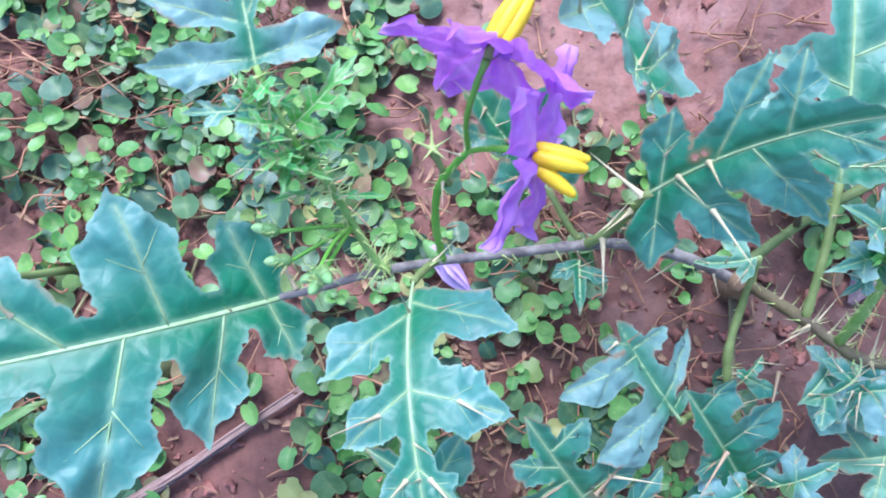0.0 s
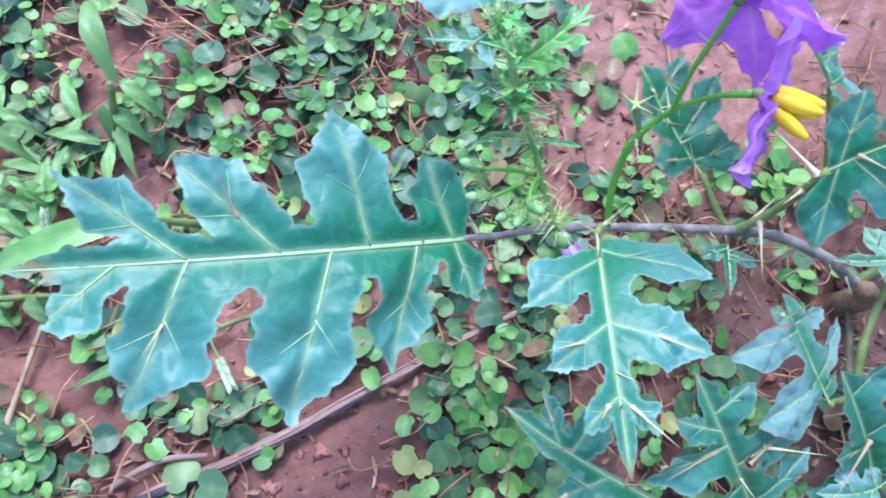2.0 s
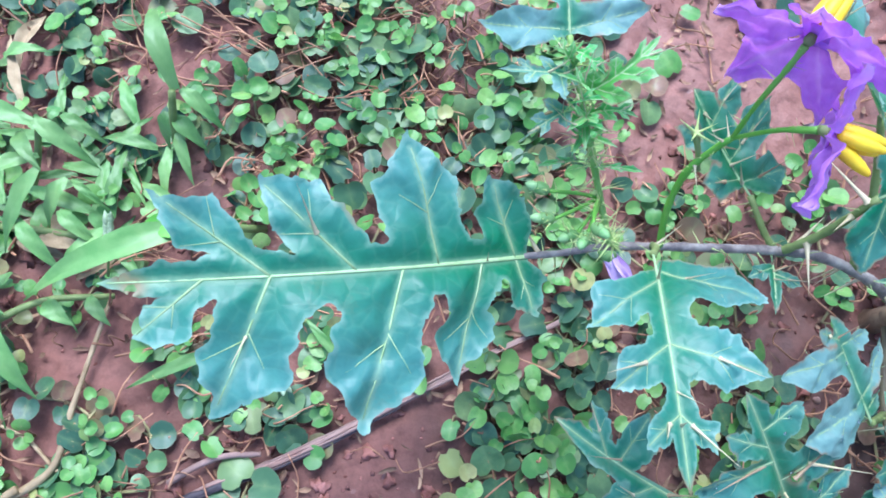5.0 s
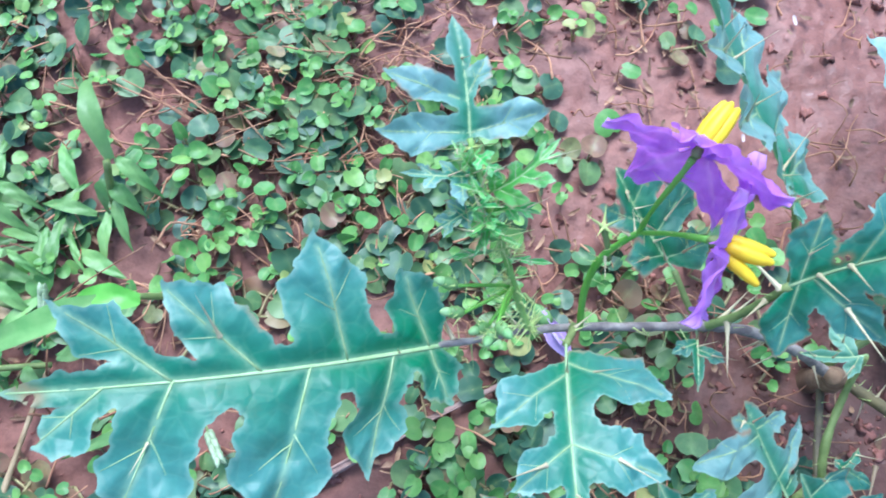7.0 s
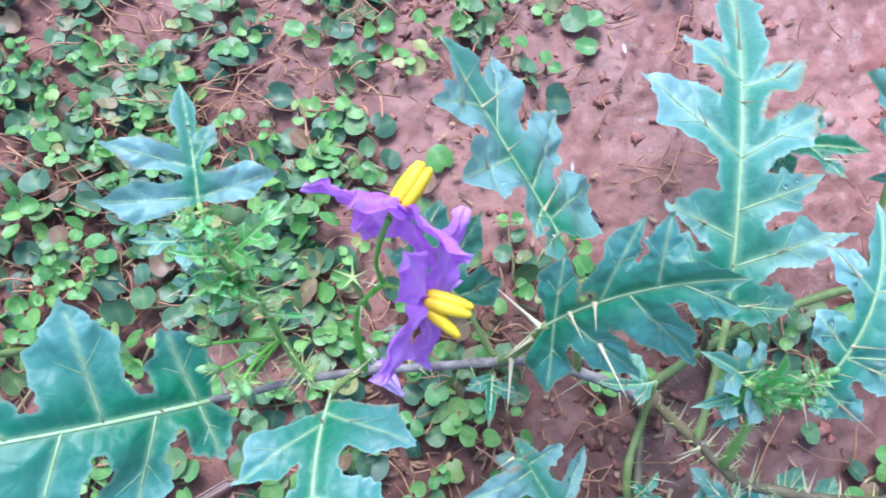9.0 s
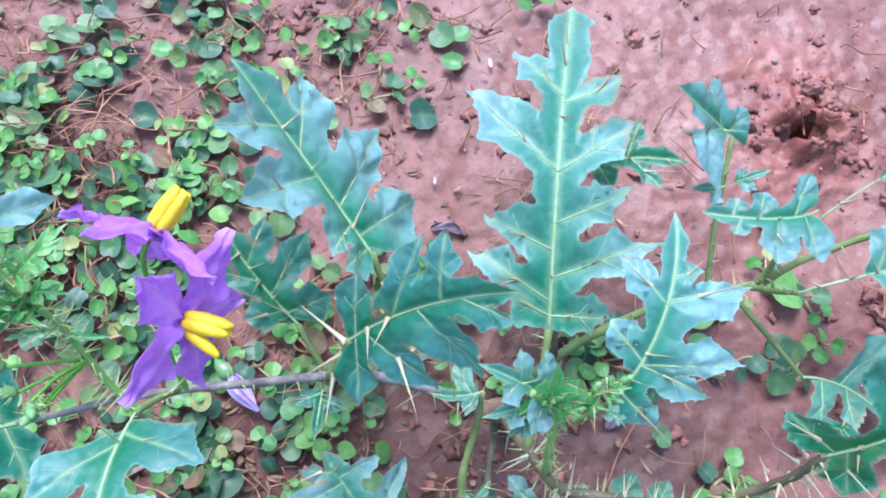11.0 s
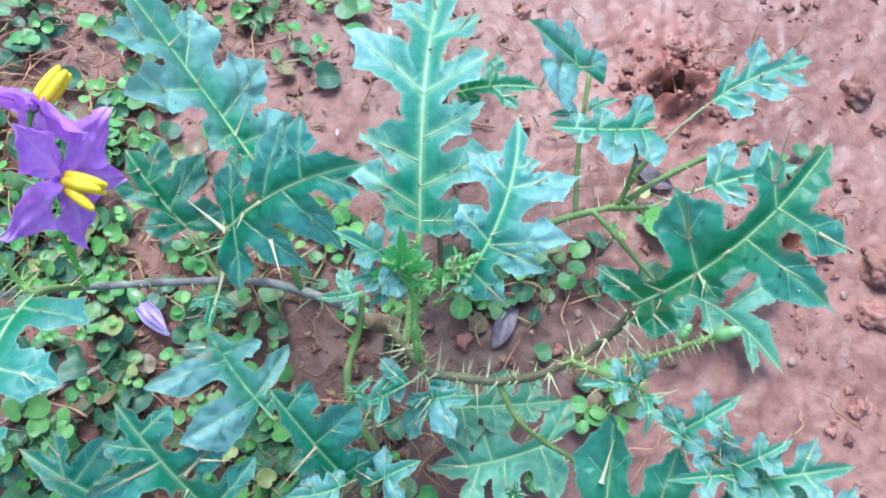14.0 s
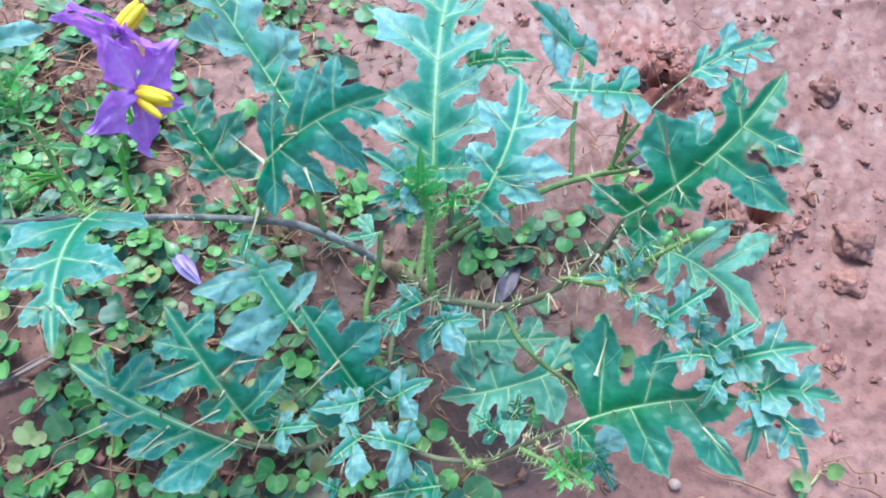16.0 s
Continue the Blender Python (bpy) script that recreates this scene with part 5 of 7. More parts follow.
leaf("low_small", (1.448, -0.425, 0.500), (1.390, -0.387, 0.545), (1.333, -0.350, 0.550), (0.0, 0.0, 1.0), [(0.10, 0.28, 0.42), (0.12, 0.33, -0.38), (0.50, 0.68, 0.24), (0.48, 0.64, -0.27)], mat=LEAF_DARK, width=0.46, bay=1.30, rib=0.6, blunt=0.9)
leaf("low_small", (1.812, -0.495, 0.550), (1.847, -0.543, 0.545), (1.882, -0.592, 0.500), (0.0, 0.0, 1.0), [(0.10, 0.28, 0.42), (0.12, 0.33, -0.38), (0.50, 0.68, 0.24), (0.48, 0.64, -0.27)], mat=LEAF_DARK, width=0.46, bay=1.30, rib=0.6, blunt=0.9)
leaf("low_small", (2.044, 0.314, 0.900), (1.998, 0.239, 0.895), (1.951, 0.163, 0.850), (0.0, 0.0, 1.0), [(0.10, 0.28, 0.42), (0.12, 0.33, -0.38), (0.50, 0.68, 0.24), (0.48, 0.64, -0.27)], mat=LEAF_DARK, width=0.46, bay=1.30, rib=0.6, blunt=0.9)
leaf("low_small", (1.240, -0.590, 0.300), (1.105, -0.616, 0.345), (0.969, -0.642, 0.350), (0.0, 0.0, 1.0), [(0.10, 0.28, 0.42), (0.12, 0.33, -0.38), (0.50, 0.68, 0.24), (0.48, 0.64, -0.27)], width=0.46, bay=1.30, rib=0.6, blunt=0.9)
leaf("low_small", (0.833, -0.615, 0.300), (0.789, -0.598, 0.345), (0.744, -0.580, 0.350), (0.0, 0.0, 1.0), [(0.10, 0.28, 0.42), (0.12, 0.33, -0.38), (0.50, 0.68, 0.24), (0.48, 0.64, -0.27)], width=0.46, bay=1.30, rib=0.6, blunt=0.9)


def stem(name, points, radii, mat, parent=plant, spines=0, long=0.1, label="", mesh=None, n=7, sides=8, seed=1, young=False, big_share=0.18):
    """A tapered stem with prickles all round it."""
    r = np.random.default_rng(seed + len(points))
    path = catmull(points, n)
    ob = part(name, *tube(path, radii, sides, 1.0, 0.13, r), mat, parent, label)
    seg = np.gradient(path, axis=0)
    for _ in range(spines):
        k = r.integers(1, len(path) - 1)
        t = unit(seg[k])
        w = r.normal(0, 1, 3)
        w = unit(w - t * (w @ t))
        w[2] = w[2] * 0.9 + 0.1
        rad = np.interp(k / len(path), np.linspace(0, 1, len(radii)), radii)
        big = r.random() < big_share and not young
        shape = mesh or (SPINE if big else SPINE_GREEN)
        prickle(path[k] + rad * 0.8 * w, w + 0.25 * t * r.uniform(-1, 1), long * (r.uniform(0.7, 1.25) if big else r.uniform(0.35, 0.7)), ob, shape, 0.6 if big else (0.6 if young else 0.5))
    return ob


# woody crown and the main branches
stem("crown", [(1.10, 0.40, -0.12), (1.09, 0.385, 0.10), (1.04, 0.37, 0.26), (0.98, 0.36, 0.36)], [0.06, 0.052, 0.042, 0.03], WOOD, label="pale brown woody crown at the soil")
stem("stem", [(1.02, 0.37, 0.28), (0.80, 0.42, 0.46), (0.60, 0.45, 0.55), (0.43, 0.44, 0.60), (0.20, 0.40, 0.68), (0.0, 0.37, 0.72), (-0.184, 0.325, 0.80), (-0.32, 0.275, 0.85), (-0.43, 0.244, 0.882)],
     [0.0215, 0.0185, 0.016, 0.014, 0.0118, 0.0088], STEM_OLD, spines=40, long=0.13, label="purple-grey prickly old stem")
stem("stem", [(1.06, 0.37, 0.26), (1.13, 0.22, 0.50), (1.214, 0.102, 0.615), (1.34, 0.075, 0.63), (1.468, 0.059, 0.645), (1.628, 0.067, 0.783), (1.774, 0.133, 1.0), (1.835, 0.205, 1.15)],
     [0.0205, 0.0185, 0.0172, 0.0160, 0.0142, 0.0122], STEM, spines=130, long=0.10, big_share=0.3)
stem("stem", [(1.468, 0.059, 0.635), (1.541, -0.063, 0.580), (1.651, -0.140, 0.510), (1.763, -0.194, 0.450), (1.80, -0.24, 0.42)], [0.0125, 0.0105, 0.0085], STEM_YOUNG, spines=22, long=0.08)
stem("stem", [(1.06, 0.34, 0.12), (1.02, 0.0, 0.16), (1.02, -0.3, 0.28), (1.141, -0.473, 0.385), (1.385, -0.52, 0.46), (1.518, -0.49, 0.62), (1.60, -0.47, 0.73), (1.66, -0.458, 0.805)],
     [0.0150, 0.0125, 0.0105, 0.0095, 0.0085], STEM, spines=76, long=0.08)
stem("stem", [(1.02, -0.2, 0.24), (0.86, -0.36, 0.30), (0.70, -0.46, 0.36), (0.57, -0.47, 0.44)], [0.0135, 0.0115, 0.0095], STEM, spines=36, long=0.11, mesh=SPINE_RED)
stem("petiole", [(1.03, -0.15, 0.2), (0.94, -0.02, 0.34), (0.91, 0.12, 0.43), (0.955, 0.30, 0.49), (0.964, 0.403, 0.60)], [0.019, 0.0165, 0.0145, 0.0125, 0.0100], STEM_YOUNG, spines=7, long=0.07)
stem("petiole", [(1.00, 0.0, 0.18), (0.80, -0.05, 0.48), (0.674, -0.081, 0.66)], [0.0136, 0.0109], STEM_YOUNG, spines=3, long=0.07)
stem("petiole", [(1.02, -0.15, 0.22), (0.98, -0.22, 0.32), (0.926, -0.268, 0.42)], [0.0136, 0.0109], STEM, spines=17, long=0.1, mesh=SPINE_RED)
stem("petiole", [(0.57, -0.47, 0.44), (0.48, -0.455, 0.42), (0.362, -0.424, 0.42)], [0.0122, 0.0095], STEM, spines=5, long=0.1)
stem("petiole", [(1.13, 0.22, 0.5), (1.155, 0.40, 0.60), (1.18, 0.61, 0.69)], [0.0150, 0.0122], STEM_YOUNG, spines=6, long=0.09)
stem("petiole", [(0.43, 0.44, 0.58), (0.48, 0.455, 0.76), (0.533, 0.503, 0.98)], [0.0150, 0.0116], STEM_YOUNG, spines=6, long=0.15, big_share=0.9)
stem("petiole", [(0.46, 0.44, 0.56), (0.400, 0.49, 0.57), (0.323, 0.611, 0.62)], [0.0122, 0.0102], STEM_YOUNG, spines=3, long=0.1)
stem("petiole", [(0.72, 0.43, 0.5), (0.66, 0.62, 0.74), (0.580, 0.785, 0.93)], [0.0150, 0.0109], STEM_YOUNG, spines=6, long=0.13)
stem("petiole", [(-0.02, 0.37, 0.72), (-0.05, 0.32, 0.86), (-0.076, 0.278, 0.93)], [0.0122, 0.0102], STEM_YOUNG, spines=5, long=0.08)
stem("petiole", [(1.23, 0.30, 0.80), (1.28, 0.32, 0.86), (1.332, 0.357, 0.911)], [0.0122, 0.0102], STEM_YOUNG, spines=3, long=0.08)
# branches behind
stem("stem", [(1.10, 0.45, 0.08), (1.40, 0.66, 0.18), (1.75, 0.82, 0.30), (2.07, 0.875, 0.42)], [0.0204, 0.0177, 0.0150], STEM_YOUNG, spines=31, long=0.09)
stem("stem", [(2.07, 0.875, 0.42), (2.20, 0.95, 0.50), (2.40, 1.02, 0.62), (2.55, 1.07, 0.66)], [0.0150, 0.0136, 0.0109], STEM_YOUNG, spines=8, long=0.08, label="cut-off green branch end")
stem("petiole", [(2.05, 0.87, 0.41), (2.10, 0.96, 0.54), (2.2, 1.066, 0.653)], [0.0136, 0.0102], STEM_YOUNG, spines=13, long=0.1)
stem("petiole", [(2.02, 0.865, 0.40), (2.08, 0.83, 0.48), (2.139, 0.807, 0.55)], [0.0136, 0.0102], STEM_YOUNG, spines=6, long=0.09)
stem("petiole", [(1.88, 0.85, 0.34), (1.88, 1.1, 0.48), (1.914, 1.394, 0.62)], [0.0122, 0.0095], STEM_YOUNG, spines=7, long=0.09)
stem("petiole", [(2.06, 0.87, 0.42), (2.075, 0.98, 0.62), (2.06, 1.075, 0.80)], [0.0105, 0.0085], STEM_YOUNG, spines=5, long=0.08)
stem("petiole", [(1.3, 0.60, 0.16), (1.26, 0.95, 0.48), (1.28, 1.207, 0.72)], [0.0122, 0.0095], STEM, spines=6, long=0.09)
stem("petiole", [(1.95, 0.86, 0.38), (2.1, 0.68, 0.36), (2.249, 0.532, 0.30)], [0.0122, 0.0095], STEM_YOUNG, spines=5, long=0.08)
for at, way in (((1.837, 0.205, 1.040), (-0.084, 0.065, 0.080)),
                ((1.829, 0.189, 1.000), (-0.111, 0.046, 0.080)),
                ((1.841, 0.180, 1.020), (-0.027, -0.107, 0.060)),
                ((1.810, 0.160, 0.980), (0.064, -0.068, 0.060)),
                ((1.765, 0.163, 0.950), (-0.048, 0.040, 0.050)),
                ((1.789, 0.168, 0.970), (-0.026, 0.038, 0.070)),
                ((1.723, 0.128, 0.920), (-0.041, 0.013, 0.040)),
                ((1.668, 0.107, 0.900), (-0.033, 0.019, 0.040)),
                ((1.893, 0.207, 1.200), (-0.041, -0.055, 0.050)),
                ((1.862, -0.067, 1.100), (0.091, 0.009, 0.050)),
                ((1.983, 0.268, 1.280), (-0.007, -0.085, 0.060)),
                ((1.889, 0.030, 1.050), (0.042, -0.027, 0.050))):
    prickle(at, way, float(np.linalg.norm(way)), plant, SPINE, 0.6)
for at, way, shape in (((0.406, -0.365, 0.620), (-0.142, -0.107, 0.050), SPINE),
                       ((0.452, -0.461, 0.520), (-0.092, -0.091, 0.050), SPINE),
                       ((0.332, -0.237, 0.740), (-0.182, -0.107, 0.050), SPINE_RED),
                       ((0.413, -0.272, 0.720), (0.124, 0.144, 0.050), SPINE_RED),
                       ((0.821, -0.171, 0.600), (-0.139, -0.171, 0.050), SPINE_RED),
                       ((-0.044, -0.404, 0.500), (-0.146, -0.096, 0.050), SPINE),
                       ((0.179, -0.405, 0.470), (-0.130, -0.165, 0.050), SPINE),
                       ((0.542, -0.438, 0.500), (-0.023, -0.104, 0.050), SPINE_RED),
                       ((0.867, -0.476, 0.500), (-0.017, -0.134, 0.050), SPINE),
                       ((-0.031, -0.274, 0.520), (-0.120, 0.001, 0.050), SPINE_RED),
                       ((0.944, -0.278, 0.460), (0.028, 0.044, 0.050), SPINE_RED),
                       ((0.911, -0.307, 0.440), (-0.020, -0.102, 0.050), SPINE_RED),
                       ((0.574, -0.373, 0.550), (0.063, -0.038, 0.050), SPINE_RED),
                       ((0.612, -0.090, 0.550), (0.097, 0.104, 0.050), SPINE_RED),
                       ((1.036, 0.060, 0.500), (-0.085, -0.213, 0.050), SPINE_RED),
                       ((1.372, -0.224, 0.420), (-0.121, 0.007, 0.050), SPINE),
                       ((1.734, -0.312, 0.950), (0.067, 0.202, 0.050), SPINE),
                       ((0.859, -0.519, 0.500), (-0.014, -0.081, 0.050), SPINE)):
    prickle(at, way, float(np.linalg.norm(way)), plant, shape, 0.36)
# young shoots, thick with fine prickles
YS = [(-0.15, 0.33, 0.79), (-0.19, 0.36, 0.84), (-0.285, 0.508, 1.039), (-0.348, 0.574, 1.2), (-0.41, 0.70, 1.30)]
stem("shoot", YS, [0.0125, 0.012, 0.010, 0.008], SHOOT, spines=120, long=0.13, young=True, label="fresh green shoot dense with fine prickles", seed=3)
stem("shoot", [(1.18, 0.15, 0.6), (1.16, 0.22, 0.78), (1.15, 0.30, 0.92), (1.10, 0.335, 1.03), (1.05, 0.35, 1.11)], [0.0163, 0.0136, 0.0095], SHOOT, spines=80, long=0.075, young=True, seed=4)
stem("shoot", [(1.15, 0.28, 0.88), (1.20, 0.33, 0.92), (1.26, 0.37, 0.95), (1.33, 0.40, 0.98)], [0.0109, 0.0088, 0.0068], SHOOT, spines=45, long=0.055, young=True, seed=5)
stem("shoot", [(1.667, 0.096, 0.860), (1.762, 0.013, 1.000), (1.839, -0.034, 1.070), (1.923, -0.182, 1.120), (2.077, -0.297, 1.150), (2.194, -0.405, 1.140), (2.264, -0.481, 1.120)], [0.0105, 0.0115, 0.0098, 0.0085, 0.0054], STEM_YOUNG, spines=137, long=0.085, young=True, seed=6)
stem("shoot", [(1.78, 0.06, 0.98), (1.88, 0.05, 1.10), (1.97, 0.07, 1.20), (2.03, 0.085, 1.25)], [0.0100, 0.0092, 0.0075], STEM_YOUNG, spines=102, long=0.065, young=True, seed=7)
stem("shoot", [(1.385, -0.52, 0.46), (1.34, -0.55, 0.52), (1.26, -0.45, 0.56)], [0.0122, 0.0095, 0.0068], STEM_YOUNG, spines=49, long=0.06, young=True, seed=8)
stem("shoot", [(1.52, -0.5, 0.62), (1.62, -0.56, 0.64), (1.70, -0.60, 0.66), (1.76, -0.66, 0.70)], [0.0136, 0.0109, 0.0068], STEM_YOUNG, spines=114, long=0.06, young=True, seed=9)


def bud(at, way, length, pale=True):
    """A flower bud: a spiny green calyx and the folded pale corolla that shows at its end."""
    v, f = revolve([(0, 0.10), (0.08, 0.2), (0.3, 0.27), (0.55, 0.24), (0.6, 0.2)], 9)
    ob = part("flower_bud", turned(v, at, way, 0, length), f, BUD, plant, "small green flower bud")
    v, f = revolve([(0.5, 0.19), (0.75, 0.2), (0.92, 0.12), (1.0, 0.02)], 9)
    part("folded_corolla", turned(v, at, way, 0, length), f, LEAF_TIP, ob)
    return ob


stem("withered_shoot", [(1.528, -0.450, 0.620), (1.592, -0.488, 0.600), (1.625, -0.532, 0.580), (1.648, -0.582, 0.550)], [0.008, 0.007, 0.005], DRY, spines=70, long=0.095, mesh=SPINE, label="withered brown shoot bristling with straw prickles", seed=15)
LEAF_TIP = plain_material("pale_green_bud_tip", (0.20, 0.42, 0.13), (0.36, 0.56, 0.24), 200, 0.5)
bud((2.02, 0.08, 1.25), (0.5, 0.05, 0.55), 0.085)
bud((1.33, 0.40, 0.98), (0.6, 0.3, 0.2), 0.05)
bud((1.26, 0.37, 0.96), (0.1, 0.35, 0.6), 0.055)
bud((1.30, 0.36, 0.955), (0.7, -0.25, 0.3), 0.05)
bud((1.95, 0.09, 1.17), (0.3, 0.5, 0.5), 0.06)

for at, way, size in (((-0.396, 0.381, 1.060), (-1.00, 0.12, 0.25), 0.068),
                       ((-0.371, 0.318, 1.020), (-1.00, -0.10, 0.20), 0.068),
                       ((-0.287, 0.273, 1.060), (-0.35, -0.70, 0.50), 0.066),
                       ((-0.286, 0.281, 1.120), (0.50, -0.60, 0.60), 0.066),
                       ((-0.300, 0.298, 0.980), (-0.70, -0.40, 0.30), 0.066)):
    a, w = np.array(at), unit(np.array(way, float))
    stem("pedicel", [(-0.235, 0.43, 0.92), (a + np.array((-0.235, 0.43, 0.96))) / 2 - 0.01 * w, a], [0.0062, 0.0055], PEDUNCLE, n=4, sides=5, spines=7, long=0.07, young=True)
    ob = bud(at, way, size)
    r = np.random.default_rng(int(abs(at[0]) * 1000))
    for _ in range(12):
        d = r.normal(0, 1, 3)
        d = unit(d - w * (d @ w))
        prickle(a + w * size * r.uniform(0.15, 0.55) + d * 0.24 * size, d + 0.7 * w, r.uniform(0.02, 0.04), ob, SPINE_GREEN, 0.7)


def old_calyx(points, sepals):
    """A spent flower stalk that ends in a star of pale pointed sepals."""
    ob = stem("pedicel", points, [0.009, 0.008, 0.012], STEM_YOUNG, n=5, sides=6, label="spent flower stalk with pale pointed sepals")
    end = np.array(points[-1])
    for k in range(5):
        w = k * 2 * math.pi / 5 + 0.4
        prickle(end, (math.cos(w), math.sin(w), 0.75), sepals * (0.8 + 0.1 * (k % 3)), ob, SPINE_GREEN, 1.15)


old_calyx([(0.015, 0.517, 1.000), (-0.005, 0.544, 1.060), (-0.025, 0.576, 1.100)], 0.075)


# ---- flowers ----
def petal(at, axis, out, length, wide, seed, parent, reflex=0.1):
    """A crumpled petal of a star-shaped corolla: it widens until it meets its neighbours, then runs out to a point; creased along its middle."""
    r = np.random.default_rng(seed)
    axis, out = unit(np.array(axis, float)), np.array(out, float)
    out = unit(out)
    side = unit(np.cross(axis, out))
    nu, nv = 22, 14
    verts, faces, mid = [], [], []
    ph = r.uniform(0, 6, 3)
    for i in range(nu + 1):
        u = i / nu
        half = max(0.72 * length * u, 0.016) if u < 0.48 else wide * (1 - ((u - 0.48) / 0.52) ** 0.9) + 0.003
        half = min(half, wide) * (1 + 0.07 * math.sin(19 * u + ph[1]))
        for j in range(nv + 1):
            v = 2 * j / nv - 1
            ruffle = 0.013 * math.sin(7 * u + ph[0] + 3 * v) * abs(v) + 0.008 * math.sin(17 * u + ph[1]) * v * v + 0.006 * math.sin(11 * v + ph[2]) * u
            ruffle += 0.016 * float(fbm(np.array(u * length * 3 + seed), np.array(v * half * 3), 0.09, 3, 91))
            h = -reflex * length * u * u + 0.020 * (1 - abs(v)) ** 2 * (1 - 0.5 * u) + ruffle
            verts.append(np.array(at) + out * length * u + side * half * v + axis * h)
            mid.append(0.28 * math.exp(-((v / 0.11) ** 2)) + 0.5 * min(max((u - 0.86) / 0.14, 0), 1))
    for i in range(nu):
        for j in range(nv):
            q = i * (nv + 1) + j
            faces.append((q, q + 1, q + nv + 2, q + nv + 1))
    ob = part("petal", verts, faces, PETAL, parent)
    ob.data.attributes.new("pale", "FLOAT", "POINT").data.foreach_set("value", np.array(mid, np.float32))
    return ob


def flower(centre, axis, face, outs, lengths, stalk, seed, split=-1):
    axis, face = unit(np.array(axis, float)), unit(np.array(face, float))
    v, f = revolve([(-0.030, 0.006), (-0.026, 0.010), (-0.016, 0.014), (-0.006, 0.016), (-0.002, 0.010)], 10)
    ob = part("flower", turned(v, centre, axis), f, STEM_YOUNG, plant, "violet flower with a cone of yellow anthers")
    for k, (o, ln) in enumerate(zip(outs, lengths)):
        petal(centre, face, o, ln, 0.345 * ln + 0.006 * ((k * 7) % 3 - 1), seed + k, ob, 0.02 + 0.04 * (k % 2))
    v, f = revolve([(-0.006, 0.001), (-0.004, 0.02), (0.0, 0.038), (0.004, 0.036), (0.006, 0.001)], 12)
    part("corolla_throat", turned(v, centre, face), f, PETAL, ob)
    prof = [(0, 0.010), (0.1, 0.0155), (0.4, 0.0175), (0.75, 0.014), (0.95, 0.0085), (1.0, 0.004)]
    e1 = unit(np.cross(axis, [0.3, 0.2, 1.0]))
    e2 = np.cross(axis, e1)
    low = min(range(5), key=lambda k: (math.cos(2 * math.pi * k / 5 + 0.5) * e1 + math.sin(2 * math.pi * k / 5 + 0.5) * e2) @ np.array((0, 0.8, 0.6)))
    for k in range(5):
        w = 2 * math.pi * k / 5 + 0.5
        off = math.cos(w) * e1 + math.sin(w) * e2
        tilt = 0.45 if split >= 0 and k == low else 0.02
        v, f = revolve([(z * 0.112, r) for z, r in prof], 8)
        part("anther", turned(v, np.array(centre) + off * 0.0155 + axis * 0.006, axis + off * tilt), f, ANTHER, ob)
    stem("pedicel", stalk, [0.0068, 0.0062, 0.0095], PEDUNCLE, spines=9, long=0.06, n=6, seed=seed)
    return ob


C1 = np.array((0.172, 0.465, 1.404))
flower(C1, (0.97, -0.24, -0.02), (0.874, -0.386, 0.296), [np.array(q) - C1 for q in ((0.132, 0.507, 1.609), (0.274, 0.678, 1.412), (0.252, 0.568, 1.214), (0.203, 0.318, 1.235), (0.097, 0.26, 1.463))],
       [0.225, 0.245, 0.235, 0.22, 0.235], [(0.06, 0.56, 1.13), (0.10, 0.51, 1.30), (0.15, 0.475, 1.39)], 21, 3)
C2 = np.array((0.101, 0.660, 1.472))
flower(C2, (0.51, 0.84, 0.16), (0.51, 0.84, 0.12), [(-0.216, 0.033, 0.011), (-0.072, -0.056, 0.178), (0.166, -0.129, 0.060), (0.100, -0.110, -0.172), (-0.108, 0.004, -0.208)],
       [0.222, 0.205, 0.225, 0.232, 0.235], [(0.06, 0.56, 1.13), (0.05, 0.57, 1.30), (0.066, 0.60, 1.42), (0.085, 0.634, 1.467)], 31, -1)
stem("peduncle", [(0.0, 0.37, 0.72), (-0.02, 0.45, 0.86), (-0.011, 0.511, 0.994), (0.03, 0.545, 1.08), (0.06, 0.56, 1.13)], [0.0115, 0.0108, 0.0086], PEDUNCLE, spines=16, long=0.07, seed=12)


# ---- creeping round-leaved weed ----
def step(x, a, b):
    k = np.clip((x - a) / (b - a), 0, 1)
    return k * k * (3 - 2 * k)


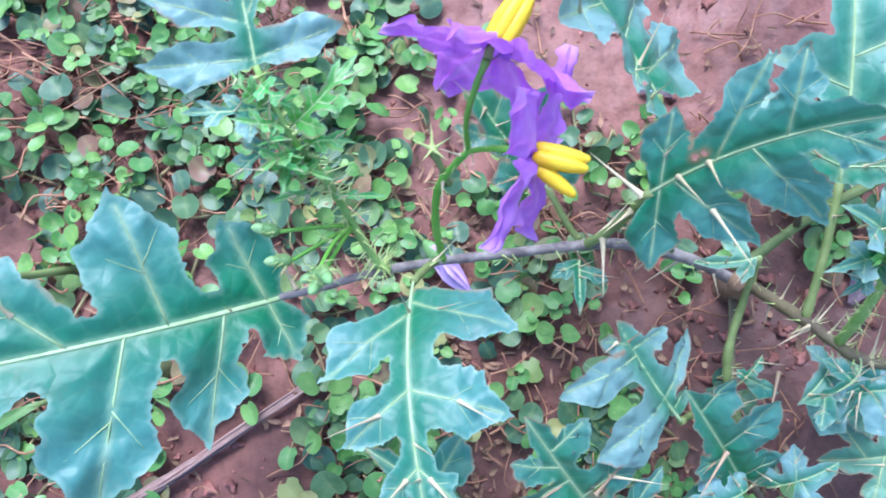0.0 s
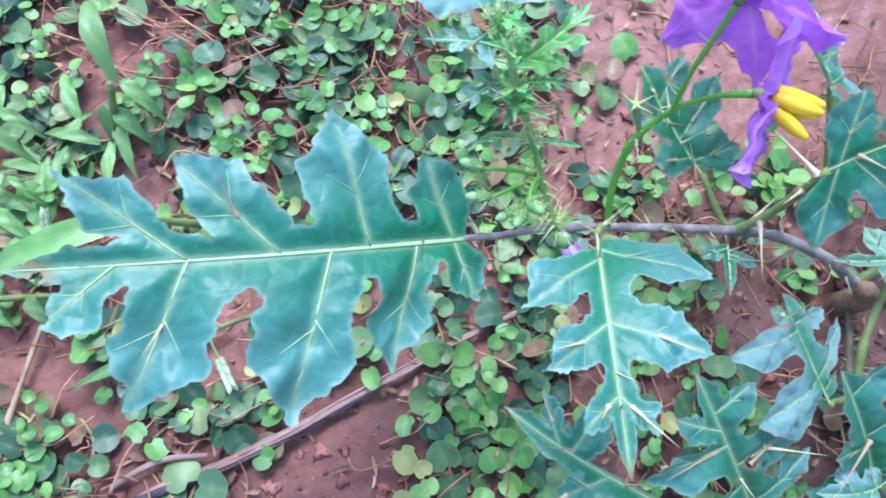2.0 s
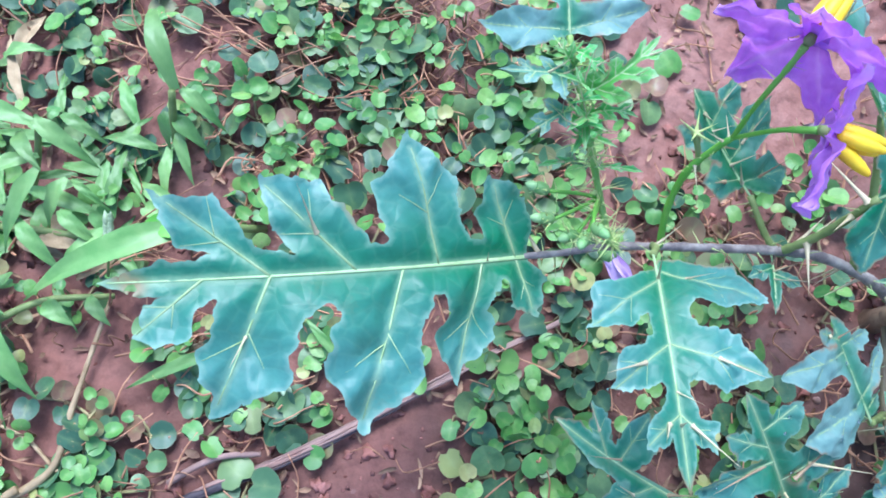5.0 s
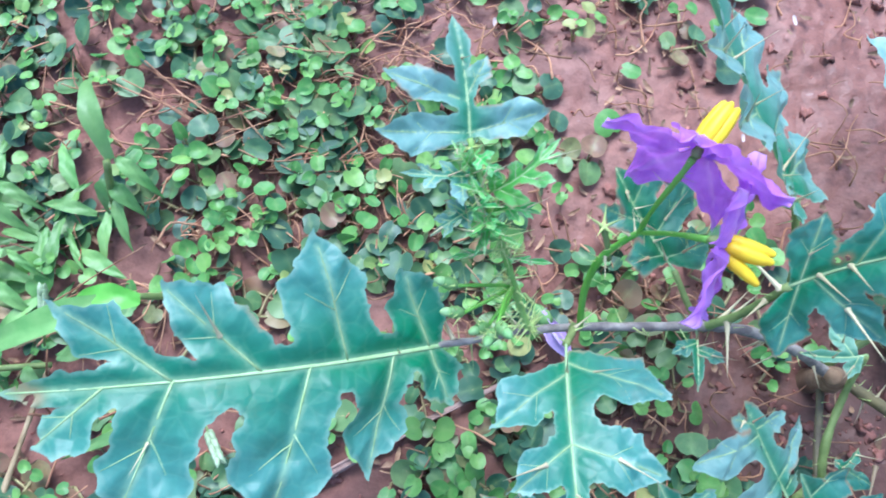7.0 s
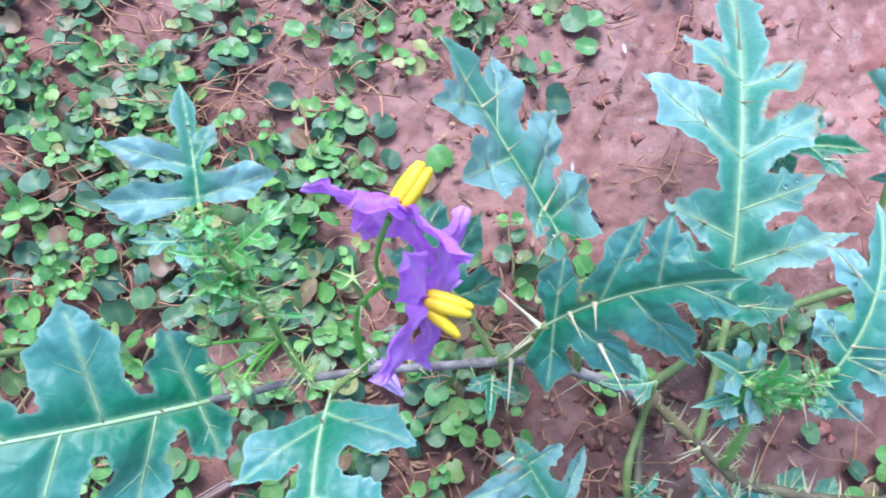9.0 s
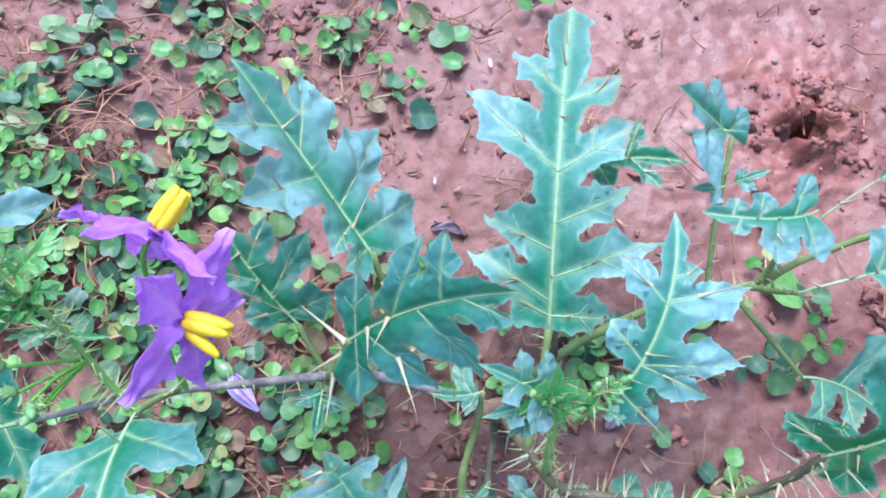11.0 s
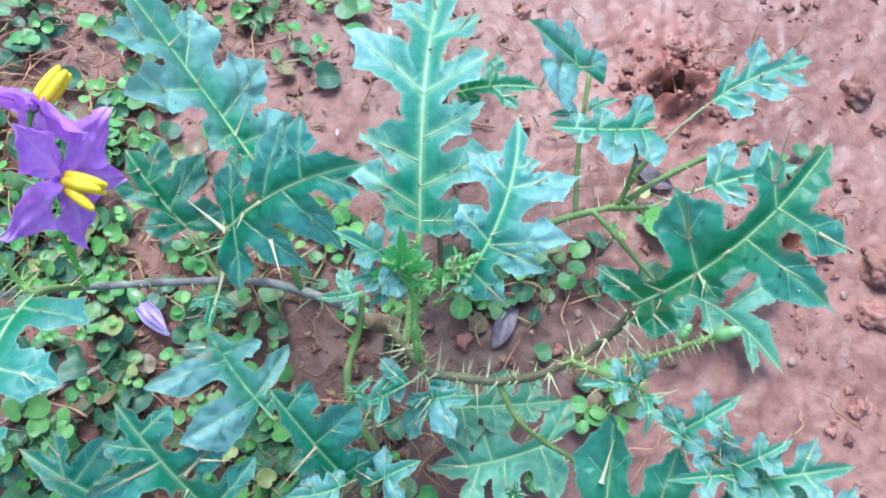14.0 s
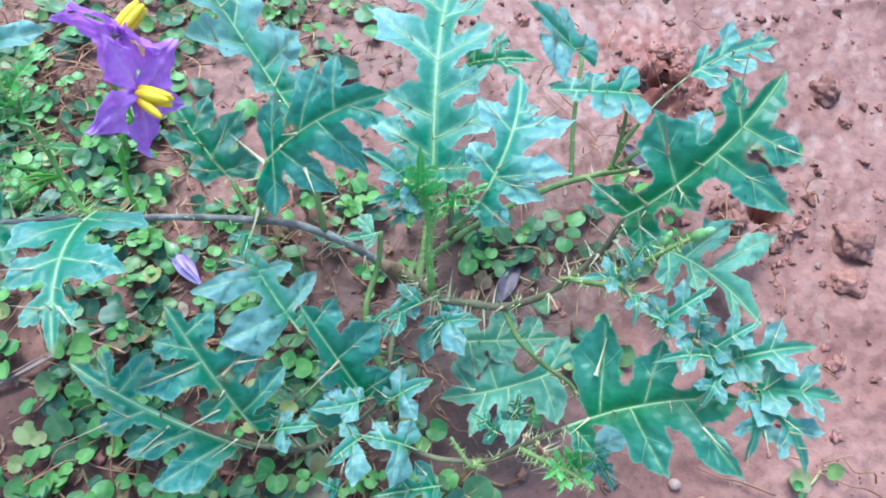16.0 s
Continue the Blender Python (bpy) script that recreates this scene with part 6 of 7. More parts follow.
def weed_density(x, y):
    """How closely the weed covers the soil: a thick mat at one end, single sprigs at the other."""
    d = 0.95 * (1 - step(x, -0.55, 0.15)) * step(y, 0.35, 0.75) * (1 - 0.55 * step(y, 1.35, 1.75)) * (1 - 0.55 * step(-x, 1.3, 1.7))
    d = max(d, 0.36 * (1 - step(x, -0.1, 0.5)) * (1 - step(y, 0.3, 0.7)))
    d = max(d, 0.66 * step(x, -0.4, 0.0) * (1 - step(x, 0.75, 1.0)) * (1 - step(y, 0.75, 1.05)))
    d = max(d, 0.58 * step(x, -0.6, -0.1) * (1 - step(x, 0.55, 0.8)) * (1 - step(y, -0.35, -0.1)))
    d = max(d, 0.5 * step(x, 0.4, 0.7) * (1 - step(x, 1.2, 1.4)) * (1 - step(y, -0.1, 0.1)))
    d = max(d, 0.60 * step(x, -0.35, -0.05) * (1 - step(x, 0.5, 0.75)) * (1 - step(abs(y + 0.02), 0.28, 0.45)))
    d = max(d, 0.34 * (1 - step(x, 0.35, 0.75)) * step(y, 1.2, 1.5))
    d = max(d, 0.42 * step(x, 0.6, 1.0) * (1 - step(x, 2.05, 2.45)) * (1 - step(abs(y - 0.66), 0.1, 0.3)))
    d = max(d, 0.38 * step(x, -2.0, -1.7) * (1 - step(x, -0.9, -0.6)) * step(y, -0.9, -0.7) * (1 - step(y, -0.5, -0.3)))
    d = max(d, 0.10 * (1 - step(x, 1.2, 1.7)) * step(y, 1.3, 1.9), 0.02)
    for px, py, pr in ((-1.75, -0.22, 0.26), (-0.95, -0.42, 0.2), (-0.28, 1.08, 0.16), (-1.98, 0.95, 0.16), (0.75, 0.22, 0.22), (-0.5, 1.42, 0.12), (-1.25, -0.05, 0.16), (0.0, 0.46, 0.13), (0.08, 0.36, 0.12)):
        d *= step(math.hypot(x - px, y - py), pr * 0.45, pr * 1.1)
    for (ax, ay), (bx, by) in BARE:
        k = min(max(((x - ax) * (bx - ax) + (y - ay) * (by - ay)) / ((bx - ax) ** 2 + (by - ay) ** 2), 0), 1)
        d *= 0.25 + 0.75 * step(math.hypot(x - ax - k * (bx - ax), y - ay - k * (by - ay)), 0.05, 0.14)
    return d


# strips that the weed leaves nearly bare: along the twig, the cane and the grass
BARE = [((-0.2, 0.2), (-1.62, -0.70)), ((-2.1, -0.62), (-1.95, 0.1)), ((-2.3, 0.1), (-2.2, 0.7))]


def round_leaf(variant):
    """One unit wide: a cupped oval folded along its midvein, with a notch at its stalk; some are nibbled. Vertices, faces, and how near the midvein and the rim each vertex is."""
    r = np.random.default_rng(100 + variant)
    sides, rings = 16, 3
    oval, cup, fold = r.uniform(0.74, 1.05), r.uniform(-0.22, 0.32), r.uniform(0.02, 0.30)
    ph, bend = r.uniform(0, 6), r.uniform(-0.25, 0.12)
    verts, faces, tone = [(0.0, 0.0, 0.0)], [], [(1.0, 0.0)]
    for i in range(1, rings + 1):
        q = (0.0, 0.42, 0.84, 1.0)[i]
        for j in range(sides):
            w = 2 * math.pi * j / sides
            rad = q * (1 - 0.34 * math.exp(-((math.sin(w / 2 - math.pi / 2) / 0.15) ** 2)) + 0.03 * math.sin(3 * w + ph) + 0.018 * math.sin(7 * w - ph))
            if variant % 4 == 3 and 3 <= j <= 4 and i == rings:
                rad *= 0.72
            x, y = rad * math.cos(w), oval * rad * math.sin(w)
            verts.append((x, y, cup * rad * rad + fold * abs(y) + bend * x * abs(x) + 0.06 * math.sin(2 * w + ph) * q))
            tone.append((math.exp(-((y / 0.10) ** 2)) * (1 - 0.5 * q), 1.0 if i == rings else 0.0))
    for j in range(sides):
        faces.append((0, 1 + j, 1 + (j + 1) % sides))
        for i in range(rings - 1):
            a, b = 1 + i * sides + j, 1 + i * sides + (j + 1) % sides
            faces.append((a, a + sides, b + sides, b))
    return np.array(verts), faces, np.array(tone, np.float32)


def toned(me, tone):
    me.attributes.new("midvein", "FLOAT", "POINT").data.foreach_set("value", np.ascontiguousarray(tone[:, 0]))
    me.attributes.new("rim", "FLOAT", "POINT").data.foreach_set("value", np.ascontiguousarray(tone[:, 1]))
    return me


ROUND = [round_leaf(k) for k in range(12)]
ROUND_OLD = [toned(mesh_of("weed_leaf", v, f, COVER), t) for v, f, t in ROUND]
ROUND_YOUNG = [toned(mesh_of("weed_leaf_young", v, f, COVER_YOUNG), t) for v, f, t in ROUND]


def build_weed():
    r = np.random.default_rng(77)
    weed = thing("creeping_weed", (-0.9, 0.6, 0.0), "mat of creeping weed with small round green leaves over the soil", "weed")
    own, mass, tones = [], {True: [], False: []}, {True: [], False: []}
    stalks = []

    def add(x, y, z, radius, yaw, tilt, young):
        lean = r.normal(0, tilt, 2)
        m = Matrix.Translation((x, y, z)) @ Euler((lean[0], lean[1], yaw)).to_matrix().to_4x4() @ Matrix.Scale(radius, 4)
        k = int(r.integers(0, len(ROUND)))
        near = -2.0 < x < 0.45 and -0.8 < y < 1.0
        if near and len(own) < 300:
            ob = new("leaf", (ROUND_YOUNG if young else ROUND_OLD)[k])
            m = Matrix.Translation((x * U, y * U, z * U)) @ m.to_3x3().to_4x4()
            ob.matrix_basis = m
            place_under(ob, weed)
            own.append(ob)
        else:
            v, f, t = ROUND[k]
            mass[young].append((v @ np.array(m.to_3x3()).T + np.array((x, y, z)), f))
            tones[young].append(t)

    spots = [(-0.59, 1.38, 0.056), (-0.54, 1.12, 0.07), (-0.43, 1.08, 0.066), (-0.46, 1.0, 0.033), (-0.55, 0.89, 0.06), (-0.33, 0.94, 0.041), (0.2, 1.39, 0.063),
             (-1.82, -0.37, 0.051), (-1.83, -0.49, 0.049), (-1.74, -0.05, 0.07), (-1.52, -0.27, 0.046), (-1.93, -0.64, 0.064), (-1.05, -0.24, 0.048), (-1.09, 0.13, 0.045),
             (-1.05, -0.39, 0.044), (-0.36, -0.05, 0.056), (-0.21, 0.07, 0.045), (-0.07, 0.11, 0.053), (0.55, -0.12, 0.076), (-0.54, 1.65, 0.07), (-0.39, 1.6, 0.055),
             (0.29, 1.67, 0.05), (0.72, 1.73, 0.075), (0.9, 2.17, 0.05), (0.86, 2.02, 0.058), (-0.48, 1.43, 0.065), (-0.27, 1.54, 0.055), (2.37, 0.95, 0.09), (1.76, 0.3, 0.045),
             (-0.14, 1.19, 0.05), (1.97, 0.81, 0.058), (1.77, 0.76, 0.045),
             (0.54, -0.15, 0.055), (0.61, -0.02, 0.05), (0.71, -0.44, 0.05), (-0.07, 0.10, 0.05), (-0.23, 0.07, 0.05), (-0.46, -0.07, 0.045), (-0.37, -0.55, 0.06), (0.33, 0.08, 0.05), (1.04, 0.05, 0.045), (-0.65, 0.34, 0.05), (-0.54, -0.35, 0.055), (-0.23, 0.41, 0.05), (0.53, 0.52, 0.05), (0.26, 0.55, 0.045), (1.02, -0.01, 0.05), (1.69, -0.26, 0.04), (1.58, -0.02, 0.045), (1.10, -0.04, 0.05), (-0.45, 0.58, 0.045)]
    for k, (x, y, radius) in enumerate(spots):
        add(x, y, ground_height(x, y) + 0.06, radius, r.uniform(0, 6.3), 0.15, k % 3 != 1)
    tries = 0
    while tries < 1800:
        tries += 1
        x, y = r.uniform(-3.3, 3.2), r.uniform(-1.4, 3.0)
        if r.random() > weed_density(x, y):
            continue
        yaw, nodes = r.uniform(0, 2 * math.pi), int(r.integers(2, 5))
        step_len = r.uniform(0.075, 0.12)
        thick = weed_density(x, y)
        path = []
        for n in range(nodes):
            z = float(ground_height(x, y)) + 0.02 + 0.02 * r.random()
            path.append((x, y, z))
            young = r.random() < (0.68 if n == nodes - 1 else 0.26)
            size = r.uniform(0.024, 0.050) if young else r.uniform(0.034, 0.068)
            for s in (1, -1):
                if r.random() < 0.14:
                    continue
                a = yaw + s * r.uniform(0.9, 1.7)
                reach = size * r.uniform(0.85, 1.25)
                lx, ly = x + reach * math.cos(a), y + reach * math.sin(a)
                lift = r.uniform(0.015, 0.05) + thick * r.uniform(0.0, 0.07) + (0.03 if young else 0)
                lz = float(ground_height(lx, ly)) + 0.015 + lift
                add(lx, ly, lz, size, a, 0.36, young)
                stalks.append(tube([(x, y, z), (0.5 * (x + lx), 0.5 * (y + ly), 0.5 * (z + lz) - 0.004), (lx, ly, lz - 0.002)], [0.005, 0.004], 4))
            yaw += r.normal(0, 0.35)
            x, y = x + step_len * math.cos(yaw), y + step_len * math.sin(yaw)
        if len(path) > 2:
            stalks.append(tube(catmull(path, 3), [0.0075, 0.0055], 5))
        else:
            stalks.append(tube(path, [0.007, 0.006], 5))
    # sprouts: small whorls of fresh leaves that stand above the mat
    for _ in range(330):
        x, y = r.uniform(-3.0, 1.2), r.uniform(-0.9, 1.9)
        if r.random() > weed_density(x, y):
            continue
        z, yaw = float(ground_height(x, y)), r.uniform(0, 6.3)
        for k in range(int(r.integers(2, 5))):
            size = r.uniform(0.018, 0.034)
            a = yaw + k * 1.62 + r.normal(0, 0.2)
            lx, ly, lz = x + 1.05 * size * math.cos(a), y + 1.05 * size * math.sin(a), z + r.uniform(0.085, 0.135)
            add(lx, ly, lz, size, a, 0.3, True)
            stalks.append(tube([(x, y, z), (0.6 * x + 0.4 * lx, 0.6 * y + 0.4 * ly, z + 0.06), (lx, ly, lz - 0.002)], [0.005, 0.0035], 4))
    tagged(part("runner_mass", *joined(stalks), RUNNER, weed), kind="stuff")
    for young, pieces in mass.items():
        ob = tagged(part("leaf_mass", *joined(pieces), COVER_YOUNG_MASS if young else COVER_MASS, weed), kind="stuff")
        toned(ob.data, np.vstack(tones[young]))
    return weed


build_weed()


# ---- grass ----
def blade(parent, base, tip, width, arch=0.12, mat=None, twist=0.0):
    """A lance-shaped grass blade, creased along its middle and bent over."""
    base, tip = np.array(base, float), np.array(tip, float)
    way = tip - base
    side = unit(np.cross(way, [0, 0, 1.0]))
    n = 14
    verts, faces = [], []
    for k in range(n + 1):
        u = k / n
        half = 0.72 * width * (0.42 + 1.9 * u) if u < 0.3 else 0.72 * width * (1 - ((u - 0.3) / 0.7) ** 1.7) + 0.001
        mid = base + way * u + np.array([0, 0, 1.0]) * arch * 4 * u * (1 - u)
        tw = twist * u
        s = side * math.cos(tw) + np.array([0, 0, 1.0]) * math.sin(tw)
        for v, lift in ((-1, 0.30), (-0.5, 0.14), (0, 0.0), (0.5, 0.14), (1, 0.30)):
            wave = 0.006 * math.sin(15 * u + 4 * v)
            verts.append(mid + s * half * v + np.array([0, 0, half * lift + wave]))
    for k in range(n):
        for j in range(4):
            q = k * 5 + j
            faces.append((q, q + 1, q + 6, q + 5))
    return part("blade", verts, faces, mat or GRASS, parent)


def culm(parent, points, r0=0.017, r1=0.012, mat=None):
    return part("culm", *tube(catmull(points, 5), [r0, r1], 7), mat or STEM_YOUNG, parent)


def grass(at, label):
    return thing("grass_plant", at, label, "grass", "grass plants in the weed")


def build_grass():
    g = grass((-2.2, 0.45, 0), "broad-bladed green grass sprawling over the weed")
    culm(g, [(-2.5, 0.34, 0.02), (-2.26, 0.33, 0.12), (-1.97, 0.31, 0.11), (-1.82, 0.26, 0.04)])
    culm(g, [(-2.36, 0.5, 0.02), (-2.3, 0.62, 0.15), (-2.26, 0.72, 0.28)])
    for b, t, w, a in (((-2.264, 0.699, 0.300), (-2.624, 0.765, 0.250), 0.055, 0.05),
                       ((-2.268, 0.715, 0.300), (-2.061, 0.607, 0.120), 0.05, 0.05),
                       ((-2.224, 0.786, 0.200), (-2.055, 0.715, 0.100), 0.036, 0.05),
                       ((-2.337, 0.677, 0.250), (-2.183, 0.512, 0.300), 0.045, 0.05),
                       ((-2.194, 0.529, 0.300), (-2.339, 0.224, 0.120), 0.05, 0.05),
                       ((-2.254, 0.598, 0.220), (-2.496, 0.450, 0.200), 0.045, 0.05),
                       ((-2.126, 0.522, 0.220), (-2.203, 0.334, 0.100), 0.045, 0.05),
                       ((-2.118, 0.524, 0.200), (-1.971, 0.435, 0.100), 0.022, 0.05),
                       ((-2.135, 0.395, 0.200), (-1.979, 0.289, 0.100), 0.042, 0.05),
                       ((-2.267, 0.336, 0.220), (-2.101, 0.171, 0.100), 0.045, 0.05),
                       ((-2.405, 0.712, 0.200), (-2.604, 0.685, 0.150), 0.03, 0.05),
                       ((-2.414, 0.330, 0.150), (-2.522, 0.209, 0.200), 0.04, 0.05),
                       ((-2.305, 0.156, 0.100), (-2.373, -0.026, 0.080), 0.03, 0.05),
                       ((-2.584, 1.049, 0.100), (-2.384, 1.091, 0.120), 0.04, 0.05)):
        blade(g, b, t, w, a)
    for b, t in (((-2.1, 0.36, 0.06), (-1.88, 0.3, 0.05)), ((-2.35, 0.3, 0.06), (-2.12, 0.24, 0.05)), ((-2.226, 0.308, 0.120), (-2.040, 0.277, 0.100))):
        blade(g, b, t, 0.045, 0.02, GRASS_DRY)
    # lower blades, green and dry, lying through one another
    r = np.random.default_rng(8)
    for k in range(48):
        x, y = r.uniform(-2.75, -1.8), r.uniform(0.10, 0.85)
        w, ln = r.uniform(0, 2 * math.pi), r.uniform(0.16, 0.40)
        z = float(ground_height(x, y)) + r.uniform(0.03, 0.12)
        blade(g, (x, y, z), (x + ln * math.cos(w), y + ln * math.sin(w), z - 0.01), r.uniform(0.022, 0.052), r.uniform(0.01, 0.05), GRASS_DRY if k % 8 == 0 else GRASS)
    g = grass((-2.29, -0.05, 0), "low green grass tuft on bare red soil")
    culm(g, [(-2.55, -0.2, 0.04), (-2.3, -0.06, 0.16), (-2.15, 0.06, 0.11), (-1.92, 0.12, 0.04)])
    for b, t, w, a in (((-2.28, -0.06, 0.2), (-2.09, -0.3, 0.1), 0.062, 0.06), ((-2.29, -0.03, 0.12), (-2.2, -0.42, 0.05), 0.04, 0.06), ((-2.29, -0.05, 0.2), (-2.38, -0.29, 0.1), 0.05, 0.05),
                       ((-2.25, -0.03, 0.2), (-2.36, 0.11, 0.25), 0.045, 0.05), ((-2.33, 0.03, 0.15), (-2.3, 0.22, 0.2), 0.035, 0.04), ((-2.15, 0.06, 0.11), (-2.02, -0.02, 0.1), 0.05, 0.03),
                       ((-2.41, 0.07, 0.12), (-2.23, -0.02, 0.2), 0.04, 0.03), ((-2.0, 0.1, 0.08), (-1.9, 0.0, 0.06), 0.04, 0.03)):
        blade(g, b, t, w, a)
    g = grass((-1.77, 0.84, 0), "upright green grass sprig among round leaves")
    culm(g, [(-1.80, 0.74, 0.0), (-1.79, 0.80, 0.16), (-1.76, 0.88, 0.33)], 0.02, 0.014)
    for b, t, w, a in (((-1.75, 0.89, 0.32), (-1.91, 1.24, 0.30), 0.058, 0.12), ((-1.741, 0.907, 0.300), (-1.582, 0.812, 0.150), 0.042, 0.05), ((-1.787, 0.833, 0.200), (-1.660, 0.743, 0.100), 0.048, 0.04),
                       ((-1.82, 0.85, 0.2), (-1.82, 0.74, 0.08), 0.04, 0.03), ((-1.78, 0.8, 0.15), (-1.7, 0.6, 0.06), 0.035, 0.03)):
        blade(g, b, t, w, a)
    g = grass((-1.5, 0.42, 0), "long pale-green grass blade leaning over weed")
    culm(g, [(-1.40, 0.47, 0.0), (-1.48, 0.42, 0.16), (-1.56, 0.385, 0.28)], 0.018, 0.013)
    blade(g, (-1.55, 0.385, 0.28), (-2.22, 0.05, 0.12), 0.075, 0.14)
    blade(g, (-1.53, 0.37, 0.30), (-1.81, 0.335, 0.25), 0.075, 0.06, GRASS_FRESH)
    g = grass((-1.42, -0.02, 0), "single narrow green grass blade on the soil")
    culm(g, [(-1.33, 0.02, 0.0), (-1.40, -0.02, 0.08), (-1.46, -0.05, 0.12)], 0.012, 0.01)
    blade(g, (-1.44, -0.04, 0.12), (-1.79, -0.225, 0.06), 0.034, 0.03)
    blade(g, (-1.14, 0.10, 0.14), (-0.93, -0.09, 0.07), 0.024, 0.03)
    culm(g, [(-1.36, 0.02, 0.02), (-1.24, 0.08, 0.06), (-1.14, 0.10, 0.14)], 0.01, 0.008)
    g = grass((-2.2, -0.68, 0), "broad green grass leaf at a pale culm")
    blade(g, (-2.13, -0.66, 0.1), (-2.45, -0.5, 0.16), 0.07, 0.05)
    blade(g, (-2.11, -0.66, 0.1), (-2.32, -0.9, 0.1), 0.06, 0.05, GRASS_FRESH)
    culm(g, [(-2.3, -0.74, 0.0), (-2.167, -0.69, 0.08), (-2.08, -0.62, 0.09)], 0.02, 0.017, GRASS_DRY)


build_grass()


SEED = plain_material("green_seed_husk", (0.26, 0.38, 0.18), (0.46, 0.56, 0.34), 220, 0.6, 0.4, 0.4)


def spikelet(base, way, length):
    """A pale grass seed head: grains in two rows along a thin axis."""
    ob = thing("seed_head", (base[0], base[1], 0), "pale green grass seed head lying among leaves", "seed head")
    way = unit(np.array(way, float))
    part("axis", *tube([np.array(base) + way * length * k for k in (-0.8, 0, 0.5, 1)], [0.006, 0.004], 5), STEM_YOUNG, ob)
    side = unit(np.cross(way, [0, 0, 1.0]))
    for k in range(26):
        v, f = revolve([(0, 0.003), (0.25, 0.011), (0.6, 0.010), (1.0, 0.001)], 6)
        v = np.array(v) * [1, 1, 0.042]
        s = 1 if k % 2 else -1
        lift = np.array([0, 0, 0.35 if k % 3 else -0.05])
        part("grain", turned(v, np.array(base) + way * length * k / 26 + side * s * 0.004, way + side * s * 0.30 + lift), f, SEED, ob)


spikelet((-1.93, 0.27, 0.16), (0.02, 0.45, 0.3), 0.13)
spikelet((-1.25, -0.06, 0.12), (0.25, -0.35, 0.1), 0.12)


# ---- dead stems, twigs and litter ----
def on_ground(x, y, lift=0.02):
    return (x, y, float(ground_height(x, y)) + lift)


def twig(name, points, radii, mat, label, category, flat=1.0, side=()):
    ob = thing(name, (points[0][0], points[0][1], 0), label, category)
    r = np.random.default_rng(len(points) * 7 + int(abs(points[0][0]) * 100))
    part("shaft", *tube(catmull([on_ground(*p) for p in points], 8), radii, 8, flat, 0.12, r), mat, ob)
    for pts, rad in side:
        part("side_branch", *tube(catmull([on_ground(*p) for p in pts], 6), rad, 6, 1.0, 0.1, r), mat, ob)
    return ob


BARK = plain_material("pale_inner_bark", (0.30, 0.17, 0.13), (0.50, 0.34, 0.27), 120, 0.8, 1.0)
CHAR = plain_material("blackened_bark", (0.03, 0.025, 0.03), (0.09, 0.07, 0.075), 120, 0.6, 1.0)
twig("dead_twig", [(-0.14, 0.25, 0.05), (-0.48, 0.04, 0.045), (-0.855, -0.216, 0.05), (-1.15, -0.41, 0.05), (-1.40, -0.54, 0.04), (-1.62, -0.70, 0.03), (-1.8, -0.86, 0.03)],
     [0.010, 0.015, 0.021, 0.023, 0.018, 0.010], TWIG, "flattened dead brown twig split along its length", "twig", 0.5)
def twig_fibres(points, offsets):
    """Loose bark strips and splits that run along the dead twig."""
    twig_ob = bpy.data.objects["dead_twig"]
    r = np.random.default_rng(12)
    path = catmull([on_ground(*p) for p in points], 8)
    way = unit(path[-1] - path[0])
    side = unit(np.cross(way, [0, 0, 1.0]))
    for off, lift, a, b, rad, mat in offsets:
        k0, k1 = int(a * len(path)), int(b * len(path))
        pts = [path[k] + side * (off + r.normal(0, 0.003)) + np.array([0, 0, lift + r.normal(0, 0.002)]) for k in range(k0, k1, 3)]
        part("bark_strip", *tube(catmull(pts, 3), [rad * 0.5, rad, rad * 0.9, rad * 0.4], 6, 0.6, 0.2, r), mat, twig_ob)


twig_fibres([(-0.14, 0.25, 0.05), (-0.48, 0.04, 0.045), (-0.855, -0.216, 0.05), (-1.15, -0.41, 0.05), (-1.40, -0.54, 0.04), (-1.62, -0.70, 0.03), (-1.8, -0.86, 0.03)],
            [(0.010, 0.010, 0.2, 0.72, 0.006, BARK), (-0.008, 0.011, 0.1, 0.6, 0.006, TWIG), (0.0, 0.012, 0.3, 0.66, 0.006, BARK), (0.017, 0.005, 0.38, 0.6, 0.006, TWIG), (-0.017, 0.004, 0.3, 0.9, 0.006, CHAR), (0.003, 0.008, 0.60, 0.99, 0.017, CHAR), (-0.010, 0.006, 0.56, 0.8, 0.012, CHAR)])
twig("dark_twig", [(-1.56, -0.54, 0.04), (-1.45, -0.46, 0.06), (-1.36, -0.42, 0.07), (-1.24, -0.40, 0.07)], [0.013, 0.01], TWIG, "thin blackened curved twig lying on soil", "twig")
twig("dry_cane", [(-2.17, -0.70, 0.10), (-1.99, -0.545, 0.085), (-1.97, -0.33, 0.07), (-1.955, -0.13, 0.06), (-1.93, 0.12, 0.06)], [0.018, 0.015, 0.012, 0.010, 0.008], GRASS_DRY,
     "pale dry grass cane with fine side stems on soil", "dry stem", 1.0,
     [([(-1.99, -0.54, 0.08), (-1.86, -0.57, 0.05), (-1.70, -0.62, 0.04), (-1.55, -0.63, 0.04)], [0.008, 0.005]), ([(-2.0, -0.53, 0.07), (-2.12, -0.45, 0.05), (-2.28, -0.40, 0.04)], [0.008, 0.006])])


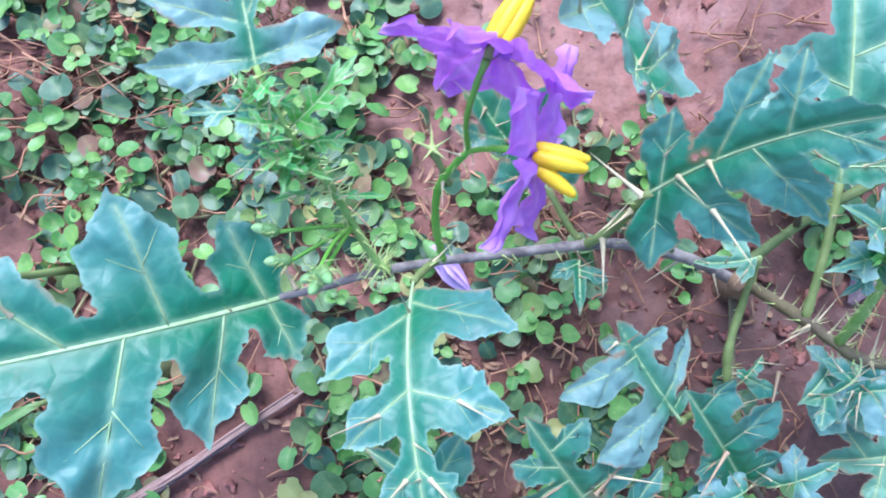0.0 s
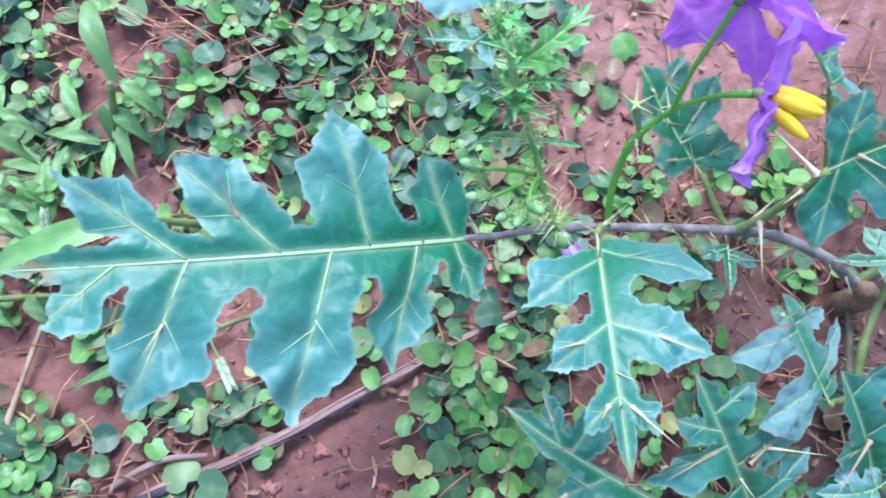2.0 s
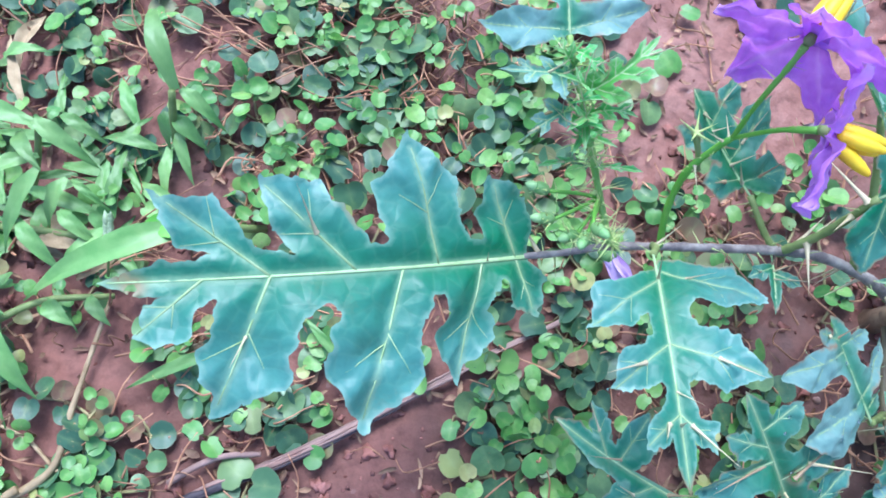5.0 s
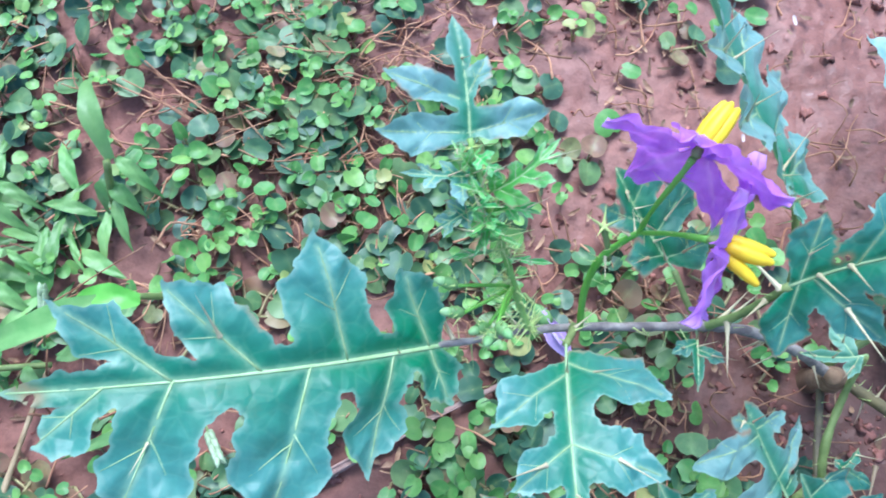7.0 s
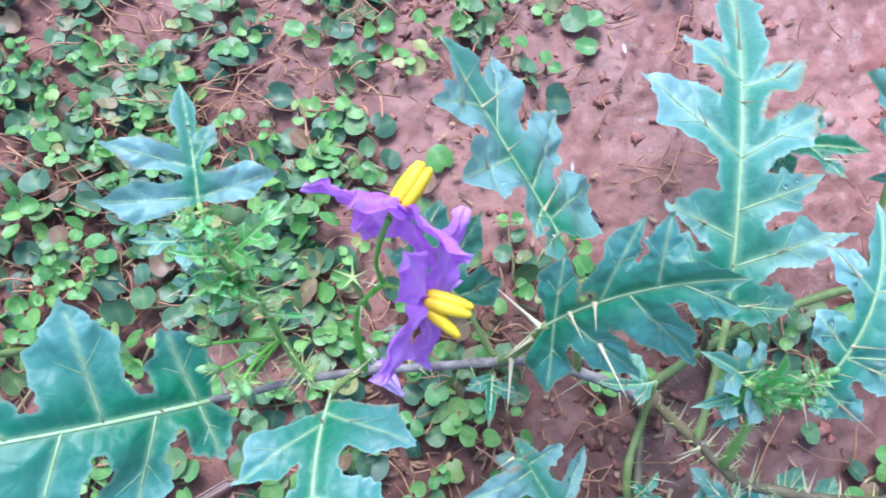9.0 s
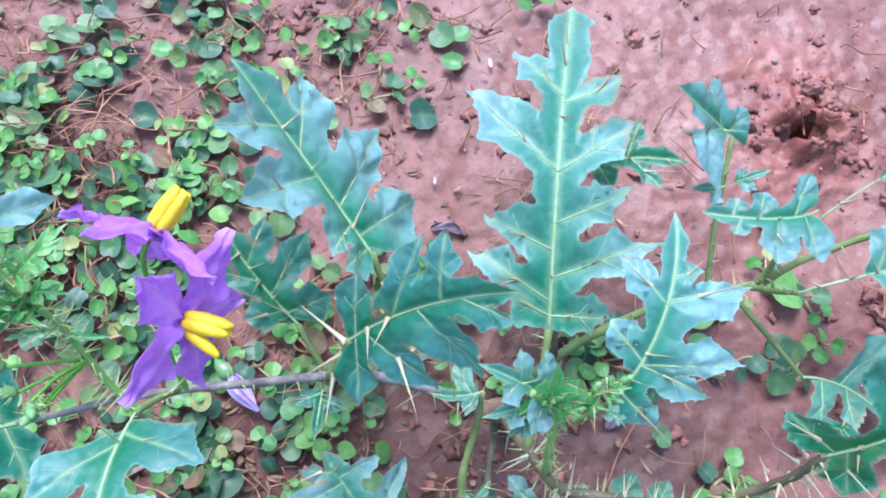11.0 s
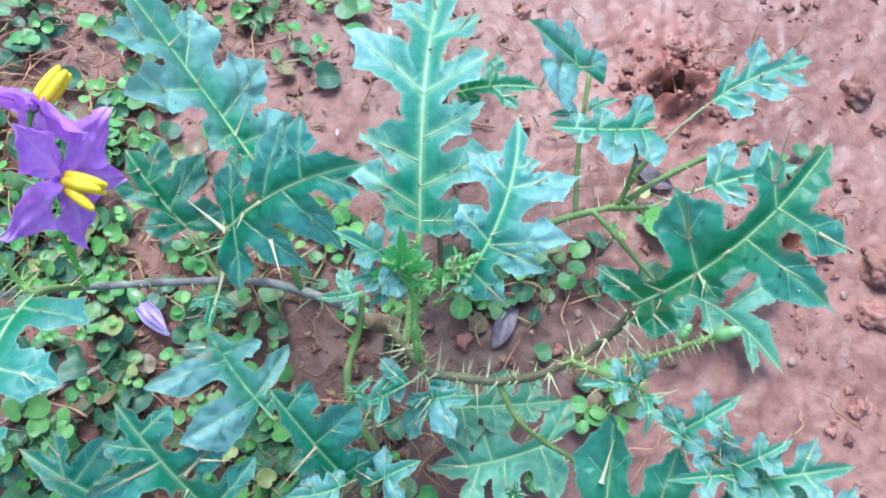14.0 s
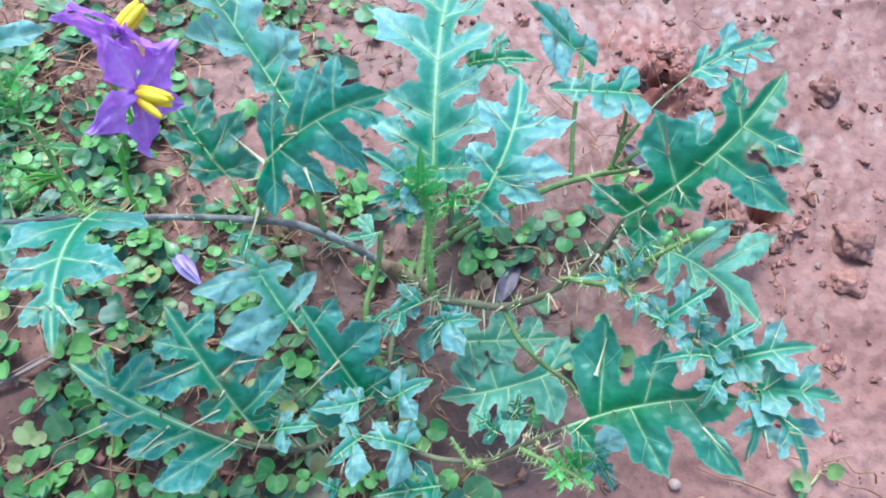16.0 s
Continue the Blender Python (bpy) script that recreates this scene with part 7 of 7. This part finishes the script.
def build_litter():
    """Tangles of fine dry stems in the weed, past counting."""
    r = np.random.default_rng(31)
    pieces = []
    lines = [((-1.75, 1.30), (-1.25, 1.12), 16), ((-1.3, 1.12), (-0.72, 1.05), 20), ((-1.0, 1.45), (-0.55, 1.7), 14), ((-1.9, 0.25), (-1.6, 0.4), 12), ((-1.75, -0.1), (-1.5, 0.1), 10)]
    for (x0, y0), (x1, y1), n in lines:
        for _ in range(n):
            k = r.random()
            x, y = x0 + k * (x1 - x0) + r.normal(0, 0.05), y0 + k * (y1 - y0) + r.normal(0, 0.05)
            w = math.atan2(y1 - y0, x1 - x0) + r.normal(0, 0.4)
            ln = r.uniform(0.16, 0.5)
            pts = []
            for q in np.linspace(-0.5, 0.5, 4):
                px, py = x + q * ln * math.cos(w) + r.normal(0, 0.015), y + q * ln * math.sin(w) + r.normal(0, 0.015)
                pts.append(on_ground(px, py, 0.04 + 0.09 * r.random()))
            pieces.append(tube(catmull(pts, 4), [r.uniform(0.0025, 0.006), 0.002], 5))
    for _ in range(3000):
        x, y = r.uniform(-2.9, 3.4), r.uniform(-1.1, 2.6)
        if r.random() > 0.07 + 0.93 * weed_density(x, y):
            continue
        w, ln = r.uniform(0, math.pi), r.uniform(0.08, 0.34)
        pts = []
        for q in np.linspace(-0.5, 0.5, 4):
            px, py = x + q * ln * math.cos(w) + r.normal(0, 0.02), y + q * ln * math.sin(w) + r.normal(0, 0.02)
            pts.append(on_ground(px, py, 0.015 + 0.10 * r.random()))
        pieces.append(tube(catmull(pts, 3), [r.uniform(0.003, 0.0065), 0.0025], 5))
    ob = part("dry_litter", *joined(pieces), DRY)
    tagged(ob, "tangled fine reddish-brown dry stems among the weed", "litter", kind="stuff")


build_litter()


def build_flakes():
    """Crumbled dead leaves between the weed stems, past counting."""
    r = np.random.default_rng(47)
    pieces = []
    while len(pieces) < 2600:
        x, y = r.uniform(-2.9, 2.0), r.uniform(-1.0, 2.3)
        if r.random() > 0.12 + 0.88 * weed_density(x, y):
            continue
        ln, wd, yaw = r.uniform(0.012, 0.042), r.uniform(0.006, 0.02), r.uniform(0, 6.3)
        tilt, z = r.normal(0, 0.3, 2), float(ground_height(x, y)) + r.uniform(0.006, 0.035)
        m = np.array(Euler((tilt[0], tilt[1], yaw)).to_matrix())
        v = []
        for i in range(4):
            u = i / 3 - 0.5
            half = wd * (0.35 + r.random() * 0.65) * (1 - 1.2 * abs(u))
            for q in (-1, 0, 1):
                v.append((2 * ln * u + r.normal(0, 0.002), half * q, 0.35 * wd * q * q + 0.3 * ln * u * u * 4))
        f = [(i * 3 + j, i * 3 + j + 1, i * 3 + j + 4, i * 3 + j + 3) for i in range(3) for j in range(2)]
        pieces.append((np.array(v) @ m.T + np.array((x, y, z)), f))
    tagged(part("leaf_litter", *joined(pieces), FLAKE), "crumbled brown dead leaf bits between the weed", "litter", kind="stuff")


build_flakes()


def lump(seed, rough=0.35, level=2):
    bm = bmesh.new()
    bmesh.ops.create_icosphere(bm, subdivisions=level, radius=1.0)
    r = np.random.default_rng(seed)
    off, out = r.uniform(0, 50, 3), []
    stretch = r.uniform(0.75, 1.2, 3) * np.array([1, 1, 0.72])
    for v in bm.verts:
        p = np.array(v.co)
        k = 1 + rough * noise.fractal(Vector(p * 1.7 + off), 0.75, 2.1, 5)
        out.append(p * k * stretch)
    faces = [tuple(v.index for v in f.verts) for f in bm.faces]
    bm.free()
    return np.array(out), faces


def build_clods():
    spots = [(3.60, 1.78, 0.11), (3.51, 0.77, 0.12), (3.43, 0.51, 0.105), (3.10, 1.10, 0.09), (2.86, 0.86, 0.10), (2.70, 1.92, 0.07), (2.32, 1.46, 0.06),
             (2.78, 1.66, 0.065), (3.67, 1.56, 0.05), (3.22, 0.05, 0.05), (3.9, 1.15, 0.08), (2.62, 1.98, 0.05), (2.95, 1.42, 0.06)]
    for k, (x, y, s) in enumerate(spots):
        v, f = lump(200 + k, 0.5, 4)
        ob = part("soil_clod", v * s * 0.8 + np.array(on_ground(x, y, s * 0.12)), f, CLOD)
        tagged(ob, "rough crumbly lump of red-brown soil", "soil clod", "soil clods on the ground")
    r = np.random.default_rng(9)
    shapes = [lump(300 + k, 1.5, 2) for k in range(10)]
    pieces = []
    while len(pieces) < 2600:
        x, y = r.uniform(-2.9, 4.4), r.uniform(-1.0, 2.9)
        keep = 0.22 + 0.78 * step(float(fbm(x, y, 0.5, 3, 81)), -0.05, 0.3)
        near = min(math.hypot(x - 2.56, y - 1.76), math.hypot(x - 3.06, y - 0.93), math.hypot(x - 1.1, y - 0.3))
        keep = max(keep * (0.6 if x < 1.8 else 0.3), 1.0 if near < 0.33 else 0)
        if math.hypot(x - 2.56, y - 1.76) < 0.10:
            continue
        if r.random() > keep:
            continue
        s = 0.005 + 0.024 * r.random() ** 4 * (1.15 if near < 0.33 else 1)
        v, f = shapes[int(r.integers(0, 10))]
        w = r.uniform(0, 6.3)
        m = np.array([[math.cos(w), -math.sin(w), 0], [math.sin(w), math.cos(w), 0], [0, 0, 1]])
        pieces.append((v @ m.T * s + np.array(on_ground(x, y, s * 0.2)), f))
    tagged(part("soil_crumbs", *joined(pieces), CRUMB), "loose crumbs of red soil strewn over the ground", "soil", kind="stuff")
    for k, (x, y, s) in enumerate([(2.47, 2.14, 0.018), (2.0, 1.75, 0.034), (1.95, 0.5, 0.018), (2.96, 0.28, 0.02), (2.35, -0.52, 0.03), (0.86, 0.05, 0.014), (3.3, 0.62, 0.018)]):
        v, f = lump(400 + k, 0.2, 2)
        tagged(part("pebble", v * s + np.array(on_ground(x, y, s * 0.35)), f, PEBBLE), "small pale smooth pebble on red soil", "pebble", "pebbles on the soil")


build_clods()


def scrap(x, y, length, width, yaw, lift=0.035):
    """A curled white petal scrap."""
    verts, faces = [], []
    z0 = on_ground(x, y, lift)
    for i in range(7):
        u = i / 6 - 0.5
        half = width * math.sqrt(max(1 - (2 * u) ** 4, 0.04))
        for j in range(5):
            v = j / 2 - 1
            p = (u * length, v * half, 0.35 * width * v * v + 0.2 * length * u * u)
            verts.append((z0[0] + p[0] * math.cos(yaw) - p[1] * math.sin(yaw), z0[1] + p[0] * math.sin(yaw) + p[1] * math.cos(yaw), z0[2] + p[2]))
    for i in range(6):
        for j in range(4):
            q = i * 5 + j
            faces.append((q, q + 1, q + 6, q + 5))
    tagged(part("petal_scrap", verts, faces, SCRAP), "small curled white petal scrap on the ground", "petal scrap", "petal scraps")


scrap(-0.33, 1.86, 0.052, 0.009, 1.7)
scrap(1.04, 2.03, 0.055, 0.009, 1.75)
scrap(0.79, 1.40, 0.04, 0.008, 1.6)
scrap(-0.86, 0.90, 0.05, 0.014, 0.2, 0.11)
scrap(-0.25, 0.59, 0.045, 0.013, 1.5, 0.09)


def fallen_flower():
    """A withered, folded violet flower that has dropped: a green calyx and a crumpled tube of petals."""
    a, b = np.array((-0.045, 0.52, 0.135)), np.array((0.105, 0.352, 0.085))
    ob = thing("fallen_flower", (-0.03, 0.5, 0.0), "withered folded violet flower fallen onto the weed", "flower")
    way = b - a
    v, f = revolve([(-0.04, 0.006), (-0.02, 0.022), (0.02, 0.034), (0.055, 0.03)], 9)
    part("calyx", turned(v, a, way), f, BUD, ob)
    part("stalk", *tube([a - unit(way) * 0.03, a - unit(way) * 0.10 + np.array([0, 0, -0.04])], [0.008, 0.007], 6), STEM_YOUNG, ob)
    ln = np.linalg.norm(way)
    side, up = unit(np.cross(way, [0, 0, 1.0])), np.array([0, 0, 1.0])
    for k in range(4):
        w = k * 1.4 + 0.3
        off = math.cos(w) * side + math.sin(w) * up
        verts, faces = [], []
        for i in range(11):
            u = i / 10
            half = 0.040 * (0.5 + 1.2 * u) if u < 0.45 else 0.042 * (1 - ((u - 0.45) / 0.55) ** 1.6) + 0.002
            tang = np.cross(unit(way), off)
            for j in range(5):
                q = j / 2 - 1
                verts.append(a + way * u + off * (0.02 + 0.012 * math.sin(5 * u + k)) * (1 - 0.5 * u) + tang * half * q - off * 0.018 * q * q + off * 0.006 * math.sin(9 * q + 6 * u))
        for i in range(10):
            for j in range(4):
                q = i * 5 + j
                faces.append((q, q + 1, q + 6, q + 5))
        part("petal", verts, faces, PETAL_FADED, ob)


fallen_flower()


def dead_leaf(points, width, label, mat):
    """A curled dead leaf: a trough that narrows to both ends."""
    path = catmull([on_ground(*p) for p in points], 8)
    n = len(path)
    side = unit(np.cross(path[-1] - path[0], [0, 0, 1.0]))
    verts, faces = [], []
    for k, p in enumerate(path):
        u = k / (n - 1)
        half = width * math.sin(math.pi * (0.06 + 0.9 * u)) ** 0.8
        for j in range(7):
            v = j / 3 - 1
            verts.append(p + side * half * v + np.array([0, 0, 0.55 * half * v * v + 0.008 * math.sin(9 * u + 5 * v)]))
    for k in range(n - 1):
        for j in range(6):
            q = k * 7 + j
            faces.append((q, q + 1, q + 8, q + 7))
    tagged(part("dead_leaf", verts, faces, mat), label, "dead leaf")


dead_leaf([(1.54, 0.33, 0.02), (1.59, 0.42, 0.03), (1.66, 0.54, 0.03)], 0.045, "curled purple-brown dead leaf on damp soil", DRY_LEAF)
dead_leaf([(2.30, 1.30, 0.02), (2.38, 1.22, 0.03), (2.50, 1.18, 0.02)], 0.05, "curled purple-brown dead leaf on damp soil", DRY_LEAF)
dead_leaf([(-2.57, 1.05, 0.05), (-2.55, 1.16, 0.08), (-2.5, 1.3, 0.06)], 0.035, "dry straw-coloured grass leaf in the weed", GRASS_DRY)
dead_leaf([(0.78, 1.18, 0.02), (0.86, 1.19, 0.03), (0.93, 1.17, 0.02)], 0.024, "shrivelled grey-brown dead leaf on damp soil", DRY_LEAF)
